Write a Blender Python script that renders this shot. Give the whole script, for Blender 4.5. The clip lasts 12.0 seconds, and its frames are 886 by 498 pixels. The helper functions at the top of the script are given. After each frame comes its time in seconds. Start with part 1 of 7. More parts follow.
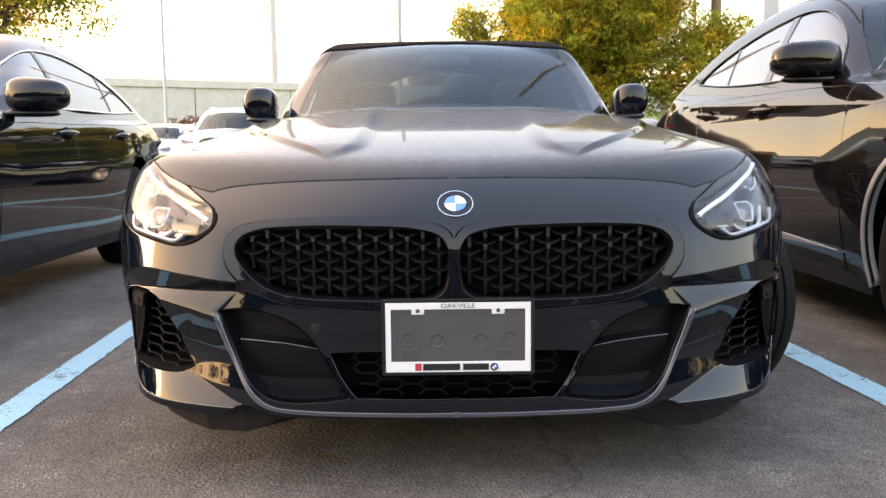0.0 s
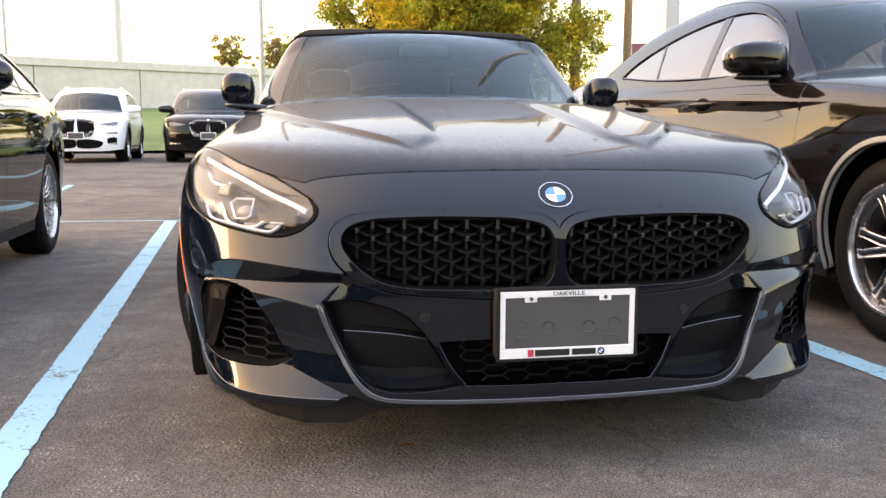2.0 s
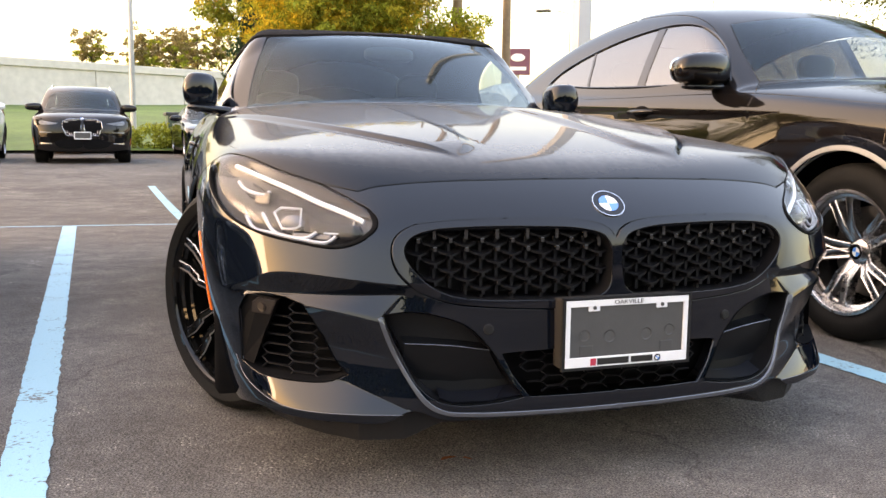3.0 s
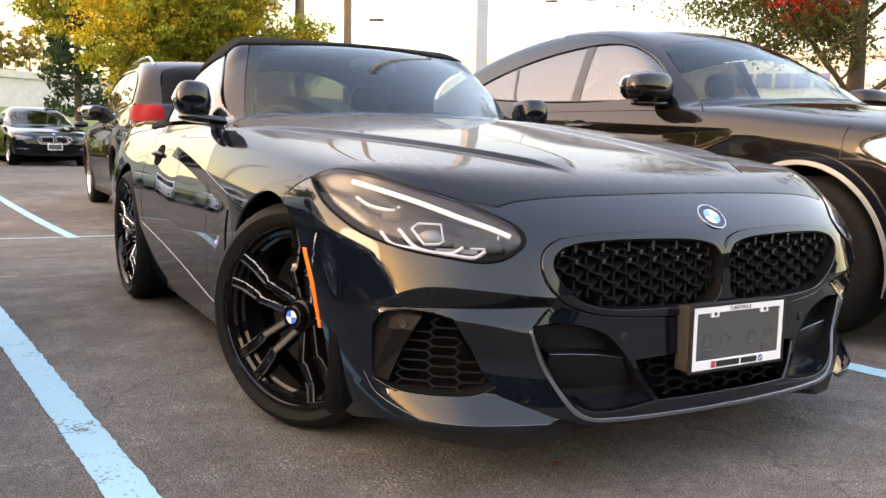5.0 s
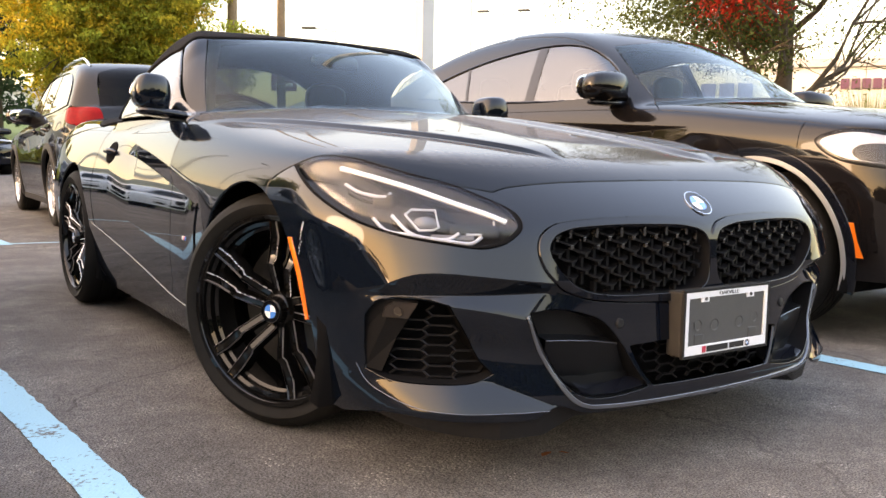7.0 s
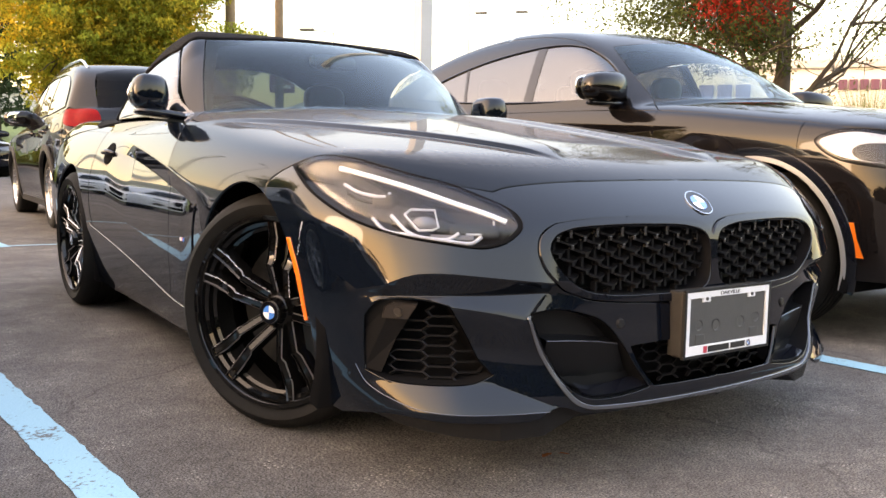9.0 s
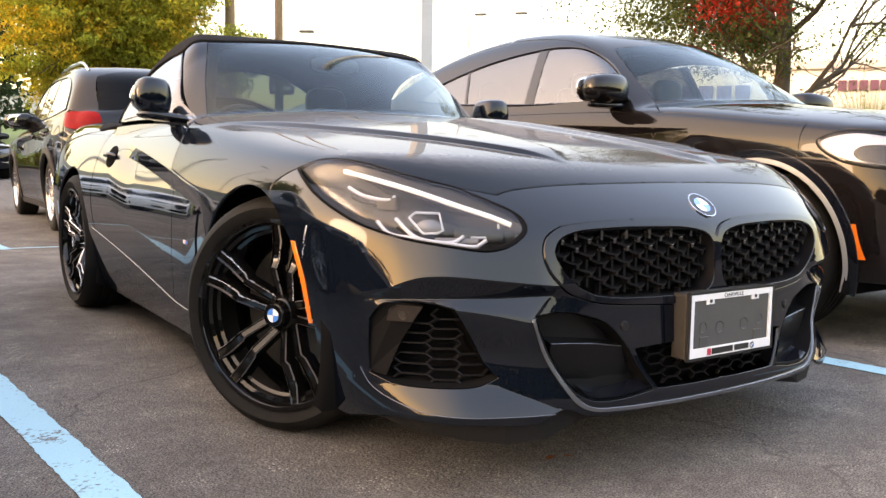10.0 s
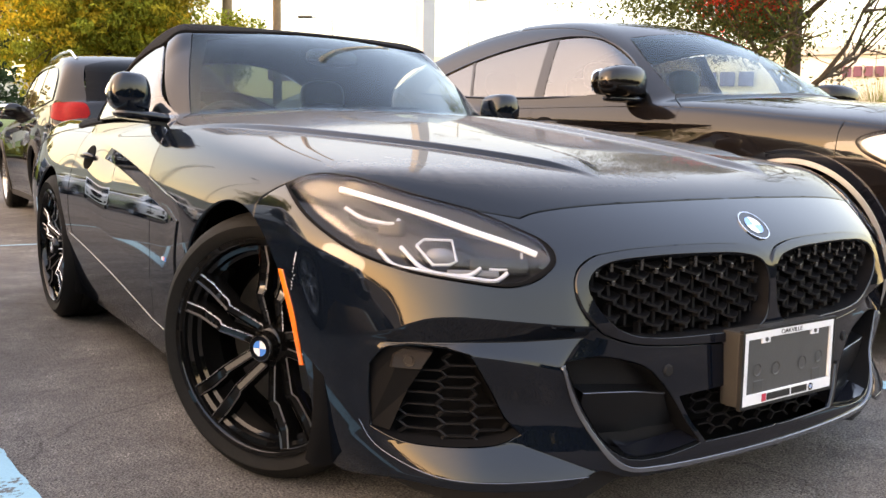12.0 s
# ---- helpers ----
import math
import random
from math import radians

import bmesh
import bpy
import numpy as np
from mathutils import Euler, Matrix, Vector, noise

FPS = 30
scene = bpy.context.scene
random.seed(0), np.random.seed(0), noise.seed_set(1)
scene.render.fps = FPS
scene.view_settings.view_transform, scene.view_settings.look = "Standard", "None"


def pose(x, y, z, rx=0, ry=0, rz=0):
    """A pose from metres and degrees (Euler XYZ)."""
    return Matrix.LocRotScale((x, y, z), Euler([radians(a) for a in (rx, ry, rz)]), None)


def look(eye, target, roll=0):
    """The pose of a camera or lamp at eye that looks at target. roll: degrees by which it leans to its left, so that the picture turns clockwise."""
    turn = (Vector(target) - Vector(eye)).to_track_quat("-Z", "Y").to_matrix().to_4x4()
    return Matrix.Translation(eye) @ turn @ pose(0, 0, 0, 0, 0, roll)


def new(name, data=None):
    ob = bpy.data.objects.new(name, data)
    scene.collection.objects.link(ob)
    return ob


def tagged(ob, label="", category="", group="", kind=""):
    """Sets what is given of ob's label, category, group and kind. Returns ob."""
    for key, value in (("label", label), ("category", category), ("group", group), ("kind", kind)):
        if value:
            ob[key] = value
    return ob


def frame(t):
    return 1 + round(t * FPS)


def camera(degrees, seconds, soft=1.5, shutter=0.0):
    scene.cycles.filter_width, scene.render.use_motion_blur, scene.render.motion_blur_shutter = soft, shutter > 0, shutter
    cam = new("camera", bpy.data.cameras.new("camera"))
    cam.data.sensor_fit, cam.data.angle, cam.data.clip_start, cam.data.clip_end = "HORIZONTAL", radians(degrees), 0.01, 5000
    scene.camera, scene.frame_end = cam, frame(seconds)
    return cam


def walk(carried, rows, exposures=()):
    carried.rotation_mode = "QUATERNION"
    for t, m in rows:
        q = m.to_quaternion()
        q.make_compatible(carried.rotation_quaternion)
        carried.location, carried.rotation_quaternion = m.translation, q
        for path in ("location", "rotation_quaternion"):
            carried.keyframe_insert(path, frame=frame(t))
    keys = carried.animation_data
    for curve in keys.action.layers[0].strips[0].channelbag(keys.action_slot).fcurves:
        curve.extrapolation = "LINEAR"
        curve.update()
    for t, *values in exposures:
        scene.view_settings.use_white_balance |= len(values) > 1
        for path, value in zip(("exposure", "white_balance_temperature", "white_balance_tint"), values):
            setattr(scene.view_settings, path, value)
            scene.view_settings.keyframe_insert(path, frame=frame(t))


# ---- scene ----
cam = camera(53.8, 12.0)
PATH = [
    (0, (-0.031, -2.753, 0.782), (-0.025, -0.765, 0.558), -0.6),
    (0.5, (-0.085, -2.731, 0.767), (-0.064, -0.744, 0.538), -0.5),
    (1, (-0.23, -2.718, 0.767), (-0.128, -0.735, 0.523), -0.4),
    (1.5, (-0.394, -2.72, 0.784), (-0.167, -0.749, 0.531), 0.0),
    (2, (-0.618, -2.746, 0.8), (-0.271, -0.793, 0.542), 0.1),
    (2.5, (-0.831, -2.714, 0.815), (-0.341, -0.792, 0.56), 0.4),
    (2.7, (-0.91, -2.663, 0.808), (-0.358, -0.758, 0.555), 0.5),
    (4.3, (-1.551, -2.484, 0.854), (-0.671, -0.706, 0.606), 0.9),
    (4.5, (-1.615, -2.441, 0.844), (-0.704, -0.677, 0.602), 0.9),
    (5, (-1.717, -2.341, 0.823), (-0.712, -0.627, 0.593), 1.1),
    (5.5, (-1.744, -2.272, 0.806), (-0.67, -0.599, 0.586), 1.1),
    (6, (-1.771, -2.273, 0.798), (-0.662, -0.623, 0.583), 1.0),
    (6.5, (-1.819, -2.257, 0.772), (-0.69, -0.619, 0.563), 1.0),
    (7, (-1.819, -2.237, 0.763), (-0.683, -0.604, 0.558), 1.0),
    (9, (-1.815, -2.226, 0.758), (-0.676, -0.595, 0.557), 0.9),
    (9.5, (-1.822, -2.224, 0.757), (-0.682, -0.593, 0.559), 0.8),
    (10, (-1.826, -2.222, 0.762), (-0.686, -0.591, 0.564), 0.8),
    (10.5, (-1.82, -2.23, 0.76), (-0.681, -0.599, 0.563), 0.8),
    (11, (-1.829, -2.243, 0.764), (-0.689, -0.612, 0.566), 0.8),
    (11.5, (-1.765, -2.152, 0.79), (-0.625, -0.521, 0.589), 0.8),
    (12, (-1.672, -1.954, 0.823), (-0.533, -0.326, 0.593), 0.8),
]
walk(cam, [(t, look(eye, target, roll)) for t, eye, target, roll in PATH], [(0.0, 3.33, 10500, 26)])
import random
import mathutils

# ---- light ----
SUN_AZIMUTH, SUN_HEIGHT = 285.0, 9.0
world = bpy.data.worlds.new("world")
scene.world = world
world.use_nodes = True
wn = world.node_tree.nodes
sky = wn.new("ShaderNodeTexSky")
sky.sky_type, sky.sun_disc = "NISHITA", False
sky.sun_elevation, sky.sun_rotation = radians(SUN_HEIGHT), radians(SUN_AZIMUTH)
sky.air_density, sky.dust_density, sky.ozone_density = 1.1, 2.0, 2.2
haze = wn.new("ShaderNodeMix")
haze.data_type = "RGBA"
haze.inputs["Factor"].default_value = 0.25
haze.inputs[7].default_value = (1.45, 1.85, 2.55, 1)
world.node_tree.links.new(sky.outputs[0], haze.inputs[6])
co = wn.new("ShaderNodeTexCoord")
az, el = radians(SUN_AZIMUTH), radians(SUN_HEIGHT)


def world_math(kind, a, b):
    """The dot product of the direction and b, or a value mapped to 0..1 between b's two ends."""
    if kind == "DOT":
        n = wn.new("ShaderNodeVectorMath")
        n.operation = "DOT_PRODUCT"
        n.inputs[1].default_value = b
        world.node_tree.links.new(a, n.inputs[0])
        return n.outputs["Value"]
    n = wn.new("ShaderNodeMapRange")
    n.interpolation_type = "SMOOTHSTEP"
    n.inputs[1].default_value, n.inputs[2].default_value = b
    world.node_tree.links.new(a, n.inputs[0])
    return n.outputs[0]


def sky_tint(source, factor, color, share=0.0):
    """The sky times a colour; with a share, the sky mixed by up to that share with a colour."""
    m = wn.new("ShaderNodeMix")
    m.data_type, m.blend_type = "RGBA", "MIX" if share else "MULTIPLY"
    m.inputs[7].default_value = (*color, 1)
    if share:
        n = wn.new("ShaderNodeMath")
        n.operation = "MULTIPLY"
        n.inputs[1].default_value = share
        world.node_tree.links.new(factor, n.inputs[0])
        factor = n.outputs[0]
    world.node_tree.links.new(factor, m.inputs["Factor"])
    world.node_tree.links.new(source, m.inputs[6])
    return m.outputs[2]


# evening sky: cooler overhead, rosy low down, a pale veil of haze towards the sun and gold under it
height = world_math("DOT", co.outputs["Generated"], (0, 0, 1))
cool = sky_tint(haze.outputs[2], world_math("MAP", height, (0.15, 0.8)), (1.10, 1.24, 1.40))
rosy = sky_tint(cool, world_math("MAP", height, (0.40, 0.0)), (0.92, 0.845, 0.71))
sunward = world_math("DOT", co.outputs["Generated"], (math.sin(az) * 0.93, math.cos(az) * 0.93, 0.36))
veil = sky_tint(rosy, world_math("MAP", sunward, (0.35, 0.9)), (3.95, 3.65, 3.3), 0.62)
gold = world_math("MAP", world_math("DOT", co.outputs["Generated"], (math.sin(az) * 0.75, math.cos(az) * 0.75, -1.3)), (0.15, 0.75))
glow = sky_tint(veil, gold, (7.0, 5.5, 3.4), 0.85)
world.node_tree.links.new(glow, wn["Background"].inputs[0])
wn["Background"].inputs[1].default_value = 0.15
sun = new("sun", bpy.data.lights.new("sun", "SUN"))
sun.data.energy, sun.data.angle, sun.data.color = 0.20, radians(26), (1.0, 0.95, 0.90)
toward = Vector((math.sin(az) * math.cos(el), math.cos(az) * math.cos(el), math.sin(el)))
sun.matrix_world = look((0, 0, 30), Vector((0, 0, 30)) - toward)


# ---- materials ----
def material(name, color, rough=0.5, metal=0.0, coat=0.0, grain=0.0, grain_scale=40.0, bump=0.0, bump_scale=200.0, emit=None, spec=0.5, coat_rough=0.03, rough_var=0.0):
    """A principled material with colour variation at two scales and a fine bump."""
    m = bpy.data.materials.new(name)
    m.use_nodes = True
    t, b = m.node_tree, m.node_tree.nodes["Principled BSDF"]
    b.inputs["Base Color"].default_value = (*color, 1)
    b.inputs["Roughness"].default_value, b.inputs["Metallic"].default_value = rough, metal
    b.inputs["Coat Weight"].default_value, b.inputs["Coat Roughness"].default_value = coat, coat_rough
    b.inputs["Specular IOR Level"].default_value = spec
    co = t.nodes.new("ShaderNodeTexCoord")

    def noise_at(scale, detail=6.0):
        n = t.nodes.new("ShaderNodeTexNoise")
        n.inputs["Scale"].default_value, n.inputs["Detail"].default_value = scale, detail
        t.links.new(co.outputs["Object"], n.inputs["Vector"])
        return n

    if grain or rough_var:
        fine, broad = noise_at(grain_scale), noise_at(grain_scale / 14, 3.0)
        mix = t.nodes.new("ShaderNodeMath")
        mix.operation = "ADD"
        t.links.new(fine.outputs["Fac"], mix.inputs[0])
        t.links.new(broad.outputs["Fac"], mix.inputs[1])
        if grain:
            r = t.nodes.new("ShaderNodeMapRange")
            r.inputs[1].default_value, r.inputs[2].default_value = 0.6, 1.4
            r.inputs[3].default_value, r.inputs[4].default_value = 1 - grain, 1 + grain
            t.links.new(mix.outputs[0], r.inputs[0])
            v = t.nodes.new("ShaderNodeVectorMath")
            v.operation = "SCALE"
            v.inputs[0].default_value = color
            t.links.new(r.outputs[0], v.inputs["Scale"])
            t.links.new(v.outputs[0], b.inputs["Base Color"])
        if rough_var:
            r = t.nodes.new("ShaderNodeMapRange")
            r.inputs[1].default_value, r.inputs[2].default_value = 0.6, 1.4
            r.inputs[3].default_value, r.inputs[4].default_value = max(rough - rough_var, 0.0), rough + rough_var
            t.links.new(mix.outputs[0], r.inputs[0])
            t.links.new(r.outputs[0], b.inputs["Roughness"])
    if bump:
        n, bp = noise_at(bump_scale), t.nodes.new("ShaderNodeBump")
        bp.inputs["Strength"].default_value, bp.inputs["Distance"].default_value = bump, 0.004
        t.links.new(n.outputs["Fac"], bp.inputs["Height"])
        t.links.new(bp.outputs[0], b.inputs["Normal"])
    if emit:
        b.inputs["Emission Color"].default_value, b.inputs["Emission Strength"].default_value = (*color, 1), emit
    return m


def glass(name, tint=(0.8, 0.85, 0.85), face=0.08, rough=0.0, sheen=(1, 1, 1)):
    """A thin pane: clear with a tint; gloss grows from `face` head-on to full at a glancing angle."""
    m = bpy.data.materials.new(name)
    m.use_nodes = True
    t = m.node_tree
    t.nodes.remove(t.nodes["Principled BSDF"])
    tr, gl, lw, pw, mr, mx = (t.nodes.new("ShaderNode" + k) for k in ("BsdfTransparent", "BsdfGlossy", "LayerWeight", "Math", "MapRange", "MixShader"))
    tr.inputs[0].default_value, gl.inputs["Roughness"].default_value, gl.inputs[0].default_value = (*tint, 1), rough, (*sheen, 1)
    lw.inputs["Blend"].default_value = 0.5
    pw.operation = "POWER"
    pw.inputs[1].default_value = 5.0
    mr.inputs[3].default_value, mr.inputs[4].default_value = face, 1.0
    t.links.new(lw.outputs["Facing"], pw.inputs[0])
    t.links.new(pw.outputs[0], mr.inputs[0])
    t.links.new(mr.outputs[0], mx.inputs[0])
    t.links.new(tr.outputs[0], mx.inputs[1])
    t.links.new(gl.outputs[0], mx.inputs[2])
    t.links.new(mx.outputs[0], t.nodes["Material Output"].inputs[0])
    return m


PAINT = material("black_paint", (0.0022, 0.0040, 0.0075), 0.5, 0.0, 1.0, rough_var=0.06, grain_scale=9, spec=0.0)
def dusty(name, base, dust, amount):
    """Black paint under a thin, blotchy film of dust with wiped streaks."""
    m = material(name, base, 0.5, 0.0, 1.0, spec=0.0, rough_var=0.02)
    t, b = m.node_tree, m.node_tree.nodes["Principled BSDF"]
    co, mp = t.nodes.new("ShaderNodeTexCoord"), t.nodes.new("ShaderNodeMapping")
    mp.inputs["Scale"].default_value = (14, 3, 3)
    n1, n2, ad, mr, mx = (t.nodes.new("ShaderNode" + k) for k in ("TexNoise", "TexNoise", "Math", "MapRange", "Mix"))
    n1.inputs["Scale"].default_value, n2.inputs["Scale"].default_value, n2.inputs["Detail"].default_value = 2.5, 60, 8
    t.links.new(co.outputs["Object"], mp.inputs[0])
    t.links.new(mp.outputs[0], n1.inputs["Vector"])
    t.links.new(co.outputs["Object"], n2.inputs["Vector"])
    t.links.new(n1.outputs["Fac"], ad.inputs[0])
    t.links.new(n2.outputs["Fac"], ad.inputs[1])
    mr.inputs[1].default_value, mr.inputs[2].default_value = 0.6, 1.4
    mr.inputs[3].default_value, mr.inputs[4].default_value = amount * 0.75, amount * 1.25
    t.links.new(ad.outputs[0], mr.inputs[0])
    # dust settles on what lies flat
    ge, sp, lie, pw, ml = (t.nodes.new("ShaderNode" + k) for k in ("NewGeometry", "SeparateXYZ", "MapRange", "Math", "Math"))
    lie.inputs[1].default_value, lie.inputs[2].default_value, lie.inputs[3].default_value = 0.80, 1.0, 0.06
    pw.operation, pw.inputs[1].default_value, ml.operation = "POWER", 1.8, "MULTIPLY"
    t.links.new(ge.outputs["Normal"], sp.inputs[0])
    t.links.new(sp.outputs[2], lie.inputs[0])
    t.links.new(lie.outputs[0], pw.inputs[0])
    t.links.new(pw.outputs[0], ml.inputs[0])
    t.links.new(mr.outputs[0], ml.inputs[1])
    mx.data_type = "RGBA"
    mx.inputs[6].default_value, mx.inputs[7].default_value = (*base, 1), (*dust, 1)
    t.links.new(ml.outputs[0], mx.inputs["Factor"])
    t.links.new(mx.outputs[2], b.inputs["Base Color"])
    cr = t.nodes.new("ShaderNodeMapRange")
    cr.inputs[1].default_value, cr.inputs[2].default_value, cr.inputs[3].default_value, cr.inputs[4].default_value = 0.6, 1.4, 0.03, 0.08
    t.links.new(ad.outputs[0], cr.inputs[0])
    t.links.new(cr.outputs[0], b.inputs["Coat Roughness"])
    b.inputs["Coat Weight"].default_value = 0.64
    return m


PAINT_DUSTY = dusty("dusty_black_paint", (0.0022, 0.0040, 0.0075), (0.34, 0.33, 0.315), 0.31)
PAINT_SUV = material("black_metallic_paint", (0.006, 0.005, 0.005), 0.4, 0.0, 0.8, rough_var=0.05, grain_scale=7, spec=0.0)
WHITE_PAINT = material("white_paint", (0.75, 0.76, 0.78), 0.3, 0.0, 1.0, grain=0.03, grain_scale=5)
SILVER_PAINT = material("silver_paint", (0.35, 0.34, 0.33), 0.3, 0.6, 1.0, grain=0.03, grain_scale=5)
GLOSS_BLACK = material("gloss_black_plastic", (0.005, 0.006, 0.009), 0.3, 0.0, 0.9, rough_var=0.04, grain_scale=20, spec=0.0)
PLASTIC = material("matte_black_plastic", (0.010, 0.010, 0.011), 0.5, spec=0.25, bump=0.25, bump_scale=900, grain=0.15, grain_scale=60)
RUBBER = material("tyre_rubber", (0.0075, 0.0074, 0.0072), 0.75, spec=0.16, grain=0.3, grain_scale=60, bump=0.2, bump_scale=300)
DARK = material("dark_liner", (0.006, 0.006, 0.0065), 0.85, spec=0.03, grain=0.2, grain_scale=30)
CHROME = material("chrome", (0.75, 0.75, 0.76), 0.12, 1.0, rough_var=0.05)
ALLOY = material("silver_alloy", (0.5, 0.5, 0.51), 0.25, 1.0, rough_var=0.06)
RIM_BLACK = material("black_alloy", (0.004, 0.004, 0.004), 0.3, 0.0, 0.75, rough_var=0.04, spec=0.0)
# bright colour standing in for sky glints on black spoke edges
RIM_GLINT = material("spoke_edge_glint", (0.62, 0.62, 0.63), 0.28, 0.9, rough_var=0.05)
STEEL = material("brake_steel", (0.10, 0.098, 0.095), 0.4, 1.0, grain=0.2)
BLUE_CALIPER = material("blue_caliper", (0.02, 0.05, 0.22), 0.3, coat=0.6)
FABRIC = material("black_canvas", (0.010, 0.010, 0.011), 0.9, spec=0.08, bump=0.5, bump_scale=1200, grain=0.3, grain_scale=200)
LEATHER = material("dark_leather", (0.02, 0.018, 0.016), 0.5, bump=0.2, bump_scale=400, grain=0.2)
WINDOW = glass("tinted_window", (0.56, 0.62, 0.60), 0.16)
REAR_GLASS = glass("rear_window_glass", (0.13, 0.16, 0.15), 0.08)
PRIVACY = glass("privacy_window", (0.10, 0.10, 0.10), 0.15)
HATCH_GLASS = glass("dark_hatch_glass", (0.03, 0.03, 0.03), 0.02, sheen=(0.6, 0.6, 0.6))
WINDSHIELD = glass("windscreen_glass", (0.54, 0.66, 0.65), 0.055, sheen=(0.64, 0.74, 0.78))
LAMP_COVER = glass("lamp_cover", (0.93, 0.94, 0.95), 0.045, sheen=(0.70, 0.73, 0.78))
POD = material("satin_black_plastic", (0.006, 0.0065, 0.0075), 0.35, coat=0.2, spec=0.1)
SENSOR = material("brown_sensor_cap", (0.020, 0.016, 0.014), 0.45, coat=0.2, spec=0.2, grain=0.1)
ORANGE = material("orange_reflector", (0.85, 0.16, 0.02), 0.25, coat=0.5, grain=0.1, grain_scale=120)
RED_LENS = material("red_lens", (0.20, 0.004, 0.005), 0.4, coat=0.06, spec=0.08, grain=0.3, grain_scale=40)
LAMP_DARK = material("lamp_housing", (0.007, 0.007, 0.008), 0.22, spec=0.3)
SEAL = material("rubber_seal", (0.0055, 0.0055, 0.006), 0.6, spec=0.05)
LAMP_WHITE = material("lamp_reflector", (0.44, 0.46, 0.50), 0.3, 0.15, coat=1.0, rough_var=0.05)
PLATE_GREY = material("plate_backing", (0.06, 0.06, 0.06), 0.45, grain=0.12, grain_scale=30, bump=0.1)
BRACKET = material("bracket_plastic", (0.030, 0.027, 0.024), 0.5, spec=0.3, grain=0.2, grain_scale=25)
PLATE_WHITE = material("plate_frame_white", (0.72, 0.72, 0.73), 0.4, grain=0.05, grain_scale=60)
# paler than the bumper: highlights of its sharp edges put into colour
EDGE_HIGHLIGHT = material("edge_highlight_paint", (0.10, 0.11, 0.13), 0.25, 0.6, 0.5)
GRILLE = material("grille_plastic", (0.007, 0.007, 0.008), 0.45, spec=0.12, rough_var=0.08, grain=0.15, grain_scale=50)
# lighter copy of the grille plastic, for pegs that catch skylight
PEG_LIT = material("grille_peg_lit", (0.014, 0.014, 0.015), 0.24, spec=0.6, rough_var=0.06, coat=0.6)
LAMP_STRIP = material("light_strip", (0.85, 0.86, 0.88), 0.3, coat=1.0)
LAMP_FACE = material("lamp_face", (0.14, 0.145, 0.155), 0.35, 0.4, grain=0.5, grain_scale=30)
LAMP_PALE = material("pale_lamp_reflector", (0.42, 0.43, 0.45), 0.35, 0.3, grain=0.55, grain_scale=16)
# satin metal of the sill strip; on arch lips it paints reflected ground
ARCH_LIP = material("satin_metal_lip_reflection", (0.30, 0.30, 0.30), 0.38, 0.35, grain=0.06, grain_scale=20)
LAMP_GREY = material("lamp_module_grey", (0.10, 0.10, 0.11), 0.3, 0.3, coat=0.6)
LENS = material("projector_glass", (0.10, 0.10, 0.11), 0.05, 0.3, coat=1.0)
MIRROR = material("mirror_glass", (0.85, 0.87, 0.88), 0.02, 1.0)
DARK_GREY = material("dark_grey_plastic", (0.05, 0.05, 0.05), 0.5, grain=0.1)
INK = material("black_ink", (0.01, 0.01, 0.01), 0.5)
RED_INK = material("red_ink", (0.5, 0.03, 0.06), 0.5)
BADGE_BLUE = material("badge_blue", (0.04, 0.22, 0.62), 0.2, coat=1.0)
BADGE_WHITE = material("badge_white", (0.8, 0.8, 0.8), 0.2, coat=1.0)
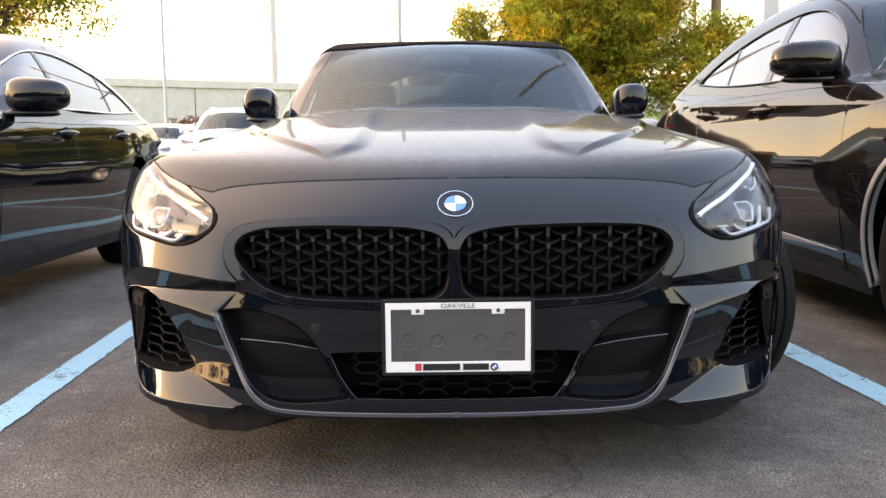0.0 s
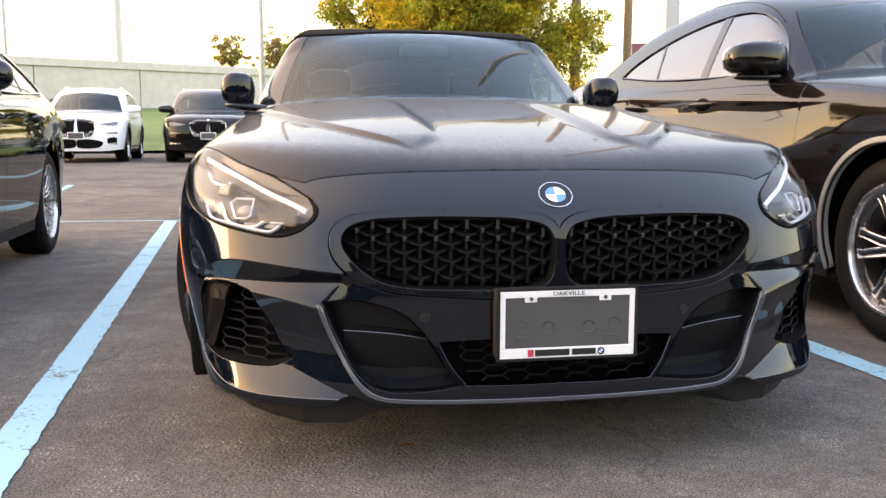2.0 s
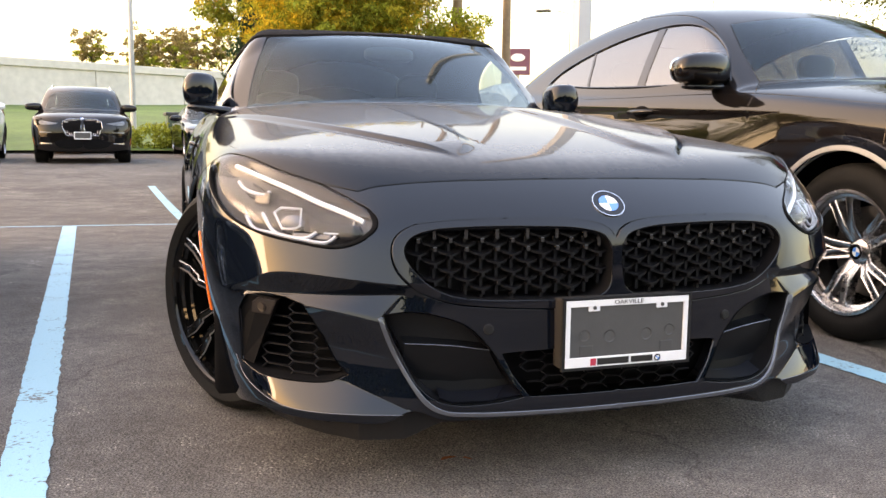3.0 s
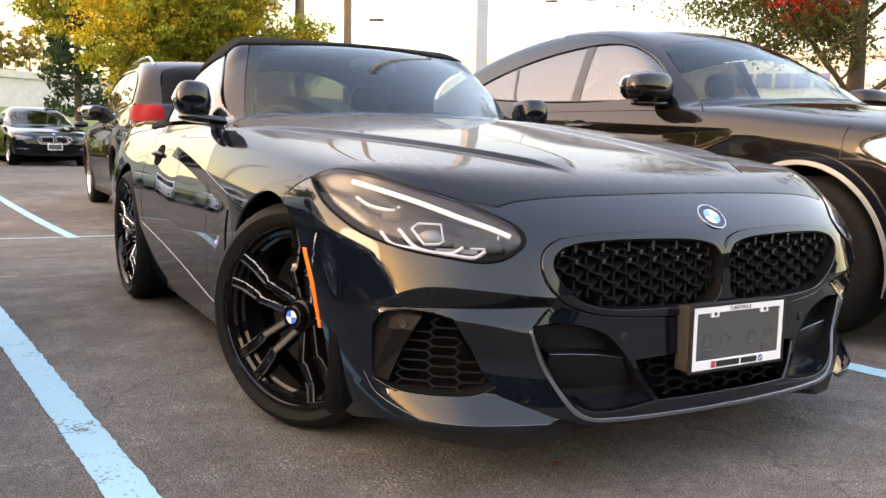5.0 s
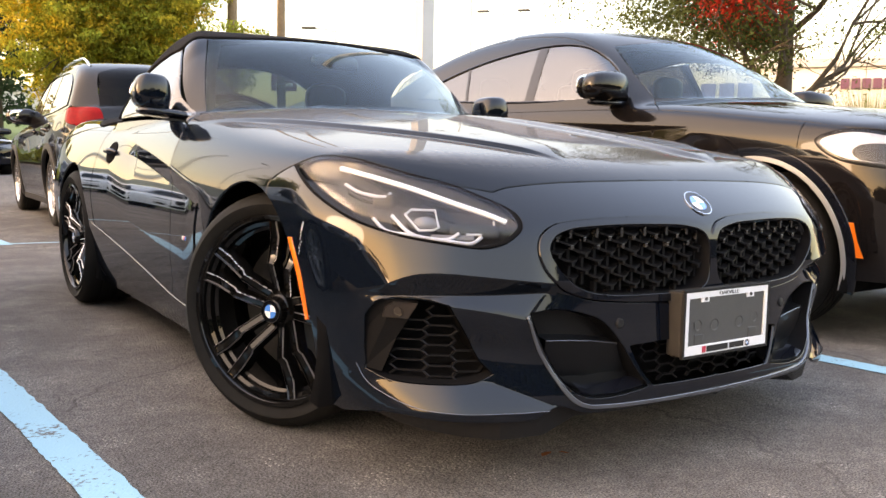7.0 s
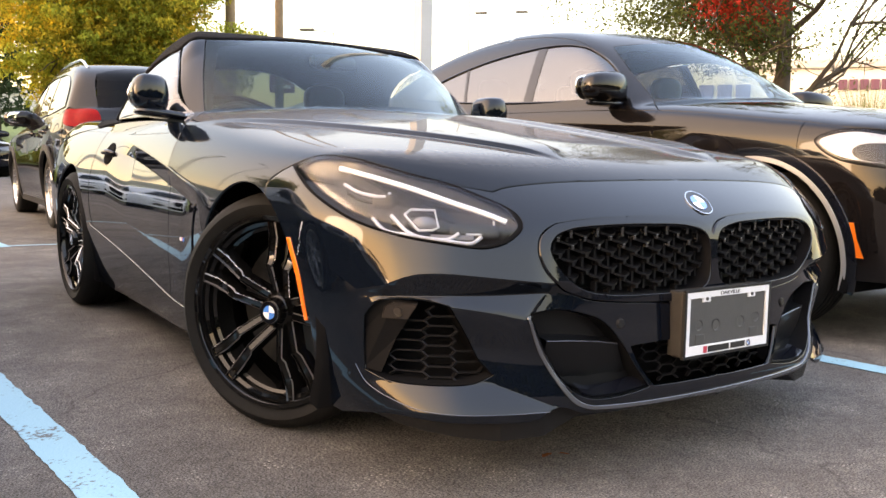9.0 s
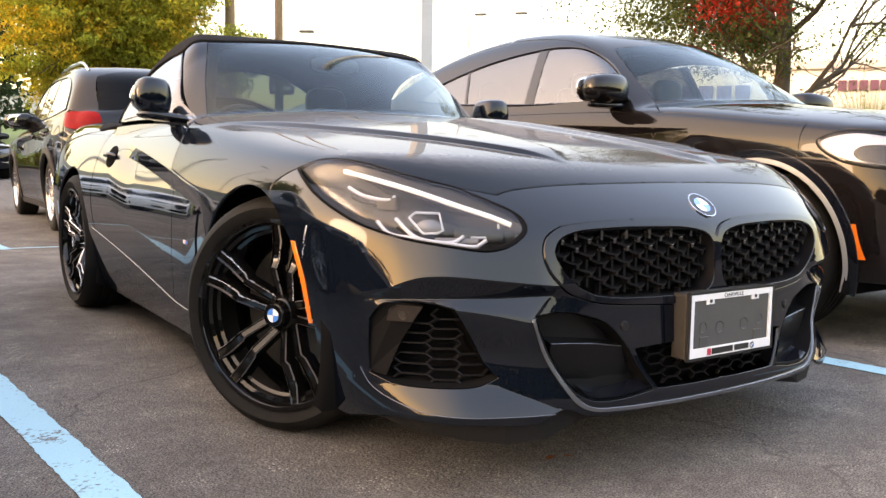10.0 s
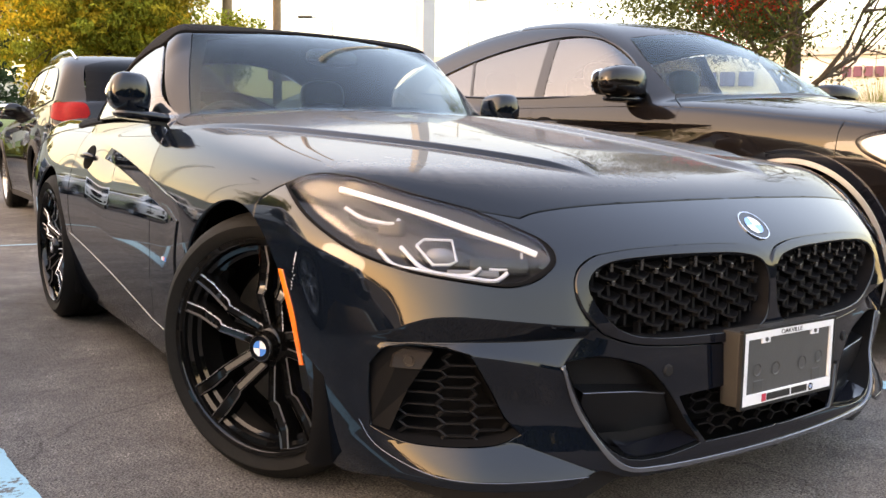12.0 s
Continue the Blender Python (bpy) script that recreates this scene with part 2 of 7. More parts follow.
def asphalt():
    """Worn asphalt: aggregate, pale stones, broad stains and a few cracks."""
    m = material("asphalt", (0.08, 0.076, 0.072), 0.9, bump=1.0, bump_scale=85, spec=0.2)
    t, b = m.node_tree, m.node_tree.nodes["Principled BSDF"]
    co = t.nodes.new("ShaderNodeTexCoord")

    def tex(kind, scale, **kw):
        n = t.nodes.new("ShaderNodeTex" + kind)
        n.inputs["Scale"].default_value = scale
        for k, v in kw.items():
            n.inputs[k].default_value = v
        t.links.new(co.outputs["Object"], n.inputs["Vector"])
        return n

    def ramp(src, lo, hi, a, c):
        r = t.nodes.new("ShaderNodeMapRange")
        r.inputs[1].default_value, r.inputs[2].default_value, r.inputs[3].default_value, r.inputs[4].default_value = lo, hi, a, c
        t.links.new(src, r.inputs[0])
        return r.outputs[0]

    def maths(op, a, c):
        n = t.nodes.new("ShaderNodeMath")
        n.operation = op
        for i, v in enumerate((a, c)):
            if isinstance(v, (int, float)):
                n.inputs[i].default_value = v
            else:
                t.links.new(v, n.inputs[i])
        return n.outputs[0]

    stain = ramp(tex("Noise", 0.7, Detail=5.0).outputs["Fac"], 0.3, 0.7, 0.72, 1.28)
    blot = ramp(tex("Noise", 5.0, Detail=6.0).outputs["Fac"], 0.3, 0.7, 0.82, 1.18)
    fine = maths("MULTIPLY", ramp(tex("Noise", 190.0, Detail=3.0).outputs["Fac"], 0.34, 0.66, 0.35, 1.65), ramp(tex("Noise", 30.0, Detail=5.0).outputs["Fac"], 0.3, 0.7, 0.8, 1.2))
    t.nodes["Bump"].inputs["Distance"].default_value = 0.012
    stone = tex("Voronoi", 75.0)
    dot = maths("MULTIPLY", ramp(stone.outputs["Distance"], 0.12, 0.26, 1.0, 0.0), ramp(tex("Noise", 5.0, Detail=5.0).outputs["Fac"], 0.52, 0.64, 0.0, 1.0))
    pits = maths("MULTIPLY", ramp(tex("Voronoi", 75.0, Randomness=1.0).outputs["Distance"], 0.08, 0.34, 1.0, 0.0), ramp(tex("Noise", 1.3, Detail=7.0).outputs["Fac"], 0.44, 0.60, 0.0, 1.0))
    warp = t.nodes.new("ShaderNodeVectorMath")
    warp.operation = "MULTIPLY_ADD"
    wn_ = tex("Noise", 2.5, Detail=5.0)
    t.links.new(wn_.outputs["Color"], warp.inputs[0])
    warp.inputs[1].default_value = (0.5, 0.5, 0.0)
    t.links.new(co.outputs["Object"], warp.inputs[2])
    crack = t.nodes.new("ShaderNodeTexVoronoi")
    crack.feature = "DISTANCE_TO_EDGE"
    crack.inputs["Scale"].default_value = 0.42
    t.links.new(warp.outputs[0], crack.inputs["Vector"])
    line = maths("MULTIPLY", ramp(crack.outputs["Distance"], 0.0, 0.0045, 1.0, 0.0), ramp(tex("Noise", 0.9).outputs["Fac"], 0.46, 0.54, 0.0, 1.0))
    tone = maths("MULTIPLY", maths("MULTIPLY", stain, blot), fine)
    tone = maths("MULTIPLY", tone, maths("SUBTRACT", 1.0, maths("MULTIPLY", line, 0.4)))
    tone = maths("MULTIPLY", tone, maths("SUBTRACT", 1.0, maths("MULTIPLY", pits, 0.75)))
    sc = t.nodes.new("ShaderNodeVectorMath")
    sc.operation = "SCALE"
    sc.inputs[0].default_value = (0.116, 0.107, 0.099)
    t.links.new(tone, sc.inputs["Scale"])
    mx = t.nodes.new("ShaderNodeMix")
    mx.data_type = "RGBA"
    mx.inputs[7].default_value = (0.46, 0.42, 0.38, 1)
    t.links.new(dot, mx.inputs["Factor"])
    t.links.new(sc.outputs[0], mx.inputs[6])
    t.links.new(mx.outputs[2], b.inputs["Base Color"])
    return m


def line_paint():
    """Pale blue road paint, worn through to the asphalt in places."""
    m = material("blue_line_paint", (0.32, 0.58, 0.70), 0.7, bump=0.5, bump_scale=150)
    t, b = m.node_tree, m.node_tree.nodes["Principled BSDF"]
    co = t.nodes.new("ShaderNodeTexCoord")
    n1, n2, ad, mr, mx = (t.nodes.new("ShaderNode" + k) for k in ("TexNoise", "TexNoise", "Math", "MapRange", "Mix"))
    n1.inputs["Scale"].default_value, n1.inputs["Detail"].default_value = 70, 4
    n2.inputs["Scale"].default_value, n2.inputs["Detail"].default_value = 5, 6
    for n in (n1, n2):
        t.links.new(co.outputs["Object"], n.inputs["Vector"])
    t.links.new(n1.outputs["Fac"], ad.inputs[0])
    t.links.new(n2.outputs["Fac"], ad.inputs[1])
    mr.inputs[1].default_value, mr.inputs[2].default_value = 1.12, 1.26
    t.links.new(ad.outputs[0], mr.inputs[0])
    mx.data_type = "RGBA"
    mx.inputs[6].default_value, mx.inputs[7].default_value = (0.21, 0.45, 0.55, 1), (0.09, 0.09, 0.09, 1)
    t.links.new(mr.outputs[0], mx.inputs["Factor"])
    t.links.new(mx.outputs[2], b.inputs["Base Color"])
    return m


ASPHALT = asphalt()
LINE_BLUE = line_paint()
CONCRETE = material("concrete", (0.56, 0.52, 0.47), 0.85, grain=0.18, grain_scale=3, bump=0.3, bump_scale=30)
GRASS = material("grass", (0.08, 0.135, 0.03), 0.9, grain=0.4, grain_scale=6, bump=0.8, bump_scale=60)
WOOD_POLE = material("weathered_pole_wood", (0.22, 0.15, 0.09), 0.85, grain=0.3, grain_scale=10, bump=0.4, bump_scale=40)
GREY_POLE = material("galvanised_pole", (0.42, 0.43, 0.44), 0.5, 0.3, grain=0.1, grain_scale=8)
def leaf(name, color, spread=0.45):
    """Leaves: matte, a little light comes through, each leaf its own tone."""
    m = bpy.data.materials.new(name)
    m.use_nodes = True
    t = m.node_tree
    t.nodes.remove(t.nodes["Principled BSDF"])
    df, tl, mx, ge, mr, sc = (t.nodes.new("ShaderNode" + k) for k in ("BsdfDiffuse", "BsdfTranslucent", "MixShader", "NewGeometry", "MapRange", "VectorMath"))
    sc.operation = "SCALE"
    sc.inputs[0].default_value = color
    mr.inputs[3].default_value, mr.inputs[4].default_value = 1 - spread, 1 + spread
    t.links.new(ge.outputs["Random Per Island"], mr.inputs[0])
    t.links.new(mr.outputs[0], sc.inputs["Scale"])
    t.links.new(sc.outputs[0], df.inputs[0])
    t.links.new(sc.outputs[0], tl.inputs[0])
    mx.inputs[0].default_value = 0.4
    t.links.new(df.outputs[0], mx.inputs[1])
    t.links.new(tl.outputs[0], mx.inputs[2])
    t.links.new(mx.outputs[0], t.nodes["Material Output"].inputs[0])
    return m


LEAF_GREEN = leaf("leaf_green", (0.26, 0.285, 0.045))
LEAF_DEEP = leaf("leaf_deep_green", (0.065, 0.080, 0.028))
LEAF_YELLOW = leaf("leaf_yellow", (0.52, 0.37, 0.05))
LEAF_OLIVE = leaf("leaf_olive", (0.39, 0.335, 0.05))
LEAF_DARK = leaf("needle_dark", (0.03, 0.055, 0.03))
LEAF_RED = leaf("leaf_red", (0.44, 0.045, 0.03))
LEAF_BRONZE = leaf("leaf_bronze", (0.16, 0.08, 0.05))
LEAF_RUST = leaf("leaf_rust", (0.20, 0.07, 0.03))
LEAF_TAN = leaf("leaf_tan", (0.26, 0.20, 0.09))
REED = leaf("reed_green", (0.11, 0.14, 0.035))
CREAM = material("cream_cladding", (0.72, 0.68, 0.60), 0.7, grain=0.06, grain_scale=3)
SIGN_BLUE = material("sign_slate_blue", (0.14, 0.16, 0.32), 0.5, grain=0.1)
SIGN_PURPLE = material("sign_plum", (0.15, 0.05, 0.085), 0.5, grain=0.1)
BOX_GREEN = material("utility_green", (0.05, 0.09, 0.06), 0.5, grain=0.15)
BARK = material("bark", (0.06, 0.045, 0.03), 0.9, grain=0.4, grain_scale=20, bump=0.6, bump_scale=50)


# ---- mesh helpers ----
def obj(name, verts, faces, mat, parent=None, label="", normals=None, smooth=True):
    me = bpy.data.meshes.new(name)
    me.from_pydata([tuple(map(float, v)) for v in verts], [], [tuple(map(int, f)) for f in faces])
    me.validate()
    me.update()
    if smooth:
        me.polygons.foreach_set("use_smooth", [True] * len(me.polygons))
    if normals is not None:
        me.normals_split_custom_set_from_vertices([tuple(map(float, n)) for n in np.nan_to_num(normals)])
    me.materials.append(mat)
    ob = new(name, me)
    if parent:
        ob.parent = parent
    if label:
        ob["label"] = label
    return ob


def part(name, bm, mat, parent=None, label="", smooth=False):
    bmesh.ops.recalc_face_normals(bm, faces=bm.faces)
    me = bpy.data.meshes.new(name)
    bm.to_mesh(me)
    bm.free()
    if smooth:
        me.polygons.foreach_set("use_smooth", [True] * len(me.polygons))
        me.set_sharp_from_angle(angle=radians(38))
    me.materials.append(mat)
    ob = new(name, me)
    if parent:
        ob.parent = parent
    if label:
        ob["label"] = label
    return ob


def thing(name, label, category, m=None, group="", kind=""):
    ob = new(name)
    if m is not None:
        ob.matrix_basis = m
    return tagged(ob, label, category, group, kind)


def box(bm, lo, hi, bevel=0.0):
    c, s = [(a + b) / 2 for a, b in zip(lo, hi)], [b - a for a, b in zip(lo, hi)]
    made = bmesh.ops.create_cube(bm, size=1.0, matrix=Matrix.Translation(c) @ Matrix.Diagonal((*s, 1)))
    if bevel:
        edges = list({e for v in made["verts"] for e in v.link_edges})
        bmesh.ops.bevel(bm, geom=edges, offset=bevel, segments=2, affect="EDGES", profile=0.6)


def rod(bm, a, b, r0, r1=None, n=12):
    a, b = Vector(a), Vector(b)
    m = Matrix.Translation((a + b) / 2) @ (b - a).to_track_quat("Z", "Y").to_matrix().to_4x4()
    bmesh.ops.create_cone(bm, cap_ends=True, segments=n, radius1=r0, radius2=r0 if r1 is None else r1, depth=(b - a).length, matrix=m)


def tube(bm, path, radius, n=8):
    """A round bar along a path; radius: one number or one for each point."""
    path = [Vector(p) for p in path]
    rings = []
    for i, p in enumerate(path):
        d = (path[min(i + 1, len(path) - 1)] - path[max(i - 1, 0)]).normalized()
        u = d.cross(Vector((0.13, 0.21, 1) if abs(d.z) < 0.9 else (1, 0.1, 0))).normalized()
        w, r = d.cross(u), radius[i] if isinstance(radius, (list, tuple)) else radius
        rings.append([bm.verts.new(p + r * (math.cos(q) * u + math.sin(q) * w)) for q in (2 * math.pi * k / n for k in range(n))])
    for a, b in zip(rings, rings[1:]):
        for k in range(n):
            bm.faces.new((a[k], a[(k + 1) % n], b[(k + 1) % n], b[k]))
    bm.faces.new(rings[0])
    bm.faces.new(rings[-1][::-1])


def lathe(profile, n=48, axis_x=True):
    """Vertices and faces of a profile of (radius, along) turned about the x axis."""
    verts, faces, m = [], [], len(profile)
    for k in range(n):
        c, s = math.cos(2 * math.pi * k / n), math.sin(2 * math.pi * k / n)
        verts += [(h, r * c, r * s) for r, h in profile]
    for k in range(n):
        for i in range(m - 1):
            a, b = k * m + i, ((k + 1) % n) * m + i
            faces.append((a, a + 1, b + 1, b))
    return verts, faces


def lathe_bm(profile, n=48):
    bm = bmesh.new()
    v, f = lathe(profile, n)
    vs = [bm.verts.new(p) for p in v]
    for q in f:
        bm.faces.new([vs[i] for i in q])
    bmesh.ops.remove_doubles(bm, verts=bm.verts, dist=1e-6)
    return bm


# ---- smooth shells: a body as the inside of a few blended fields ----
def spline(xs, ys):
    """A natural cubic through knots, as a dense table."""
    xs, ys, n = np.array(xs, float), np.array(ys, float), len(xs)
    h = np.diff(xs)
    a, r = np.eye(n), np.zeros(n)
    for i in range(1, n - 1):
        a[i, i - 1 : i + 2] = h[i - 1], 2 * (h[i - 1] + h[i]), h[i]
        r[i] = 6 * ((ys[i + 1] - ys[i]) / h[i] - (ys[i] - ys[i - 1]) / h[i - 1])
    m = np.linalg.solve(a, r)
    g = np.linspace(xs[0], xs[-1], 1600)
    i = np.clip(np.searchsorted(xs, g) - 1, 0, n - 2)
    d, e = g - xs[i], xs[i + 1] - g
    v = m[i] * e**3 / (6 * h[i]) + m[i + 1] * d**3 / (6 * h[i]) + (ys[i] / h[i] - m[i] * h[i] / 6) * e + (ys[i + 1] / h[i] - m[i + 1] * h[i] / 6) * d
    lo, hi = (v[1] - v[0]) / (g[1] - g[0]), (v[-1] - v[-2]) / (g[1] - g[0])
    return lambda x: np.interp(x, g, v) + lo * np.minimum(x - g[0], 0) + hi * np.maximum(x - g[-1], 0)


def smax(a, b, k):
    h = np.maximum(k - np.abs(a - b), 0) / k
    return np.maximum(a, b) + h**3 * k / 6


def smin(a, b, k):
    return -smax(-a, -b, k)


def step(x, a, b):
    t = np.clip((x - a) / (b - a), 0, 1)
    return t * t * (3 - 2 * t)


def unit(v):
    v = np.asarray(v, float)
    return v / np.linalg.norm(v)


def cast(f, origin, way):
    """First meeting of rays with the shell f = 0."""
    p, way = np.array(origin, float), np.broadcast_to(unit(way), np.shape(origin))
    last = p.copy()
    live = np.ones(len(p), bool)
    for _ in range(110):
        v = f(p)
        live &= v > 1e-4
        if not live.any():
            break
        last[live] = p[live]
        p[live] += way[live] * np.clip(v[live] * 0.55, 0.0015, 0.3)[:, None]
    for _ in range(12):
        mid = (last + p) / 2
        out = (f(mid) > 0)[:, None]
        last, p = np.where(out, mid, last), np.where(out, p, mid)
    return p


def slope(f, p, e=0.002):
    g = np.stack([f(p + d) - f(p - d) for d in np.eye(3) * e], 1)
    return g / (np.linalg.norm(g, axis=1, keepdims=True) + 1e-12)


def catmull(pts, gap):
    """Points at even gaps along a smooth open curve through pts."""
    pts = np.array(pts, float)
    if len(pts) == 2:
        n = max(1, int(np.linalg.norm(pts[1] - pts[0]) / gap))
        return [pts[0] + (pts[1] - pts[0]) * i / n for i in range(n + 1)]
    ext, out = np.vstack([2 * pts[0] - pts[1], pts, 2 * pts[-1] - pts[-2]]), []
    for i in range(len(pts) - 1):
        a, b, c, d = ext[i : i + 4]
        ta = np.cumsum([0] + [max(np.linalg.norm(q - p), 1e-5) ** 0.5 for p, q in ((a, b), (b, c), (c, d))])
        n = max(2, int(np.linalg.norm(c - b) / gap))
        for t in np.linspace(ta[1], ta[2], n, endpoint=False):
            w = lambda p, q, i, j: ((ta[j] - t) * p + (t - ta[i]) * q) / (ta[j] - ta[i])
            p1, p2, p3 = w(a, b, 0, 1), w(b, c, 1, 2), w(c, d, 2, 3)
            q1, q2 = w(p1, p2, 0, 2), w(p2, p3, 1, 3)
            out.append(w(q1, q2, 1, 2))
    return out + [pts[-1]]


def ring(curves, gap):
    """A closed outline of smooth curves that meet at corners."""
    out = []
    for c in curves:
        for p in catmull(c, gap):
            if not out or np.linalg.norm(p - out[-1]) > gap * 0.2:
                out.append(p)
    while np.linalg.norm(out[-1] - out[0]) < gap * 0.2:
        out.pop()
    return np.array(out)


def loop(pts, gap):
    """A smooth closed outline through pts."""
    pts = [np.array(p, float) for p in pts]
    n = len(pts)
    out = catmull([pts[(i - 2) % n] for i in range(n + 5)], gap)
    a = min(range(len(out)), key=lambda i: np.linalg.norm(out[i] - pts[0]))
    b = max(range(len(out)), key=lambda i: -np.linalg.norm(out[i] - pts[0]) if i > a + 3 else -9)
    return np.array(out[a:b])


def inside(q, poly):
    x, y = q[:, 0], q[:, 1]
    c = np.zeros(len(q), bool)
    for (x0, y0), (x1, y1) in zip(poly, np.roll(poly, -1, 0)):
        if y0 != y1:
            c ^= ((y0 > y) != (y1 > y)) & (x < (x1 - x0) * (y - y0) / (y1 - y0) + x0)
    return c


def fill(outline, holes, gap, creases=()):
    """Triangles over a flat outline with holes, with a grid of points within."""
    pts, edges = [], []
    for poly in (outline, *holes):
        n0 = len(pts)
        pts += [tuple(p) for p in poly]
        edges += [(n0 + i, n0 + (i + 1) % len(poly)) for i in range(len(poly))]
    for line in creases:
        n0 = len(pts)
        pts += [tuple(p) for p in line]
        edges += [(n0 + i, n0 + i + 1) for i in range(len(line) - 1)]
    lo, hi = outline.min(0), outline.max(0)
    gx, gy = np.meshgrid(np.arange(lo[0], hi[0], gap), np.arange(lo[1], hi[1], gap * 0.87))
    gx = gx + (np.arange(len(gx)) % 2)[:, None] * gap / 2
    g = np.stack([gx.ravel(), gy.ravel()], 1)
    g = g[inside(g, outline)]
    for h in holes:
        g = g[~inside(g, h)]
    rim = np.array(pts)
    keep = np.ones(len(g), bool)
    for i in range(0, len(g), 2000):
        d = ((g[i : i + 2000, None] - rim[None]) ** 2).sum(-1).min(1)
        keep[i : i + 2000] = d > (gap * 0.45) ** 2
    pts += [tuple(p) for p in g[keep]]
    v, _, tris, *_ = mathutils.geometry.delaunay_2d_cdt([Vector(p) for p in pts], edges, [], 0, 1e-7)
    v, tris = np.array([tuple(p) for p in v]), np.array([t for t in tris if len(t) == 3])
    mid = v[tris].mean(1)
    ok = inside(mid, outline)
    for h in holes:
        ok &= ~inside(mid, h)
    return v, tris[ok]


def loops_of(tris):
    """The closed rims of a patch, in the order in which its faces run."""
    edges = {}
    for t in tris:
        for a, b in ((t[0], t[1]), (t[1], t[2]), (t[2], t[0])):
            edges[(int(a), int(b))] = 1
    rim = {a: b for a, b in edges if (b, a) not in edges}
    out = []
    while rim:
        a = next(iter(rim))
        chain = [a]
        b = rim.pop(a)
        while b != a and b in rim:
            chain.append(b)
            b = rim.pop(b)
        out.append(chain)
    return out


class Shell:
    """A body around which panels are cut. Points on it: s(y, z) from the side, f(x, z) from ahead, b(x, z) from behind, t(x, y) from above."""

    def __init__(self, field):
        self.field = field

    def _one(self, o, w):
        return cast(self.field, np.array([o], float), w)[0]

    def s(self, y, z):
        return self._one((-3, y, z), (1, 0, 0))

    def f(self, x, z):
        return self._one((x, -4, z), (0, 1, 0))

    def b(self, x, z):
        return self._one((x, 9, z), (0, -1, 0))

    def t(self, x, y):
        return self._one((x, y, 4), (0, 0, -1))

    def patch(self, outline, holes=(), view=(-1, 0, 0), gap=0.03, lift=0.0, creases=()):
        """Vertices, triangles and normals of a panel. outline and holes: closed 3D curves near the shell, seen along view."""
        v = unit(view)
        e1 = unit(np.cross(v, (0.0, 0, 1)) if abs(v[2]) < 0.95 else (1.0, 0, 0))
        e2 = np.cross(e1, v) * -1
        flat = lambda c: np.stack([np.asarray(c) @ e1, np.asarray(c) @ e2], 1)
        q, tris = fill(flat(outline), [flat(h) for h in holes], gap, [flat(catmull(c, gap * 0.7)) for c in creases])
        p = cast(self.field, q[:, :1] * e1 + q[:, 1:] * e2 + 6 * v, -v)
        near = (np.abs(p[:, 0]) < 0.004) & (np.abs(v[0]) > 0.1)
        p[near, 0] = 0.0
        n = slope(self.field, p)
        n[near, 0] = 0.0
        a, b, c = p[tris[:, 0]], p[tris[:, 1]], p[tris[:, 2]]
        if (np.cross(b - a, c - a) * n[tris[:, 0]]).sum() < 0:
            tris = tris[:, ::-1]
        return p + lift * n, tris, n

    def panel(self, name, mat, parent, outline, holes=(), view=(-1, 0, 0), gap=0.03, lift=0.0, side="left", depth=0.012, label="", creases=(), seam=0.0026):
        """A panel with edges turned in. side: left, right, both (two objects) or join (one, across the middle)."""
        p, tris, n = self.patch(outline, holes, view, gap, lift, creases)
        v, f, nn = [p.copy()], [tris], [n]
        count = len(p)
        for chain in loops_of(tris):
            pts, nor = p[chain], n[chain]
            k = len(chain)
            run = np.roll(pts, -1, 0) - np.roll(pts, 1, 0)
            out = np.cross(run, nor)
            out /= np.linalg.norm(out, axis=1, keepdims=True) + 1e-9
            if side == "join":
                flat_edge = np.abs(pts[:, 0]) < 4e-3
            else:
                flat_edge = np.zeros(k, bool)
            bow = 0.002
            pts = pts - out * np.where(flat_edge, 0, seam)[:, None]
            v[0][chain] = pts
            v += [pts, pts - nor * bow + out * bow * 0.6, pts - nor * depth]
            nn += [nor, (nor + out) / np.sqrt(2), out]
            i = np.arange(k)
            j = (i + 1) % k
            ok = ~(flat_edge[i] & flat_edge[j])
            for r in range(2):
                a, b, c, d = count + r * k + i, count + r * k + j, count + (r + 1) * k + j, count + (r + 1) * k + i
                f += [np.stack([b, a, d], 1)[ok], np.stack([b, d, c], 1)[ok]]
            count += 3 * k
        v, nn, f = np.vstack(v), np.vstack(nn), np.vstack(f)
        flip = np.array([-1, 1, 1.0])
        if side == "join":
            v, nn, f = np.vstack([v, v * flip]), np.vstack([nn, nn * flip]), np.vstack([f, f[:, ::-1] + count])
            return obj(name, v, f, mat, parent, label, nn)
        made = []
        if side in ("left", "both"):
            made.append(obj(name, v, f, mat, parent, label, nn))
        if side in ("right", "both"):
            made.append(obj(name, v * flip, f[:, ::-1], mat, parent, label, nn * flip))
        return made[0]

    def inset(self, pts, depth):
        """Points moved in from the shell by depth."""
        p = np.array(pts, float)
        return p - depth * slope(self.field, p)


def mirrored(verts, faces):
    v = np.asarray(verts, float)
    return v * np.array([-1, 1, 1.0]), [tuple(reversed(f)) for f in faces]


def both(name, verts, faces, mat, parent, label="", smooth=True, sides=(-1, 1)):
    """One object on the left and its mirror image on the right."""
    made = []
    for s in sides:
        v, f = (verts, faces) if s < 0 else mirrored(verts, faces)
        ob = obj(name, v, f, mat, parent, label, smooth=smooth)
        if smooth:
            ob.data.set_sharp_from_angle(angle=radians(40))
        made.append(ob)
    return made


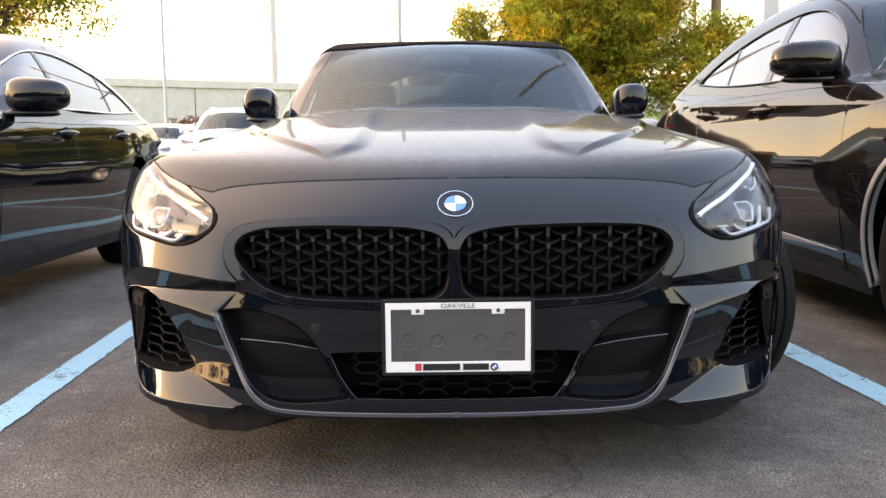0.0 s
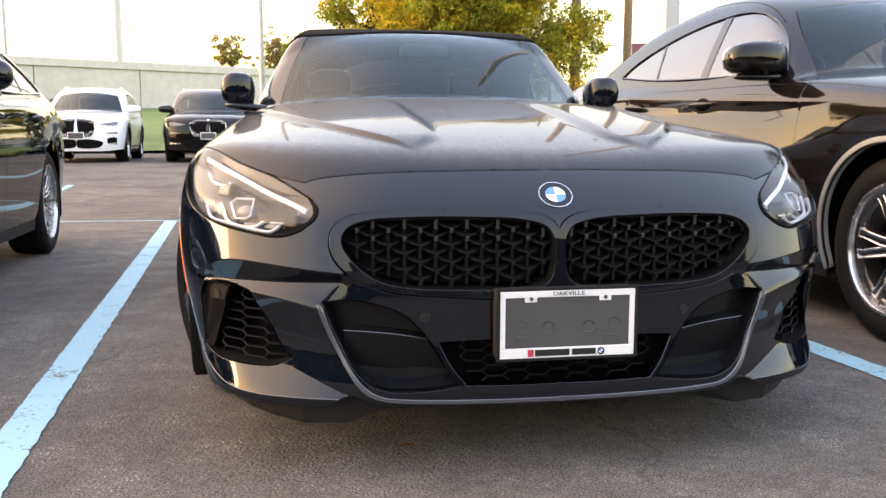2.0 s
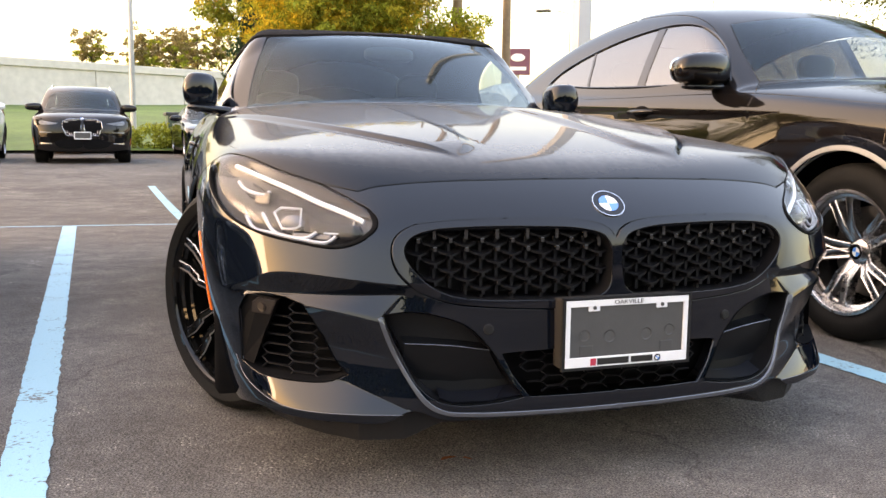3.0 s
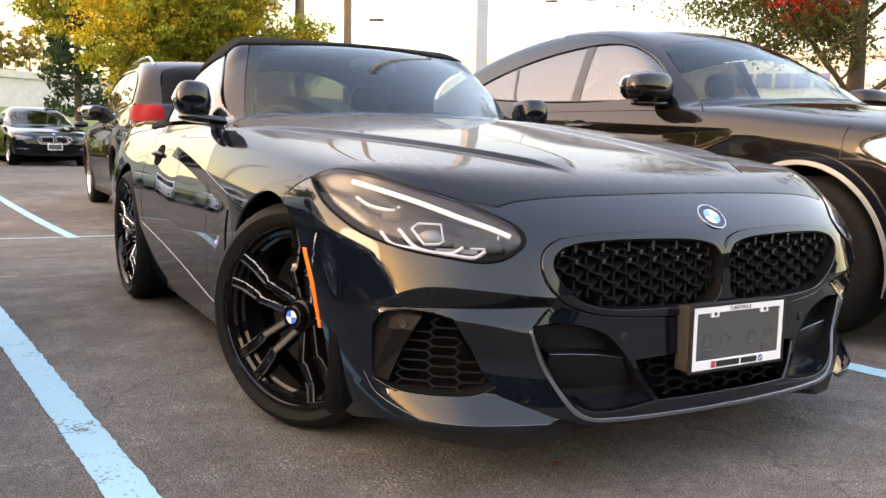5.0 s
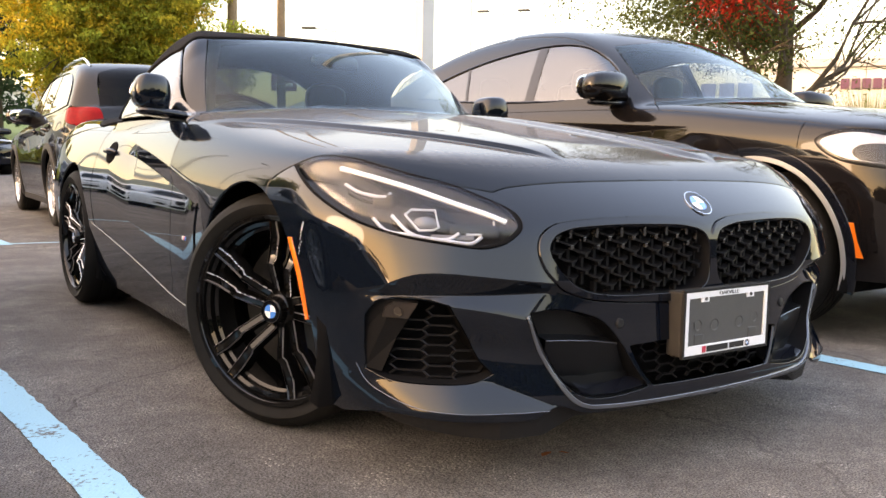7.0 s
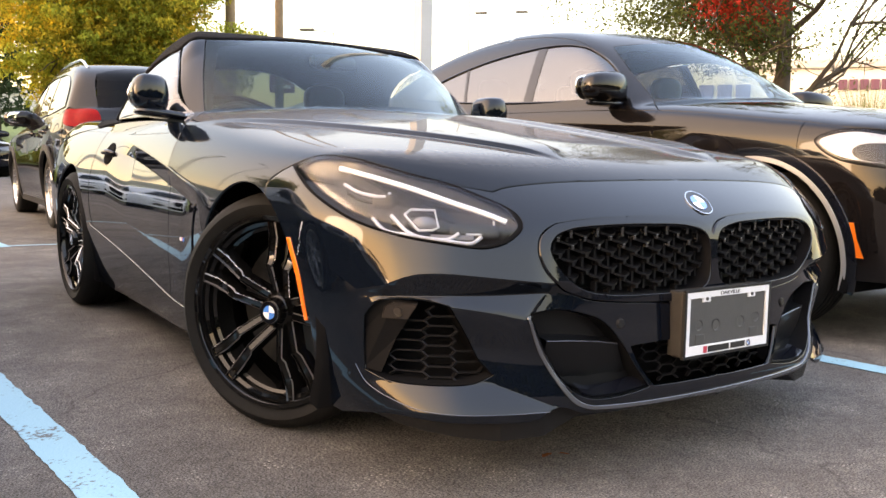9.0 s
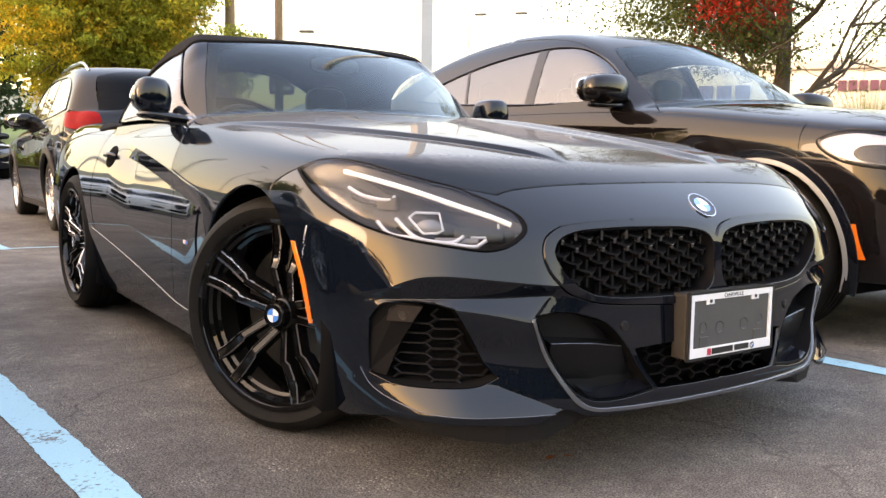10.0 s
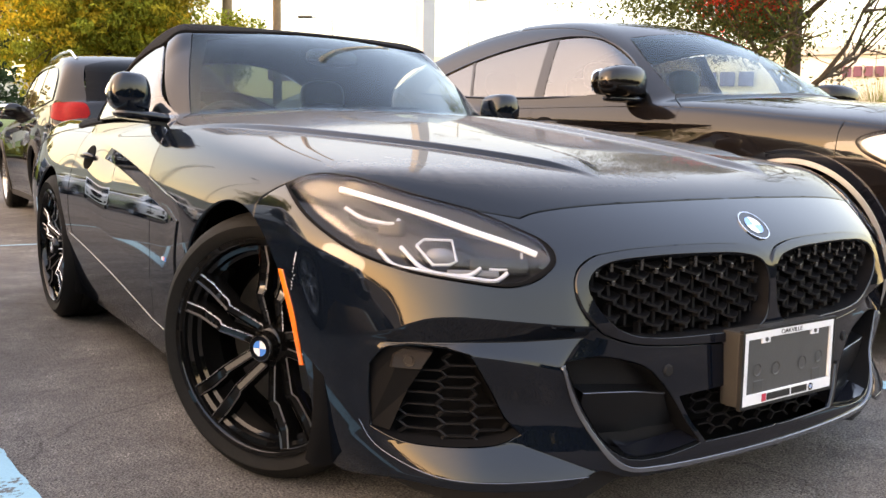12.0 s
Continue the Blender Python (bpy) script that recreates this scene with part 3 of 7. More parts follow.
def geo(bm):
    """Vertices and faces of a bmesh, which is freed."""
    bmesh.ops.recalc_face_normals(bm, faces=bm.faces)
    bm.verts.index_update()
    v, f = [tuple(q.co) for q in bm.verts], [tuple(q.index for q in p.verts) for p in bm.faces]
    bm.free()
    return v, f


def pocket(outline, way, depth, shrink=0.1, start=0.001, cap=True):
    """A recess behind a closed outline."""
    o, w, n = np.array(outline), unit(way), len(outline)
    c = o.mean(0)
    rows = [o + w * start, c + (o - c) * (1 - shrink * 0.35) + w * depth * 0.5, c + (o - c) * (1 - shrink) + w * depth]
    v = np.vstack([*rows, [rows[-1].mean(0)]])
    f = [(r * n + i, r * n + (i + 1) % n, (r + 1) * n + (i + 1) % n, (r + 1) * n + i) for r in range(2) for i in range(n)]
    if cap:
        f += [(2 * n + i, 2 * n + (i + 1) % n, 3 * n) for i in range(n)]
    return v, f


def blob(centre, radii, power=2.6, nu=28, nv=16, shape=None):
    """A rounded box; shape(point in -1..1) may bend it."""
    sg = lambda x, e: math.copysign(abs(x) ** e, x)
    v, f, e = [], [], 2 / power
    for j in range(nv + 1):
        b = -math.pi / 2 + math.pi * j / nv
        for i in range(nu):
            a = 2 * math.pi * i / nu
            p = np.array([sg(math.cos(b), e) * sg(math.cos(a), e), sg(math.cos(b), e) * sg(math.sin(a), e), sg(math.sin(b), e)])
            p = p if shape is None else np.array(shape(p))
            v.append(p * radii + centre)
    for j in range(nv):
        for i in range(nu):
            f.append((j * nu + i, j * nu + (i + 1) % nu, (j + 1) * nu + (i + 1) % nu, (j + 1) * nu + i))
    return v, f


def letters(name, text, height, mat, parent, m, width=None):
    """Flat lettering in the built-in font, as a mesh. It reads along +x and faces -y before m."""
    cu = bpy.data.curves.new(name, "FONT")
    cu.body, cu.size, cu.extrude, cu.align_x, cu.align_y = text, height / 0.72, 0.0006, "CENTER", "CENTER"
    ob = new(name, cu)
    me = bpy.data.meshes.new_from_object(ob.evaluated_get(bpy.context.evaluated_depsgraph_get()))
    bpy.data.objects.remove(ob)
    wide = max(v.co.x for v in me.vertices) - min(v.co.x for v in me.vertices)
    s = width / wide if width else 1.0
    me.transform(Matrix.Rotation(math.pi / 2, 4, "X") @ Matrix.Diagonal((s, 1, 1, 1)))
    me.materials.clear()
    me.materials.append(mat)
    out = new(name, me)
    out.parent, out.matrix_basis = parent, m
    return out


# ---- ground ----
def ground_z(x, y):
    """The yard rises gently towards the far row and the verge."""
    t = min(max((y - 5.8) / 12.0, 0), 1)
    return 0.22 * t * t * (3 - 2 * t) + max(y - 22.0, 0) * 0.035


def ground_sheet():
    xs = sorted({*np.arange(-12, 12.1, 0.75), *np.arange(-60, 61, 6.0), -400, -200, -110, 110, 200, 400})
    ys = sorted({*np.arange(-6, 24.1, 0.75), *np.arange(-40, 70, 5.0), -400, -150, 120, 200, 400})
    verts = [(x, y, ground_z(x, min(y, 70))) for y in ys for x in xs]
    n = len(xs)
    faces = [(j * n + i, j * n + i + 1, (j + 1) * n + i + 1, (j + 1) * n + i) for j in range(len(ys) - 1) for i in range(n - 1)]
    g = obj("ground", verts, faces, ASPHALT)
    return tagged(g, "worn dark grey asphalt of the parking yard", "ground", kind="structure")


ground_sheet()


def painted_line(a, b, width, label="faded pale blue painted stall line on asphalt"):
    a, b = np.array(a, float), np.array(b, float)
    d = unit(b - a)
    s = np.array([-d[1], d[0]]) * width / 2
    n = max(2, int(np.linalg.norm(b - a) / 0.03))
    rng = random.Random(int(1000 * (a[0] + 20) + 7 * width))
    verts, faces = [], []
    for i in range(n + 1):
        p = a + (b - a) * i / n
        for q in (p + s * (1 + rng.uniform(-0.07, 0.04)), p - s * (1 + rng.uniform(-0.10, 0.04))):
            verts.append((*q, ground_z(*q) + 0.004))
    for i in range(n):
        faces.append((2 * i, 2 * i + 1, 2 * i + 3, 2 * i + 2))
    return tagged(obj("painted_line", verts, faces, LINE_BLUE), label, "line", kind="structure")


LEAN_ALONG = -0.0595
for x0 in (-6.75, -4.05, -1.36, 1.35, 4.05, 6.75):
    painted_line((x0 - LEAN_ALONG * 1.6, -1.6), (x0 + LEAN_ALONG * 5.76, 5.76), 0.115)
for x0 in (-6.1, -3.4, -0.69, 2.0, 4.7):
    painted_line((x0, 5.62), (x0 + LEAN_ALONG * 5, 10.6), 0.10)
painted_line((-9, 6.05), (9, 5.3), 0.05)


# ---- wheels ----
def tyre_profile(r, w, rim):
    h = w / 2
    return [(rim, -h * 0.86), (rim + 0.012, -h * 0.95), (rim + (r - rim) * 0.5, -h * 1.02), (r - 0.02, -h * 0.93), (r - 0.006, -h * 0.82), (r, -h * 0.6), *[(r - d, h * (g + e)) for g in (-0.42, -0.14, 0.14, 0.42) for d, e in ((0.0, -0.05), (0.007, -0.035), (0.007, 0.035), (0.0, 0.05))], (r, h * 0.6), (r - 0.006, h * 0.82), (r - 0.02, h * 0.93), (rim + (r - rim) * 0.5, h * 1.02), (rim + 0.012, h * 0.95), (rim, h * 0.86)]


TWIN = {"n": 5, "turn": 0.50, "rows": ((0.16, 0.046, 0.019, 0.0115), (0.49, 0.006, 0.029, 0.0115), (0.54, 0.014, 0.030, 0.014), (0.78, 0.018, 0.037, 0.0155), (0.985, 0.004, 0.046, 0.0135))}


def wheel(parent, x, y, r, width, rim, style, mat, sign=-1, steer=0.0, caliper=None):
    """A wheel whose outer face looks to sign * x. The parts hang under one wheel mesh, the tyre."""
    m = Matrix.Translation((x, y, r)) @ Matrix.Rotation(radians(steer), 4, "Z") @ (Matrix.Identity(4) if sign < 0 else Matrix.Rotation(math.pi, 4, "Z"))
    ty = part("wheel", lathe_bm(tyre_profile(r, width, rim), 64), RUBBER, parent, "black rubber tyre", smooth=True)
    ty.matrix_basis = m
    h = width / 2
    prof = [(rim + 0.004, -h * 0.90), (rim + 0.004, -h * 0.97), (rim - 0.008, -h * 0.98), (rim - 0.013, -h * 0.93), (rim - 0.016, -h * 0.80), (rim - 0.026, -h * 0.76), (rim - 0.028, -h * 0.62), (rim - 0.037, -h * 0.58), (rim - 0.045, h * 0.7), (rim + 0.004, h * 0.9)]
    part("rim", lathe_bm(prof, 64), mat, ty, smooth=True)
    part("brake_disc", lathe_bm([(0.06, h * 0.15), (rim * 0.74, h * 0.15), (rim * 0.74, h * 0.32), (0.06, h * 0.32)], 40), STEEL, ty, smooth=True)
    part("wheel_barrel", lathe_bm([(0.0, h * 0.45), (rim - 0.02, h * 0.45)], 32), DARK, ty)
    bm = bmesh.new()
    face = -h * 0.97 if "rows" in style else -h * 0.72
    hubx = face + 0.006 if "rows" in style else -0.052
    sect = ((0.040, -1.25), (0.003, -1.0), (0.0, -0.82), (0.004, -0.55), (0.004, 0.55), (0.0, 0.82), (0.003, 1.0), (0.040, 1.25))

    def at(rad, ang, off, w):
        c, sn = math.cos(ang), math.sin(ang)
        return Vector((off, rad * c - w * sn, rad * sn + w * c))

    for k in range(style["n"]):
        a0 = 2 * math.pi * k / style["n"] + style.get("turn", 0)
        for s in (-1, 1):
            rows = []
            if "rows" in style:
                for q, off, apart, w in style["rows"]:
                    rows.append([bm.verts.new(at(rim * q, a0, face + off + dx, s * apart + w * e)) for dx, e in sect])
            else:
                for rad, off, w in ((0.052, hubx + 0.008, style["w_in"]), (rim * 0.44, face + 0.006, style["w_in"] * 0.92), (rim * 0.78, face + 0.002, style["w_out"]), (rim - 0.004, face - 0.004, style["w_out"] * 1.25)):
                    ang = a0 + s * (style["spread_in"] + (style["spread_out"] - style["spread_in"]) * (rad - 0.055) / (rim - 0.06))
                    rows.append([bm.verts.new(at(rad, ang, off + dx, w * e)) for dx, e in sect])
            for ra, rb in zip(rows, rows[1:]):
                for i in range(7):
                    bm.faces.new((ra[i], ra[i + 1], rb[i + 1], rb[i])).material_index = 1 if i in (1, 5) else 0
            bm.faces.new(rows[0])
            bm.faces.new(rows[-1][::-1])
    # black spokes have their edge glints painted on as a second material
    part("spokes", bm, mat, ty, smooth=True).data.materials.append(RIM_GLINT if mat is RIM_BLACK else mat)
    hub = [(0.0, hubx), (0.034, hubx), (0.038, hubx + 0.006), (0.040, hubx + 0.024), (0.052, hubx + 0.034), (0.060, hubx + 0.06)] if "rows" in style else [(0.0, hubx), (0.034, hubx), (0.05, hubx + 0.012), (0.072, hubx + 0.024), (0.08, hubx + 0.05)]
    part("hub", lathe_bm(hub, 32), mat, ty, smooth=True)
    roundel(ty, Matrix.Translation((hubx - 0.002, 0, 0)) @ Matrix.Rotation(-math.pi / 2, 4, "Z"), 0.032)
    if caliper:
        bm = bmesh.new()
        a = radians(170)
        for da in (-0.42, -0.21, 0, 0.21, 0.42):
            p = Vector((h * 0.05, rim * 0.66 * math.cos(a + da), rim * 0.66 * math.sin(a + da)))
            bmesh.ops.create_cube(bm, size=1, matrix=Matrix.Translation(p) @ Matrix.Rotation(a + da, 4, "X") @ Matrix.Diagonal((0.10, 0.085, 0.065, 1)))
        part("brake_caliper", bm, caliper, ty, "blue brake caliper")
    return ty


def roundel(parent, m, r):
    """A round badge: dark ring, chrome rim and four quarters in blue and white. It faces -y before m."""
    bm = bmesh.new()
    for ra, rb, y0, y1 in ((r * 0.955, r, -0.002, 0.003),):
        v, f = lathe([(ra, y0), (rb, y0), (rb, y1)], 40)
        vs = [bm.verts.new((p[1], p[0], p[2])) for p in v]
        for q in f:
            bm.faces.new([vs[i] for i in q])
    base = part("badge", bm, CHROME, parent, "round badge with blue and white quarters", smooth=True)
    base.matrix_basis = m

    def disc(name, mat, r0, r1, a0, a1, y):
        bm = bmesh.new()
        n = max(4, int(40 * (a1 - a0) / (2 * math.pi)))
        o = [bm.verts.new((r1 * math.cos(a), y, r1 * math.sin(a))) for a in np.linspace(a0, a1, n + 1)]
        i = [bm.verts.new((r0 * math.cos(a), y, r0 * math.sin(a))) for a in np.linspace(a0, a1, n + 1)]
        for k in range(n):
            bm.faces.new((o[k], o[k + 1], i[k + 1], i[k]))
        return part(name, bm, mat, base)

    disc("badge_ring", GLOSS_BLACK, r * 0.6, r * 0.965, 0, 2 * math.pi, -0.001)
    for k in range(4):
        disc("badge_quarter", BADGE_BLUE if k % 2 == 1 else BADGE_WHITE, 0.001, r * 0.6, k * math.pi / 2, (k + 1) * math.pi / 2, -0.002)
    return base


# ---- roadster ----
Z_NOSE = spline([0.08, 0.14, 0.20, 0.30, 0.40, 0.50, 0.58, 0.62, 0.66, 0.70, 0.75, 0.85, 1.0], [-0.80, -0.838, -0.852, -0.836, -0.828, -0.820, -0.812, -0.798, -0.763, -0.716, -0.650, -0.52, -0.33])
Z_HOOD = spline([-1.0, -0.75, -0.6, -0.3, 0.0, 0.4, 0.85, 1.3, 2.0, 2.6, 3.2, 3.5], [0.575, 0.712, 0.762, 0.825, 0.868, 0.918, 0.952, 0.955, 0.945, 0.955, 0.95, 0.90])
Z_DROP = spline([-0.9, -0.5, 0.0, 0.5, 1.0, 1.8, 2.5, 3.4], [0.02, 0.03, 0.055, 0.07, 0.06, 0.055, 0.03, 0.05])
Z_WIDE = spline([-0.95, -0.7, -0.5, -0.3, 0.0, 0.4, 0.9, 1.4, 2.0, 2.47, 3.0, 3.5], [0.80, 0.855, 0.888, 0.908, 0.918, 0.910, 0.884, 0.860, 0.849, 0.848, 0.815, 0.73])
Z_TUCK = spline([0.08, 0.18, 0.28, 0.36, 0.48, 0.58, 0.68, 0.80, 0.95, 1.1], [0.10, 0.06, 0.035, 0.02, 0.004, 0.0, 0.012, 0.05, 0.12, 0.2])
Z_ROOF = spline([0.5, 0.72, 1.0, 1.3, 1.45, 1.75, 2.1, 2.45, 2.75], [0.78, 0.935, 1.11, 1.258, 1.29, 1.305, 1.265, 1.12, 0.90])
Z_CAB = spline([0.85, 0.95, 1.1, 1.22, 1.32], [0.765, 0.735, 0.66, 0.59, 0.50])
Z_CREASE = spline([0.2, 0.42, 0.77, 1.15, 1.68, 2.2], [0.635, 0.66, 0.715, 0.77, 0.83, 0.87])
Z_STRAKE = spline([-0.75, -0.61, -0.44, 0.04, 0.8], [0.24, 0.30, 0.415, 0.62, 0.80])
Z_INNER = spline([-0.75, -0.585, -0.50, -0.40, -0.2, 0.8], [0.38, 0.297, 0.243, 0.222, 0.222, 0.23])

Z_CREST = spline([0.45, 0.56, 0.61, 0.73, 0.82, 0.95], [0.395, 0.405, 0.417, 0.440, 0.452, 0.458])
Z_EDGE = spline([0.42, 0.50, 0.57, 0.65, 0.71, 0.76, 0.80, 0.84, 0.9], [0.480, 0.487, 0.495, 0.504, 0.510, 0.510, 0.496, 0.465, 0.46])
Z_FOOT = spline([0.42, 0.50, 0.63, 0.75, 0.82, 0.9], [0.466, 0.465, 0.461, 0.458, 0.453, 0.452])


def roadster_field(p):
    a, y, z = np.sqrt(p[:, 0] ** 2 + 1e-6), p[:, 1], p[:, 2]
    ridge = 0.0125 * step(Z_STRAKE(y) - a, -0.006, 0.020) * step(a - Z_INNER(y), -0.016, 0.038) * step(y, -0.61, -0.47) * (1 - step(y, 0.2, 0.9))
    top = (z - Z_HOOD(y) + Z_DROP(y) * (a / 0.8) ** 3 - ridge) * 0.95
    edge, foot, crest, lip = Z_EDGE(a), Z_FOOT(a), np.minimum(Z_CREST(a), Z_FOOT(a) - 0.008), 0.198 + 0.43 * (a - 0.475).clip(0, 0.145)
    fade = 1 - step(a, 0.80, 0.86)
    brow = step(a, 0.42, 0.56) * fade
    over, under = 0.024 * brow, 0.012 * brow
    rise = ((0.64 - z) / (0.64 - edge)).clip(0, 1) ** 1.4
    notch = np.where(z > edge, -over * rise, np.where(z > foot, under - (over + under) * ((z - foot) / np.maximum(edge - foot, 0.008)).clip(0, 1), under * ((z - crest) / (foot - crest)).clip(0, 1)))
    inner = np.where(z > 0.41, 0.498 + 0.9 * (0.467 - z), 0.549 - 0.42 * (0.41 - z))
    blade = 0.008 * fade * ((foot - z) / (foot - crest)).clip(0, 1) * (1 - step(crest - z, 0.0, 0.11)) * ((a - inner) / 0.008).clip(0, 1)
    shelf = 0.45 * np.minimum(z - 0.198, lip - 0.198).clip(0, 1) * ((crest + 0.01 - z) / 0.09).clip(0, 1)
    notch = notch - blade
    front = Z_NOSE(z) + 0.2 * a**2 + 0.4 * a**6 + notch + shelf - y
    dip = Z_CREASE(y) - z
    hollow = 0.018 * np.minimum(dip / 0.055, (0.30 - dip) / 0.245).clip(0, 1) * step(y, 0.25, 0.6) * (1 - step(y, 1.35, 1.75))
    side = a - Z_WIDE(y) + Z_TUCK(z) + hollow
    rear = y - (3.48 - 0.18 * a**2 - 0.2 * a**6 - 0.25 * (z - 0.75) ** 2)
    low = smax(smax(top, front * 0.9, 0.06), smax(side, rear, 0.2), 0.14)
    bow = a**2 * (0.75 - 0.95 * (z - 0.93))
    back = step(y, 1.3, 1.75)
    green = smax((z - Z_ROOF(y - bow * (1 - back) + 1.35 * a**2 * back) + 0.06 * a**2) * 0.8, (a - Z_CAB(z)) * 0.9, 0.05)
    green = smax(green, 0.86 - z, 0.02)
    return smin(low, green, 0.015)


BODY = Shell(roadster_field)
ROAD = thing("roadster", "glossy black two-seat roadster with closed black canvas top", "car")
ISO = (-0.6, -0.6, 0.52)


def arch_of(S, yc, r, zc=0.335, n=21, lo=1.16, hi=-0.16):
    return [S.s(yc + r * math.cos(t), zc + r * math.sin(t)) for t in np.linspace(math.pi * lo, hi * math.pi, n)]


def middle_front(S, z0, z1, n=14):
    return [S.f(-0.0004, z) for z in np.linspace(z0, z1, n)]


def middle_top(S, y0, y1, n=20):
    return [S.t(-0.0004, y) for y in np.linspace(y0, y1, n)]


def front_points(S, pairs):
    return [S.f(x, z) for x, z in pairs]


def roadster_front():
    S = BODY
    arch = arch_of(S, 0.02, 0.357)
    edge = front_points(S, ((-0.0004, 0.7175), (-0.135, 0.717), (-0.27, 0.715), (-0.405, 0.711), (-0.50, 0.704), (-0.55, 0.697), (-0.578, 0.689)))
    lamp_upper = [S.t(-0.655, -0.592), S.t(-0.735, -0.50), S.t(-0.80, -0.385), S.t(-0.838, -0.29), S.s(-0.215, 0.742)]
    lamp_top = [edge[-1], *lamp_upper]
    seam = [lamp_top[-1], S.s(-0.165, 0.722), S.s(-0.12, 0.692), arch[8]]
    hood = ring([edge, lamp_top, seam, arch[8:16], [arch[15], S.s(0.42, 0.642)], [S.s(y, float(Z_CREASE(y)) + 0.007) for y in (0.42, 0.6, 0.79)], [S.s(0.79, 0.727), S.s(0.81, 0.82), S.s(0.86, 0.865)], [S.s(0.86, 0.865), S.t(-0.72, 0.93), S.t(-0.66, 0.92), S.t(-0.5, 0.80), S.t(-0.25, 0.71), S.t(-0.0004, 0.68)], middle_top(S, 0.68, -0.69) + [edge[0]]], 0.016)
    strake = [[S.t(-float(Z_STRAKE(y)) + d, y) for y in (-0.60, -0.52, -0.44, -0.36, -0.24, -0.12, 0.0, 0.15, 0.3, 0.45, 0.6)] for d in (-0.006, 0.001, 0.008, 0.015, 0.022)]
    strake += [[S.t(-float(Z_INNER(y)) - d, y) for y in (-0.56, -0.50, -0.44, -0.36, -0.24, -0.12, 0.0, 0.2, 0.4)] for d in (-0.012, 0.0, 0.013, 0.026)]
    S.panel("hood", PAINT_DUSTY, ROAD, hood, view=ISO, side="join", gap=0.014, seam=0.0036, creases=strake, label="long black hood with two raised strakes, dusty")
    lamp_lower = [lamp_upper[-1], S.s(-0.27, 0.716), S.s(-0.327, 0.687), S.s(-0.40, 0.655), S.s(-0.49, 0.62), S.f(-0.792, 0.592), S.f(-0.715, 0.576), S.f(-0.642, 0.568), S.f(-0.592, 0.583), S.f(-0.556, 0.612), S.f(-0.552, 0.632), S.f(-0.563, 0.650), S.f(-0.590, 0.668), lamp_upper[0]]
    lamp = ring([lamp_upper, lamp_lower], 0.01)
    frame_top = front_points(S, ((-0.0004, 0.582), (-0.010, 0.600), (-0.03, 0.614), (-0.07, 0.624), (-0.125, 0.629), (-0.272, 0.631), (-0.422, 0.625), (-0.486, 0.614), (-0.520, 0.590), (-0.529, 0.558), (-0.521, 0.523), (-0.495, 0.491), (-0.455, 0.465), (-0.404, 0.447), (-0.344, 0.438), (-0.17, 0.427), (-0.0004, 0.424)))
    kidney = loop(front_points(S, ((-0.501, 0.562), (-0.486, 0.588), (-0.446, 0.604), (-0.346, 0.612), (-0.198, 0.612), (-0.089, 0.606), (-0.032, 0.590), (-0.015, 0.562), (-0.015, 0.51), (-0.023, 0.472), (-0.055, 0.452), (-0.198, 0.450), (-0.344, 0.455), (-0.408, 0.467), (-0.456, 0.495), (-0.492, 0.536))), 0.01)
    pod_edge = front_points(S, ((-0.545, 0.421), (-0.481, 0.425), (-0.42, 0.414), (-0.367, 0.394), (-0.331, 0.362), (-0.302, 0.326), (-0.273, 0.277), (-0.240, 0.230)))
    pod_low = front_points(S, ((-0.240, 0.230), (-0.317, 0.220), (-0.391, 0.219), (-0.436, 0.231), (-0.475, 0.265), (-0.507, 0.328), (-0.54, 0.406), (-0.545, 0.421)))
    pod = ring([pod_edge, pod_low], 0.01)
    vent = ring([front_points(S, ((-0.838, 0.405), (-0.827, 0.438), (-0.80, 0.452), (-0.757, 0.452), (-0.714, 0.438))), front_points(S, ((-0.714, 0.438), (-0.675, 0.374), (-0.642, 0.31), (-0.618, 0.280))), front_points(S, ((-0.618, 0.280), (-0.66, 0.262), (-0.74, 0.258), (-0.80, 0.262), (-0.831, 0.280))), front_points(S, ((-0.831, 0.280), (-0.834, 0.345), (-0.838, 0.405)))], 0.01)
    low = front_points(S, ((-0.0004, 0.180), (-0.347, 0.180), (-0.43, 0.186), (-0.487, 0.204), (-0.545, 0.178), (-0.64, 0.176), (-0.73, 0.178))) + [S.s(-0.56, 0.182), S.s(-0.47, 0.165), S.s(-0.40, 0.150)]
    mesh_top = front_points(S, ((-0.0004, 0.333), (-0.15, 0.332), (-0.282, 0.327)))
    mesh_side = front_points(S, ((-0.282, 0.327), (-0.258, 0.28), (-0.222, 0.232)))
    mesh_low = front_points(S, ((-0.222, 0.232), (-0.12, 0.231), (-0.0004, 0.231)))
    bumper = ring([lamp_lower, [lamp_upper[0], edge[-1]], edge[::-1], middle_front(S, 0.7175, 0.582), frame_top, middle_front(S, 0.424, 0.333), mesh_top, mesh_side, mesh_low, middle_front(S, 0.231, 0.18), low, [low[-1], arch[0]], arch[:9], seam[::-1]], 0.010)
    rows = []
    for level, lo, hi in ((Z_EDGE, 0.47, 0.82), (Z_FOOT, 0.50, 0.82), (Z_CREST, 0.562, 0.70), (lambda x: 0.198 + 0.43 * min(x - 0.475, 0.145), 0.50, 0.61), (lambda x: 0.198, 0.50, 0.80)):
        for d in (-0.0022, 0.0022):
            rows.append(front_points(S, [(-x, float(level(x)) + d) for x in np.linspace(lo, hi, 9)]))
    for d in (0.001, 0.009):
        rows.append(front_points(S, [(-0.498 - 0.9 * t - d, 0.467 - t) for t in (0.008, 0.02, 0.035, 0.05)]))
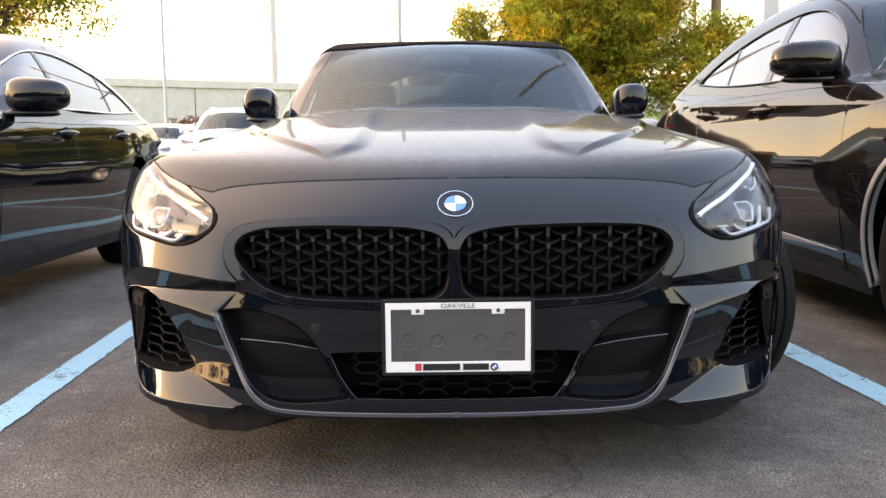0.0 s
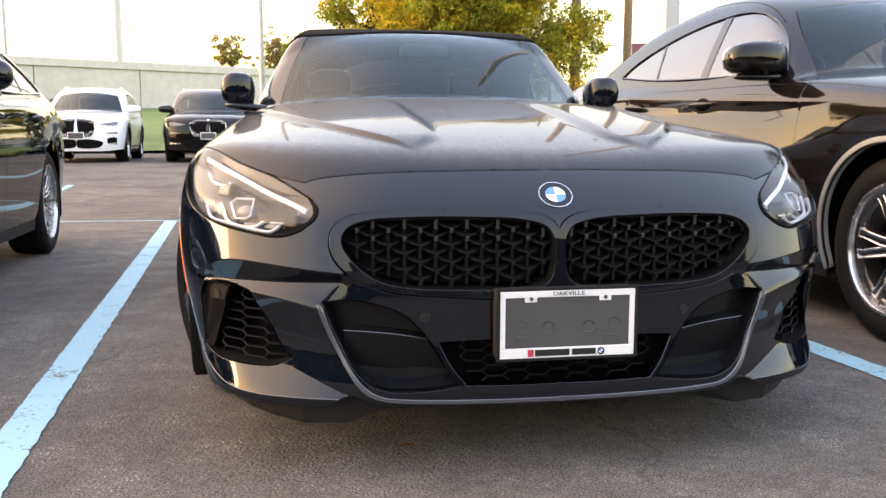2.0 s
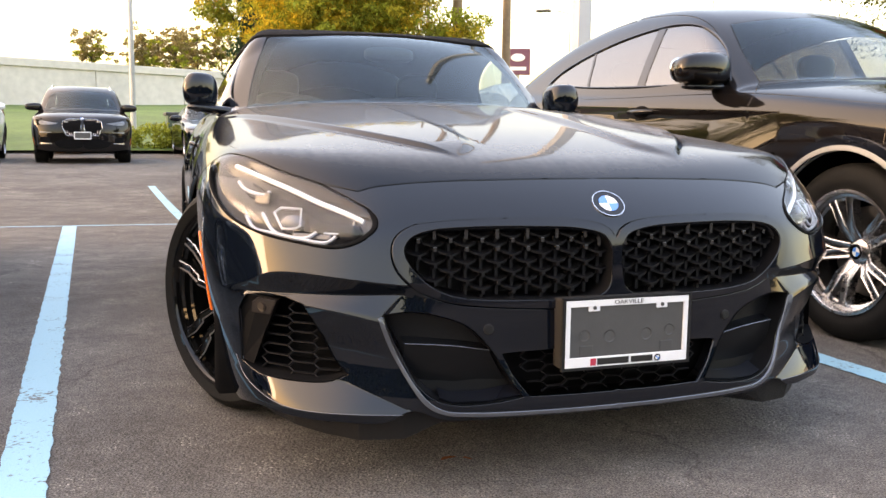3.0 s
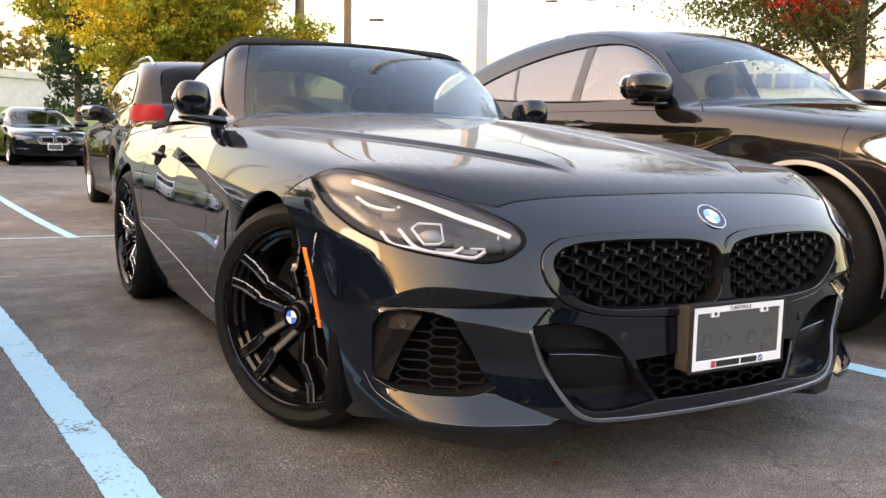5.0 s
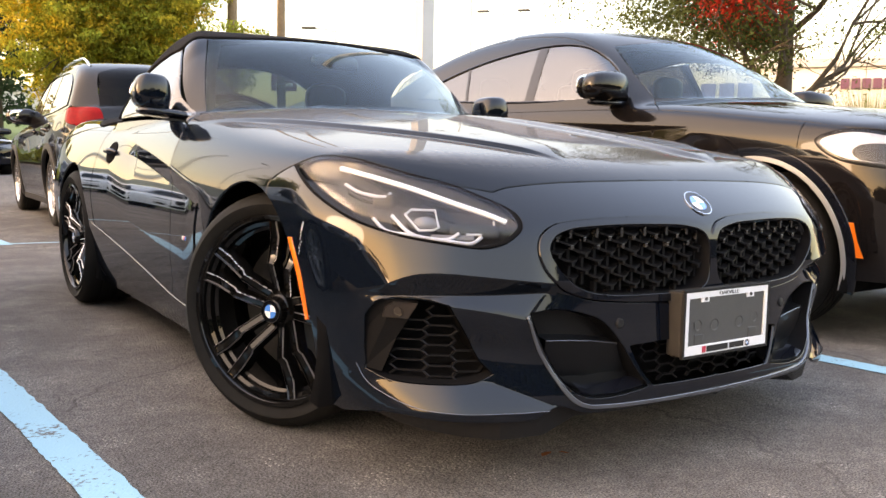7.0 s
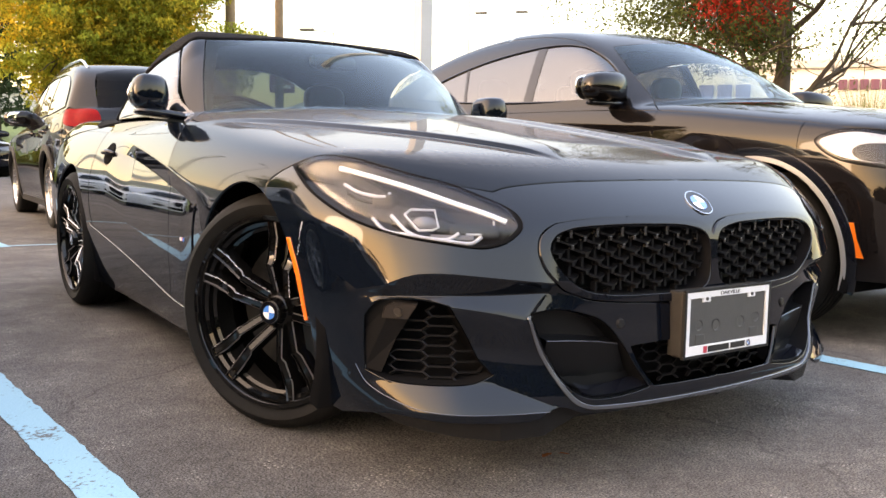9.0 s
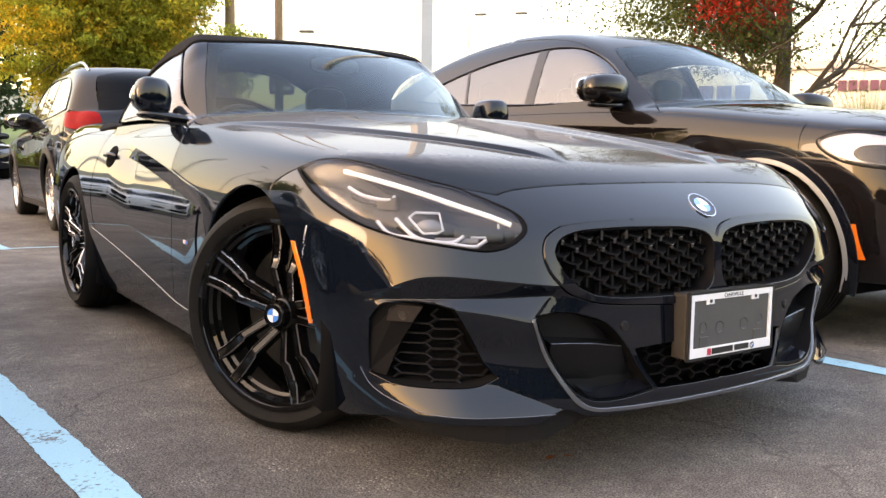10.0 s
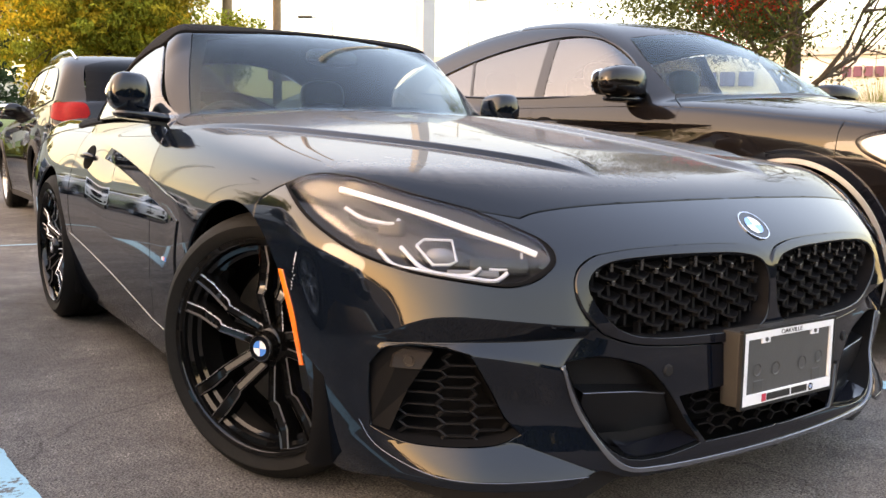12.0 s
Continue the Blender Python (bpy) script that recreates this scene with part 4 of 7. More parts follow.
    S.panel("front_bumper", PAINT, ROAD, bumper, [pod, vent], view=ISO, side="join", gap=0.009, seam=0.0032, creases=rows, label="black front bumper with sharp creases and stone chips")
    # headlight: cover, bowl, light guides and lens
    cover, bowl = S.patch(lamp, view=ISO, gap=0.012, lift=0.001), S.patch(lamp, view=ISO, gap=0.016, lift=-0.05)
    # the cover rolls under towards its lower edge
    brim = np.interp(cover[0][:, 1], (-0.72, -0.62, -0.49, -0.40, -0.27, -0.20), (0.57, 0.58, 0.62, 0.655, 0.716, 0.74))
    roll = -0.52 * (1 - (cover[0][:, 2] - brim) / 0.055).clip(0, 1)
    cover = (cover[0], cover[1], np.array([unit(n + (0, 0, r)) for n, r in zip(cover[2], roll)]))
    for s in (-1, 1):
        flip = np.array([-s, 1.0, 1.0])
        turn = (lambda f: f) if s < 0 else (lambda f: f[:, ::-1])
        lampob = obj("headlight", cover[0] * flip, turn(cover[1]), LAMP_COVER, ROAD, "clear headlight cover over pale light guides", cover[2] * flip)
        lampob.visible_shadow = False
        obj("lamp_bowl", bowl[0] * flip, turn(bowl[1]), LAMP_DARK, lampob, "", bowl[2] * flip)
        both("lamp_wall", *pocket(lamp, (0.35, 0.8, -0.3), 0.02, 0.06, -0.004), LAMP_DARK, lampob, sides=(s,))

        def bar(name, pts, inset, r, mat, flat=1.0, closed=False):
            q = S.inset([S.f(x, z) if abs(x) < 0.8 else S.s(x2, z) for x, x2, z in pts], inset)
            path = list(q) if closed else list(catmull(q, 0.012))
            bm = bmesh.new()
            tube(bm, path, r, 8)
            both(name, *geo(bm), mat, lampob, sides=(s,))

        bar("light_guide", ((-0.84, -0.374, 0.744), (-0.784, -0.493, 0.724), (-0.727, -0.568, 0.699), (-0.665, -0.631, 0.669), (-0.613, -0.67, 0.647), (-0.580, -0.695, 0.630)), 0.012, 0.0062, LAMP_STRIP)
        bar("light_guide", ((-0.795, -0.541, 0.644), (-0.777, -0.58, 0.602), (-0.753, -0.607, 0.593), (-0.707, -0.644, 0.592), (-0.686, -0.651, 0.607)), 0.022, 0.0046, LAMP_WHITE)
        bar("light_guide", ((-0.815, -0.52, 0.632), (-0.80, -0.554, 0.604), (-0.778, -0.582, 0.596), (-0.707, -0.645, 0.584), (-0.665, -0.673, 0.581), (-0.644, -0.679, 0.596)), 0.014, 0.0046, LAMP_WHITE)
        bar("lens_ring", ((-0.771, -0.564, 0.65), (-0.754, -0.573, 0.663), (-0.71, -0.608, 0.663), (-0.72, -0.621, 0.623), (-0.734, -0.614, 0.614), (-0.76, -0.592, 0.612), (-0.771, -0.564, 0.65)), 0.026, 0.0030, LAMP_WHITE, closed=True)
        bar("lens_ring", ((-0.84, -0.399, 0.716), (-0.825, -0.448, 0.698), (-0.782, -0.525, 0.693), (-0.773, -0.527, 0.701)), 0.03, 0.0045, LAMP_WHITE)
        bar("lens_ring", ((-0.60, -0.68, 0.640), (-0.612, -0.68, 0.616), (-0.640, -0.67, 0.606), (-0.672, -0.65, 0.606)), 0.026, 0.0028, LAMP_WHITE)
        bm = bmesh.new()
        c = S.inset([S.f(-0.642, 0.626)], 0.042)[0]
        bmesh.ops.create_uvsphere(bm, u_segments=20, v_segments=12, radius=1.0, matrix=Matrix.Translation(c) @ Matrix.Rotation(radians(-35), 4, "Z") @ Matrix.Diagonal((0.024, 0.012, 0.013, 1)))
        both("projector_lens", *geo(bm), LENS, lampob, sides=(s,))
        bm = bmesh.new()
        c = S.inset([S.f(-0.742, 0.638)], 0.05)[0]
        bmesh.ops.create_uvsphere(bm, u_segments=24, v_segments=14, radius=1.0, matrix=Matrix.Translation(c) @ Matrix.Rotation(radians(-35), 4, "Z") @ Matrix.Diagonal((0.034, 0.018, 0.024, 1)))
        both("projector_lens", *geo(bm), LENS, lampob, sides=(s,))
        for x, z, w, h, d in ((-0.650, 0.618, 0.055, 0.016, 0.040), (-0.70, 0.600, 0.05, 0.008, 0.045), (-0.735, 0.632, 0.036, 0.026, 0.066), (-0.79, 0.690, 0.026, 0.016, 0.046)):
            bm = bmesh.new()
            c = S.inset([S.f(x, z)], d)[0]
            m = Matrix.Translation(c) @ Matrix.Rotation(radians(-38 if x > -0.77 else -55), 4, "Z") @ Matrix.Rotation(radians(-12), 4, "X")
            box(bm, (-w, -0.016, -h), (w, 0.016, h), 0.005)
            bmesh.ops.transform(bm, matrix=m, verts=bm.verts)
            both("lamp_module", *geo(bm), LAMP_DARK if h > 0.014 else LAMP_GREY, lampob, sides=(s,), smooth=False)
    lc = lamp.mean(0)
    seal_in = loop([lc + (p - lc) * 0.968 for p in lamp[::4]], 0.01)
    S.panel("lamp_seal", SEAL, ROAD, lamp, [seal_in], view=ISO, side="both", gap=0.012, lift=0.0015, depth=0.008, seam=0.001)
    # kidney grille: frame, dark pocket and studs
    grille = S.panel("kidney_grille", GLOSS_BLACK, ROAD, ring([frame_top, middle_front(S, 0.424, 0.582)], 0.008), [kidney], view=(-0.35, -0.9, 0.2), side="join", gap=0.012, lift=0.006, depth=0.05, label="gloss black double grille frame")
    both("grille_pocket", *pocket(kidney, (0, 1, 0), 0.09, 0.05, -0.004), GRILLE, grille)

    def grille_node(name, drop, winged, peg_mat):
        """A peg under a node, a rib behind it and two shallow wings that rise to the next nodes."""
        bm = bmesh.new()
        box(bm, (-0.0042, -0.007, -drop), (0.0042, 0.010, -0.003), 0.0012)
        pegs = set(bm.faces)
        box(bm, (-0.0036, 0.006, -0.036), (0.0036, 0.022, -drop), 0.0008)
        if winged:
            line = ((0.0, -0.007, 0.0), (0.012, -0.004, 0.0022), (0.024, 0.003, 0.0062), (0.0335, 0.013, 0.0165))
            for s in (-1, 1):
                rows = [[bm.verts.new((s * x, y + dy, z + dz)) for dy, dz in ((0, -0.0042), (0, 0), (0.03, 0.006), (0.03, 0.001))] for x, y, z in line]
                for p, q in zip(rows, rows[1:]):
                    for k in range(4):
                        bm.faces.new((p[k], q[k], q[(k + 1) % 4], p[(k + 1) % 4]))
        bmesh.ops.recalc_face_normals(bm, faces=bm.faces)
        for face in bm.faces:
            face.material_index = 0 if face in pegs else 1
        me = bpy.data.meshes.new(name)
        bm.to_mesh(me)
        bm.free()
        me.materials.append(peg_mat)
        me.materials.append(GRILLE)
        return me

    # upper pegs are painted in the skylit tone, lower ones stay dark
    top, node, low_node = grille_node("grille_peg", 0.026, False, PEG_LIT), grille_node("grille_node", 0.014, True, PEG_LIT), grille_node("grille_node", 0.012, True, GRILLE)
    ok = np.array([[p[0], p[2]] for p in kidney])
    c = ok.mean(0)
    inner = c + (ok - c) * 0.985
    for i in range(14):
        for k in range(-1, 5):
            x, z = -0.0345 - 0.0358 * i, (0.5725 if i % 2 else 0.5915) - 0.0392 * k
            if inside(np.array([[x, z - 0.014]]), inner)[0]:
                y = S.f(x, min(z, 0.60))[1] + 0.020
                for s in (1, -1):
                    o = new("grille_stud", top if not inside(np.array([[x, z + 0.004]]), inner)[0] else node if z > 0.555 else low_node)
                    o.parent, o.matrix_basis = grille, pose(x * s, y, z)
    # lower intake pods, mesh and surround
    both("intake_pod", *pocket(pod, (0.10, 1, 0.05), 0.05, 0.055, 0.0), POD, ROAD)
    ledge = [S.f(-x, z) + (0, 0.016, 0) for x, z in ((0.497, 0.352), (0.44, 0.350), (0.38, 0.345), (0.308, 0.334))]
    both("pod_ledge", [q for p, e in zip(ledge, (0, 0, 0, 1)) for q in (p + (0, 0, 0.0015), p + (0, 0.05, 0.012), p + (0, 0.001, -0.0025), p + (0.034 * e, 0.012, -0.06), p + (0.068 * e, 0.03, -0.115))], [(5 * k + r, 5 * k + r + 5, 5 * k + t + 5, 5 * k + t) for k in range(3) for r, t in ((1, 0), (0, 2), (2, 3), (3, 4))], POD, ROAD)
    # pale thread painted in as the ledge's highlight
    bm = bmesh.new()
    tube(bm, [p + (0, -0.0005, 0) for p in ledge], 0.0013, 6)
    both("ledge_highlight", *geo(bm), EDGE_HIGHLIGHT, ROAD)
    fin = [S.f(-x, z) for x, z in ((0.43, 0.236), (0.40, 0.2255), (0.33, 0.226), (0.247, 0.236))]
    both("pod_fin", [q for p in fin for q in (p + (0, 0.002, 0), p + (0.006, 0.045, 0.014), p + (0, 0.006, -0.006))], [(3 * k + r, 3 * k + 3 + r, 3 * k + 3 + t, 3 * k + t) for k in range(3) for r, t in ((1, 0), (0, 2))], GLOSS_BLACK, ROAD)
    # chamfer coloured pale for the brightness it mirrors
    surround = ring([front_points(S, ((-0.560, 0.414), (-0.528, 0.332), (-0.489, 0.256), (-0.459, 0.216), (-0.421, 0.197), (-0.347, 0.190), (-0.17, 0.188), (-0.0004, 0.188))), [S.f(-0.0004, 0.188), S.f(-0.0004, 0.200)], front_points(S, ((-0.0004, 0.200), (-0.17, 0.200), (-0.347, 0.202), (-0.415, 0.208), (-0.449, 0.226), (-0.479, 0.262), (-0.517, 0.335), (-0.549, 0.418))), [S.f(-0.549, 0.418), S.f(-0.560, 0.414)]], 0.008)
    S.panel("intake_surround", EDGE_HIGHLIGHT, ROAD, surround, view=(-0.3, -0.94, 0.1), side="join", gap=0.01, lift=0.006, depth=0.010, label="thin edge round the lower intake, coloured pale as a highlight")
    hexes = hex_net(lambda x, z: S.f(x, z) + (0, 0.020 + 0.05 * (0.333 - z), 0), lambda x, z: abs(x) < 0.20 + (z - 0.232) * 0.58 and 0.233 < z < 0.331, -0.30, 0.30, 0.22, 0.345, 0.100, 0.0120, 0.0024)
    obj("intake_mesh", *hexes, GRILLE, ROAD, "black honeycomb mesh", smooth=False)
    bm = bmesh.new()
    box(bm, (-0.30, -0.745, 0.236), (0.30, -0.70, 0.332))
    part("radiator", bm, DARK, ROAD)
    # side vents
    both("side_vent", *pocket(vent, (0.45, 0.85, 0.1), 0.11, 0.15, 0.0), DARK, ROAD)
    poly = np.array([[p[0], p[2]] for p in vent])
    cc = poly.mean(0)
    sh = cc + (poly - cc) * 0.97
    net = hex_net(lambda x, z: S.f(x, z) + (0.010, 0.024, 0), lambda x, z: inside(np.array([[x, z]]), sh)[0] and x > -0.757 - (0.437 - z) * 0.30 and z < 0.436, -0.87, -0.58, 0.245, 0.47, 0.105, 0.0118, 0.0034, 0.40)
    both("vent_mesh", *net, GRILLE, ROAD, "black louvred mesh", smooth=False)
    blade = [S.f(x, z) + (0, d, 0) for x, z, d in ((-0.828, 0.440, 0.018), (-0.795, 0.447, 0.018), (-0.758, 0.442, 0.016), (-0.784, 0.357, 0.014), (-0.808, 0.276, 0.010), (-0.829, 0.282, 0.012), (-0.834, 0.36, 0.020))]
    k = len(blade)
    both("vent_blade", [*blade, *[p + (0.012, 0.03, 0) for p in blade]], [tuple(range(k)), *[(i, (i + 1) % k, k + (i + 1) % k, k + i) for i in range(k)]], SEAL, ROAD, smooth=False)
    for s in (-1, 1):
        n = slope(S.field, np.array([S.f(-0.79, 0.43)]))[0]
        plate = [S.f(x, z) + (0, 0.006, 0) for x, z in ((-0.812, 0.404), (-0.811, 0.430), (-0.800, 0.442), (-0.764, 0.440), (-0.775, 0.404))]
        both("sensor_housing", [*plate, *[p + (0.006, 0.02, 0) for p in plate]], [tuple(range(5)), *[(i, (i + 1) % 5, 5 + (i + 1) % 5, 5 + i) for i in range(5)]], SENSOR, ROAD, sides=(s,), smooth=False)
        c = S.f(-0.793, 0.422) + (0, 0.005, 0)
        bm = lathe_bm([(0, -0.0015), (0.0085, -0.0015), (0.0095, 0.0005), (0.012, 0.0), (0.013, 0.004)], 24)
        ob = part("parking_sensor", bm, SENSOR, ROAD, smooth=True)
        ob.matrix_basis = Matrix.Translation((c[0] * -s, c[1], c[2])) @ Matrix.Rotation(math.atan2(-n[1], -n[0]) if s < 0 else math.pi - math.atan2(-n[1], -n[0]), 4, "Z")
        c = S.f(-0.315, 0.385)
        bm = lathe_bm([(0, -0.002), (0.0095, -0.002), (0.0105, 0.0), (0.0125, 0.0005), (0.0125, 0.004)], 24)
        ob = part("parking_sensor", bm, PLASTIC, ROAD, smooth=True)
        ob.matrix_basis = Matrix.Translation((c[0] * -s, c[1] - 0.002, c[2])) @ Matrix.Rotation(radians(82 if s < 0 else 98), 4, "Z")
    # side reflectors
    refl = ring([[S.s(-0.262, 0.567), S.s(-0.300, 0.475), S.s(-0.316, 0.366)], [S.s(-0.316, 0.366), S.s(-0.333, 0.368)], [S.s(-0.333, 0.368), S.s(-0.320, 0.48), S.s(-0.282, 0.568)], [S.s(-0.282, 0.568), S.s(-0.262, 0.567)]], 0.008)
    S.panel("side_reflector", ORANGE, ROAD, refl, view=(-0.9, -0.4, 0.1), side="both", gap=0.01, lift=0.003, depth=0.004, label="slim orange side reflector")
    # pale tube drawn in as the highlight where the corner folds under
    bm = bmesh.new()
    tube(bm, list(catmull([S.f(-x, z) + (-0.0004, -0.0006, 0) for x, z in ((0.842, 0.288), (0.830, 0.250), (0.80, 0.220), (0.76, 0.203), (0.70, 0.198), (0.60, 0.198), (0.51, 0.198))], 0.012)), 0.0011, 6)
    both("lip_highlight", *geo(bm), EDGE_HIGHLIGHT, ROAD)
    # air dam under the lip
    left = [S.s(y, 0.2) + (0.03, 0, 0) for y in (-0.42, -0.5)] + [S.f(-x, 0.2) + (0.03 * (x > 0.65), 0.035, 0) for x in (0.80, 0.76, 0.70, 0.6, 0.5, 0.42, 0.3, 0.15, 0.0)]
    line = left + [p * np.array([-1, 1, 1.0]) for p in left[-2::-1]]
    n = len(line)
    drop = [0.185, 0.165, 0.148, 0.137, 0.127, 0.122, 0.127, 0.165, 0.168, 0.168, 0.168]
    dip = drop + drop[-2::-1]
    v = [*line, *[(p[0] * 0.985, p[1] + 0.012, d) for p, d in zip(line, dip)], *[(p[0] * 0.6, p[1] * 0.4 - 0.25, d) for p, d in zip(line, dip)]]
    obj("air_dam", v, [(r * n + i, r * n + i + 1, (r + 1) * n + i + 1, (r + 1) * n + i) for r in range(2) for i in range(n - 1)], PLASTIC, ROAD, "scuffed black plastic air dam", smooth=False)
    e = np.array(S.f(0.0, 0.662))
    nrm = slope(roadster_field, np.array([[0.0, e[1], e[2]]]))[0]
    roundel(ROAD, Matrix.Translation(Vector((0.004, e[1], e[2] - 0.002)) + 0.0015 * Vector(nrm)) @ Matrix.Rotation(-math.atan2(nrm[2], -nrm[1]), 4, "X"), 0.041)


def hex_net(place, ok, x0, x1, z0, z1, pitch, rise, bar, flat=0.34):
    """A honeycomb of flat bars; place maps (x, z) onto the mesh's face, ok tells where it is."""
    verts, faces = [], []

    def strut(a, b):
        mid = ((a[0] + b[0]) / 2, (a[1] + b[1]) / 2)
        if not ok(*mid):
            return
        p, q = np.array(place(*a)), np.array(place(*b))
        d = unit(q - p)
        u = unit(np.cross(d, (0, 1, 0.0))) * bar / 2
        n0 = len(verts)
        for c in (p, q):
            verts.extend([c - u, c + u, c + u * 0.9 + (0, 0.010, 0), c - u * 0.9 + (0, 0.010, 0)])
        faces.extend([(n0 + i, n0 + (i + 1) % 4, n0 + 4 + (i + 1) % 4, n0 + 4 + i) for i in range(4)])

    rows = int((z1 - z0) / rise) + 1
    cols = int((x1 - x0) / pitch) + 2
    for j in range(rows):
        for i in range(cols):
            x, z = x0 + pitch * (i + (j % 2) / 2), z0 + rise * j
            a, b = (x + pitch * (0.5 - flat / 2), z), (x + pitch * (0.5 + flat / 2), z)
            strut(a, b)
            strut(a, (x + pitch * flat / 2, z + rise))
            strut(b, (x + pitch * (1 - flat / 2), z + rise))
    return verts, faces


def licence_plate():
    """An empty plate holder on a dark bracket."""
    holder = thing("plate_holder", "empty licence plate holder with white frame on front bumper", "plate holder")
    cx, z0, z1, y = 0.006, 0.297, 0.452, -0.868
    bm = bmesh.new()
    box(bm, (cx - 0.1645, y + 0.006, z0 - 0.004), (cx + 0.1645, y + 0.052, z1 + 0.002), 0.006)
    part("bracket", bm, BRACKET, holder, "dark grey plastic bracket")
    bm = bmesh.new()
    box(bm, (cx - 0.1505, y + 0.001, z0 + 0.02), (cx + 0.1505, y + 0.007, z1 - 0.014), 0.002)
    part("backing", bm, PLATE_GREY, holder, "grey plate backing with moulded dimples")
    for x, z, r in ((-0.11, 0.37, 0.012), (-0.046, 0.366, 0.013), (0.05, 0.366, 0.013), (0.112, 0.372, 0.012)):
        bm = lathe_bm([(r * 1.15, 0.0), (r, 0.0005), (r * 0.85, 0.003), (0, 0.003)], 20)
        ob = part("dimple", bm, DARK_GREY, holder, smooth=True)
        ob.matrix_basis = Matrix.Translation((cx + x, y - 0.0005, z)) @ Matrix.Rotation(math.pi / 2, 4, "Z")
    for x in (-0.105, 0.105):
        bm = bmesh.new()
        box(bm, (cx + x - 0.017, y - 0.0005, z0 + 0.024), (cx + x + 0.017, y + 0.003, z0 + 0.05), 0.002)
        part("recess", bm, DARK_GREY, holder)
    bm = bmesh.new()
    for lo, hi in (((-0.1595, z0), (0.1595, z0 + 0.023)), ((-0.1595, z1 - 0.015), (0.1595, z1)), ((-0.1595, z0 + 0.0231), (-0.1475, z1 - 0.0151)), ((0.1475, z0 + 0.0231), (0.1595, z1 - 0.0151)), ((-0.102, z1 - 0.026), (-0.074, z1 - 0.0149)), ((0.074, z1 - 0.026), (0.102, z1 - 0.0149))):
        box(bm, (cx + lo[0], y - 0.003, lo[1]), (cx + hi[0], y + 0.002, hi[1]), 0.0012)
    part("frame", bm, PLATE_WHITE, holder, "white plate frame with black lettering")
    bm = bmesh.new()
    for lo, hi in (((-0.1675, z0 - 0.007), (0.1675, z0 - 0.0002)), ((-0.1675, z1 + 0.0002), (0.1675, z1 + 0.007)), ((-0.1675, z0), (-0.1597, z1)), ((0.1597, z0), (0.1675, z1))):
        box(bm, (cx + lo[0], y - 0.0035, lo[1]), (cx + hi[0], y + 0.006, hi[1]), 0.001)
    part("rim", bm, PLASTIC, holder, "black rim")
    for x in (-0.088, 0.088):
        bm = bmesh.new()
        rod(bm, (cx + x, y - 0.005, z1 - 0.018), (cx + x, y, z1 - 0.018), 0.0045, n=14)
        part("screw", bm, DARK_GREY, holder)
    letters("lettering", "OAKVILLE", 0.0095, INK, holder, Matrix.Translation((cx, y - 0.0033, z1 - 0.0075)), 0.075)
    for x0, x1, h, mat in ((-0.095, -0.081, 0.0165, RED_INK), (-0.078, 0.004, 0.0150, INK), (0.010, 0.067, 0.0145, INK)):
        bm = bmesh.new()
        box(bm, (cx + x0, y - 0.0038, z0 + 0.0115 - h / 2), (cx + x1, y - 0.0028, z0 + 0.0115 + h / 2))
        part("lettering_bar", bm, mat, holder)
    roundel(holder, Matrix.Translation((cx + 0.079, y - 0.0035, z0 + 0.0115)), 0.0085)


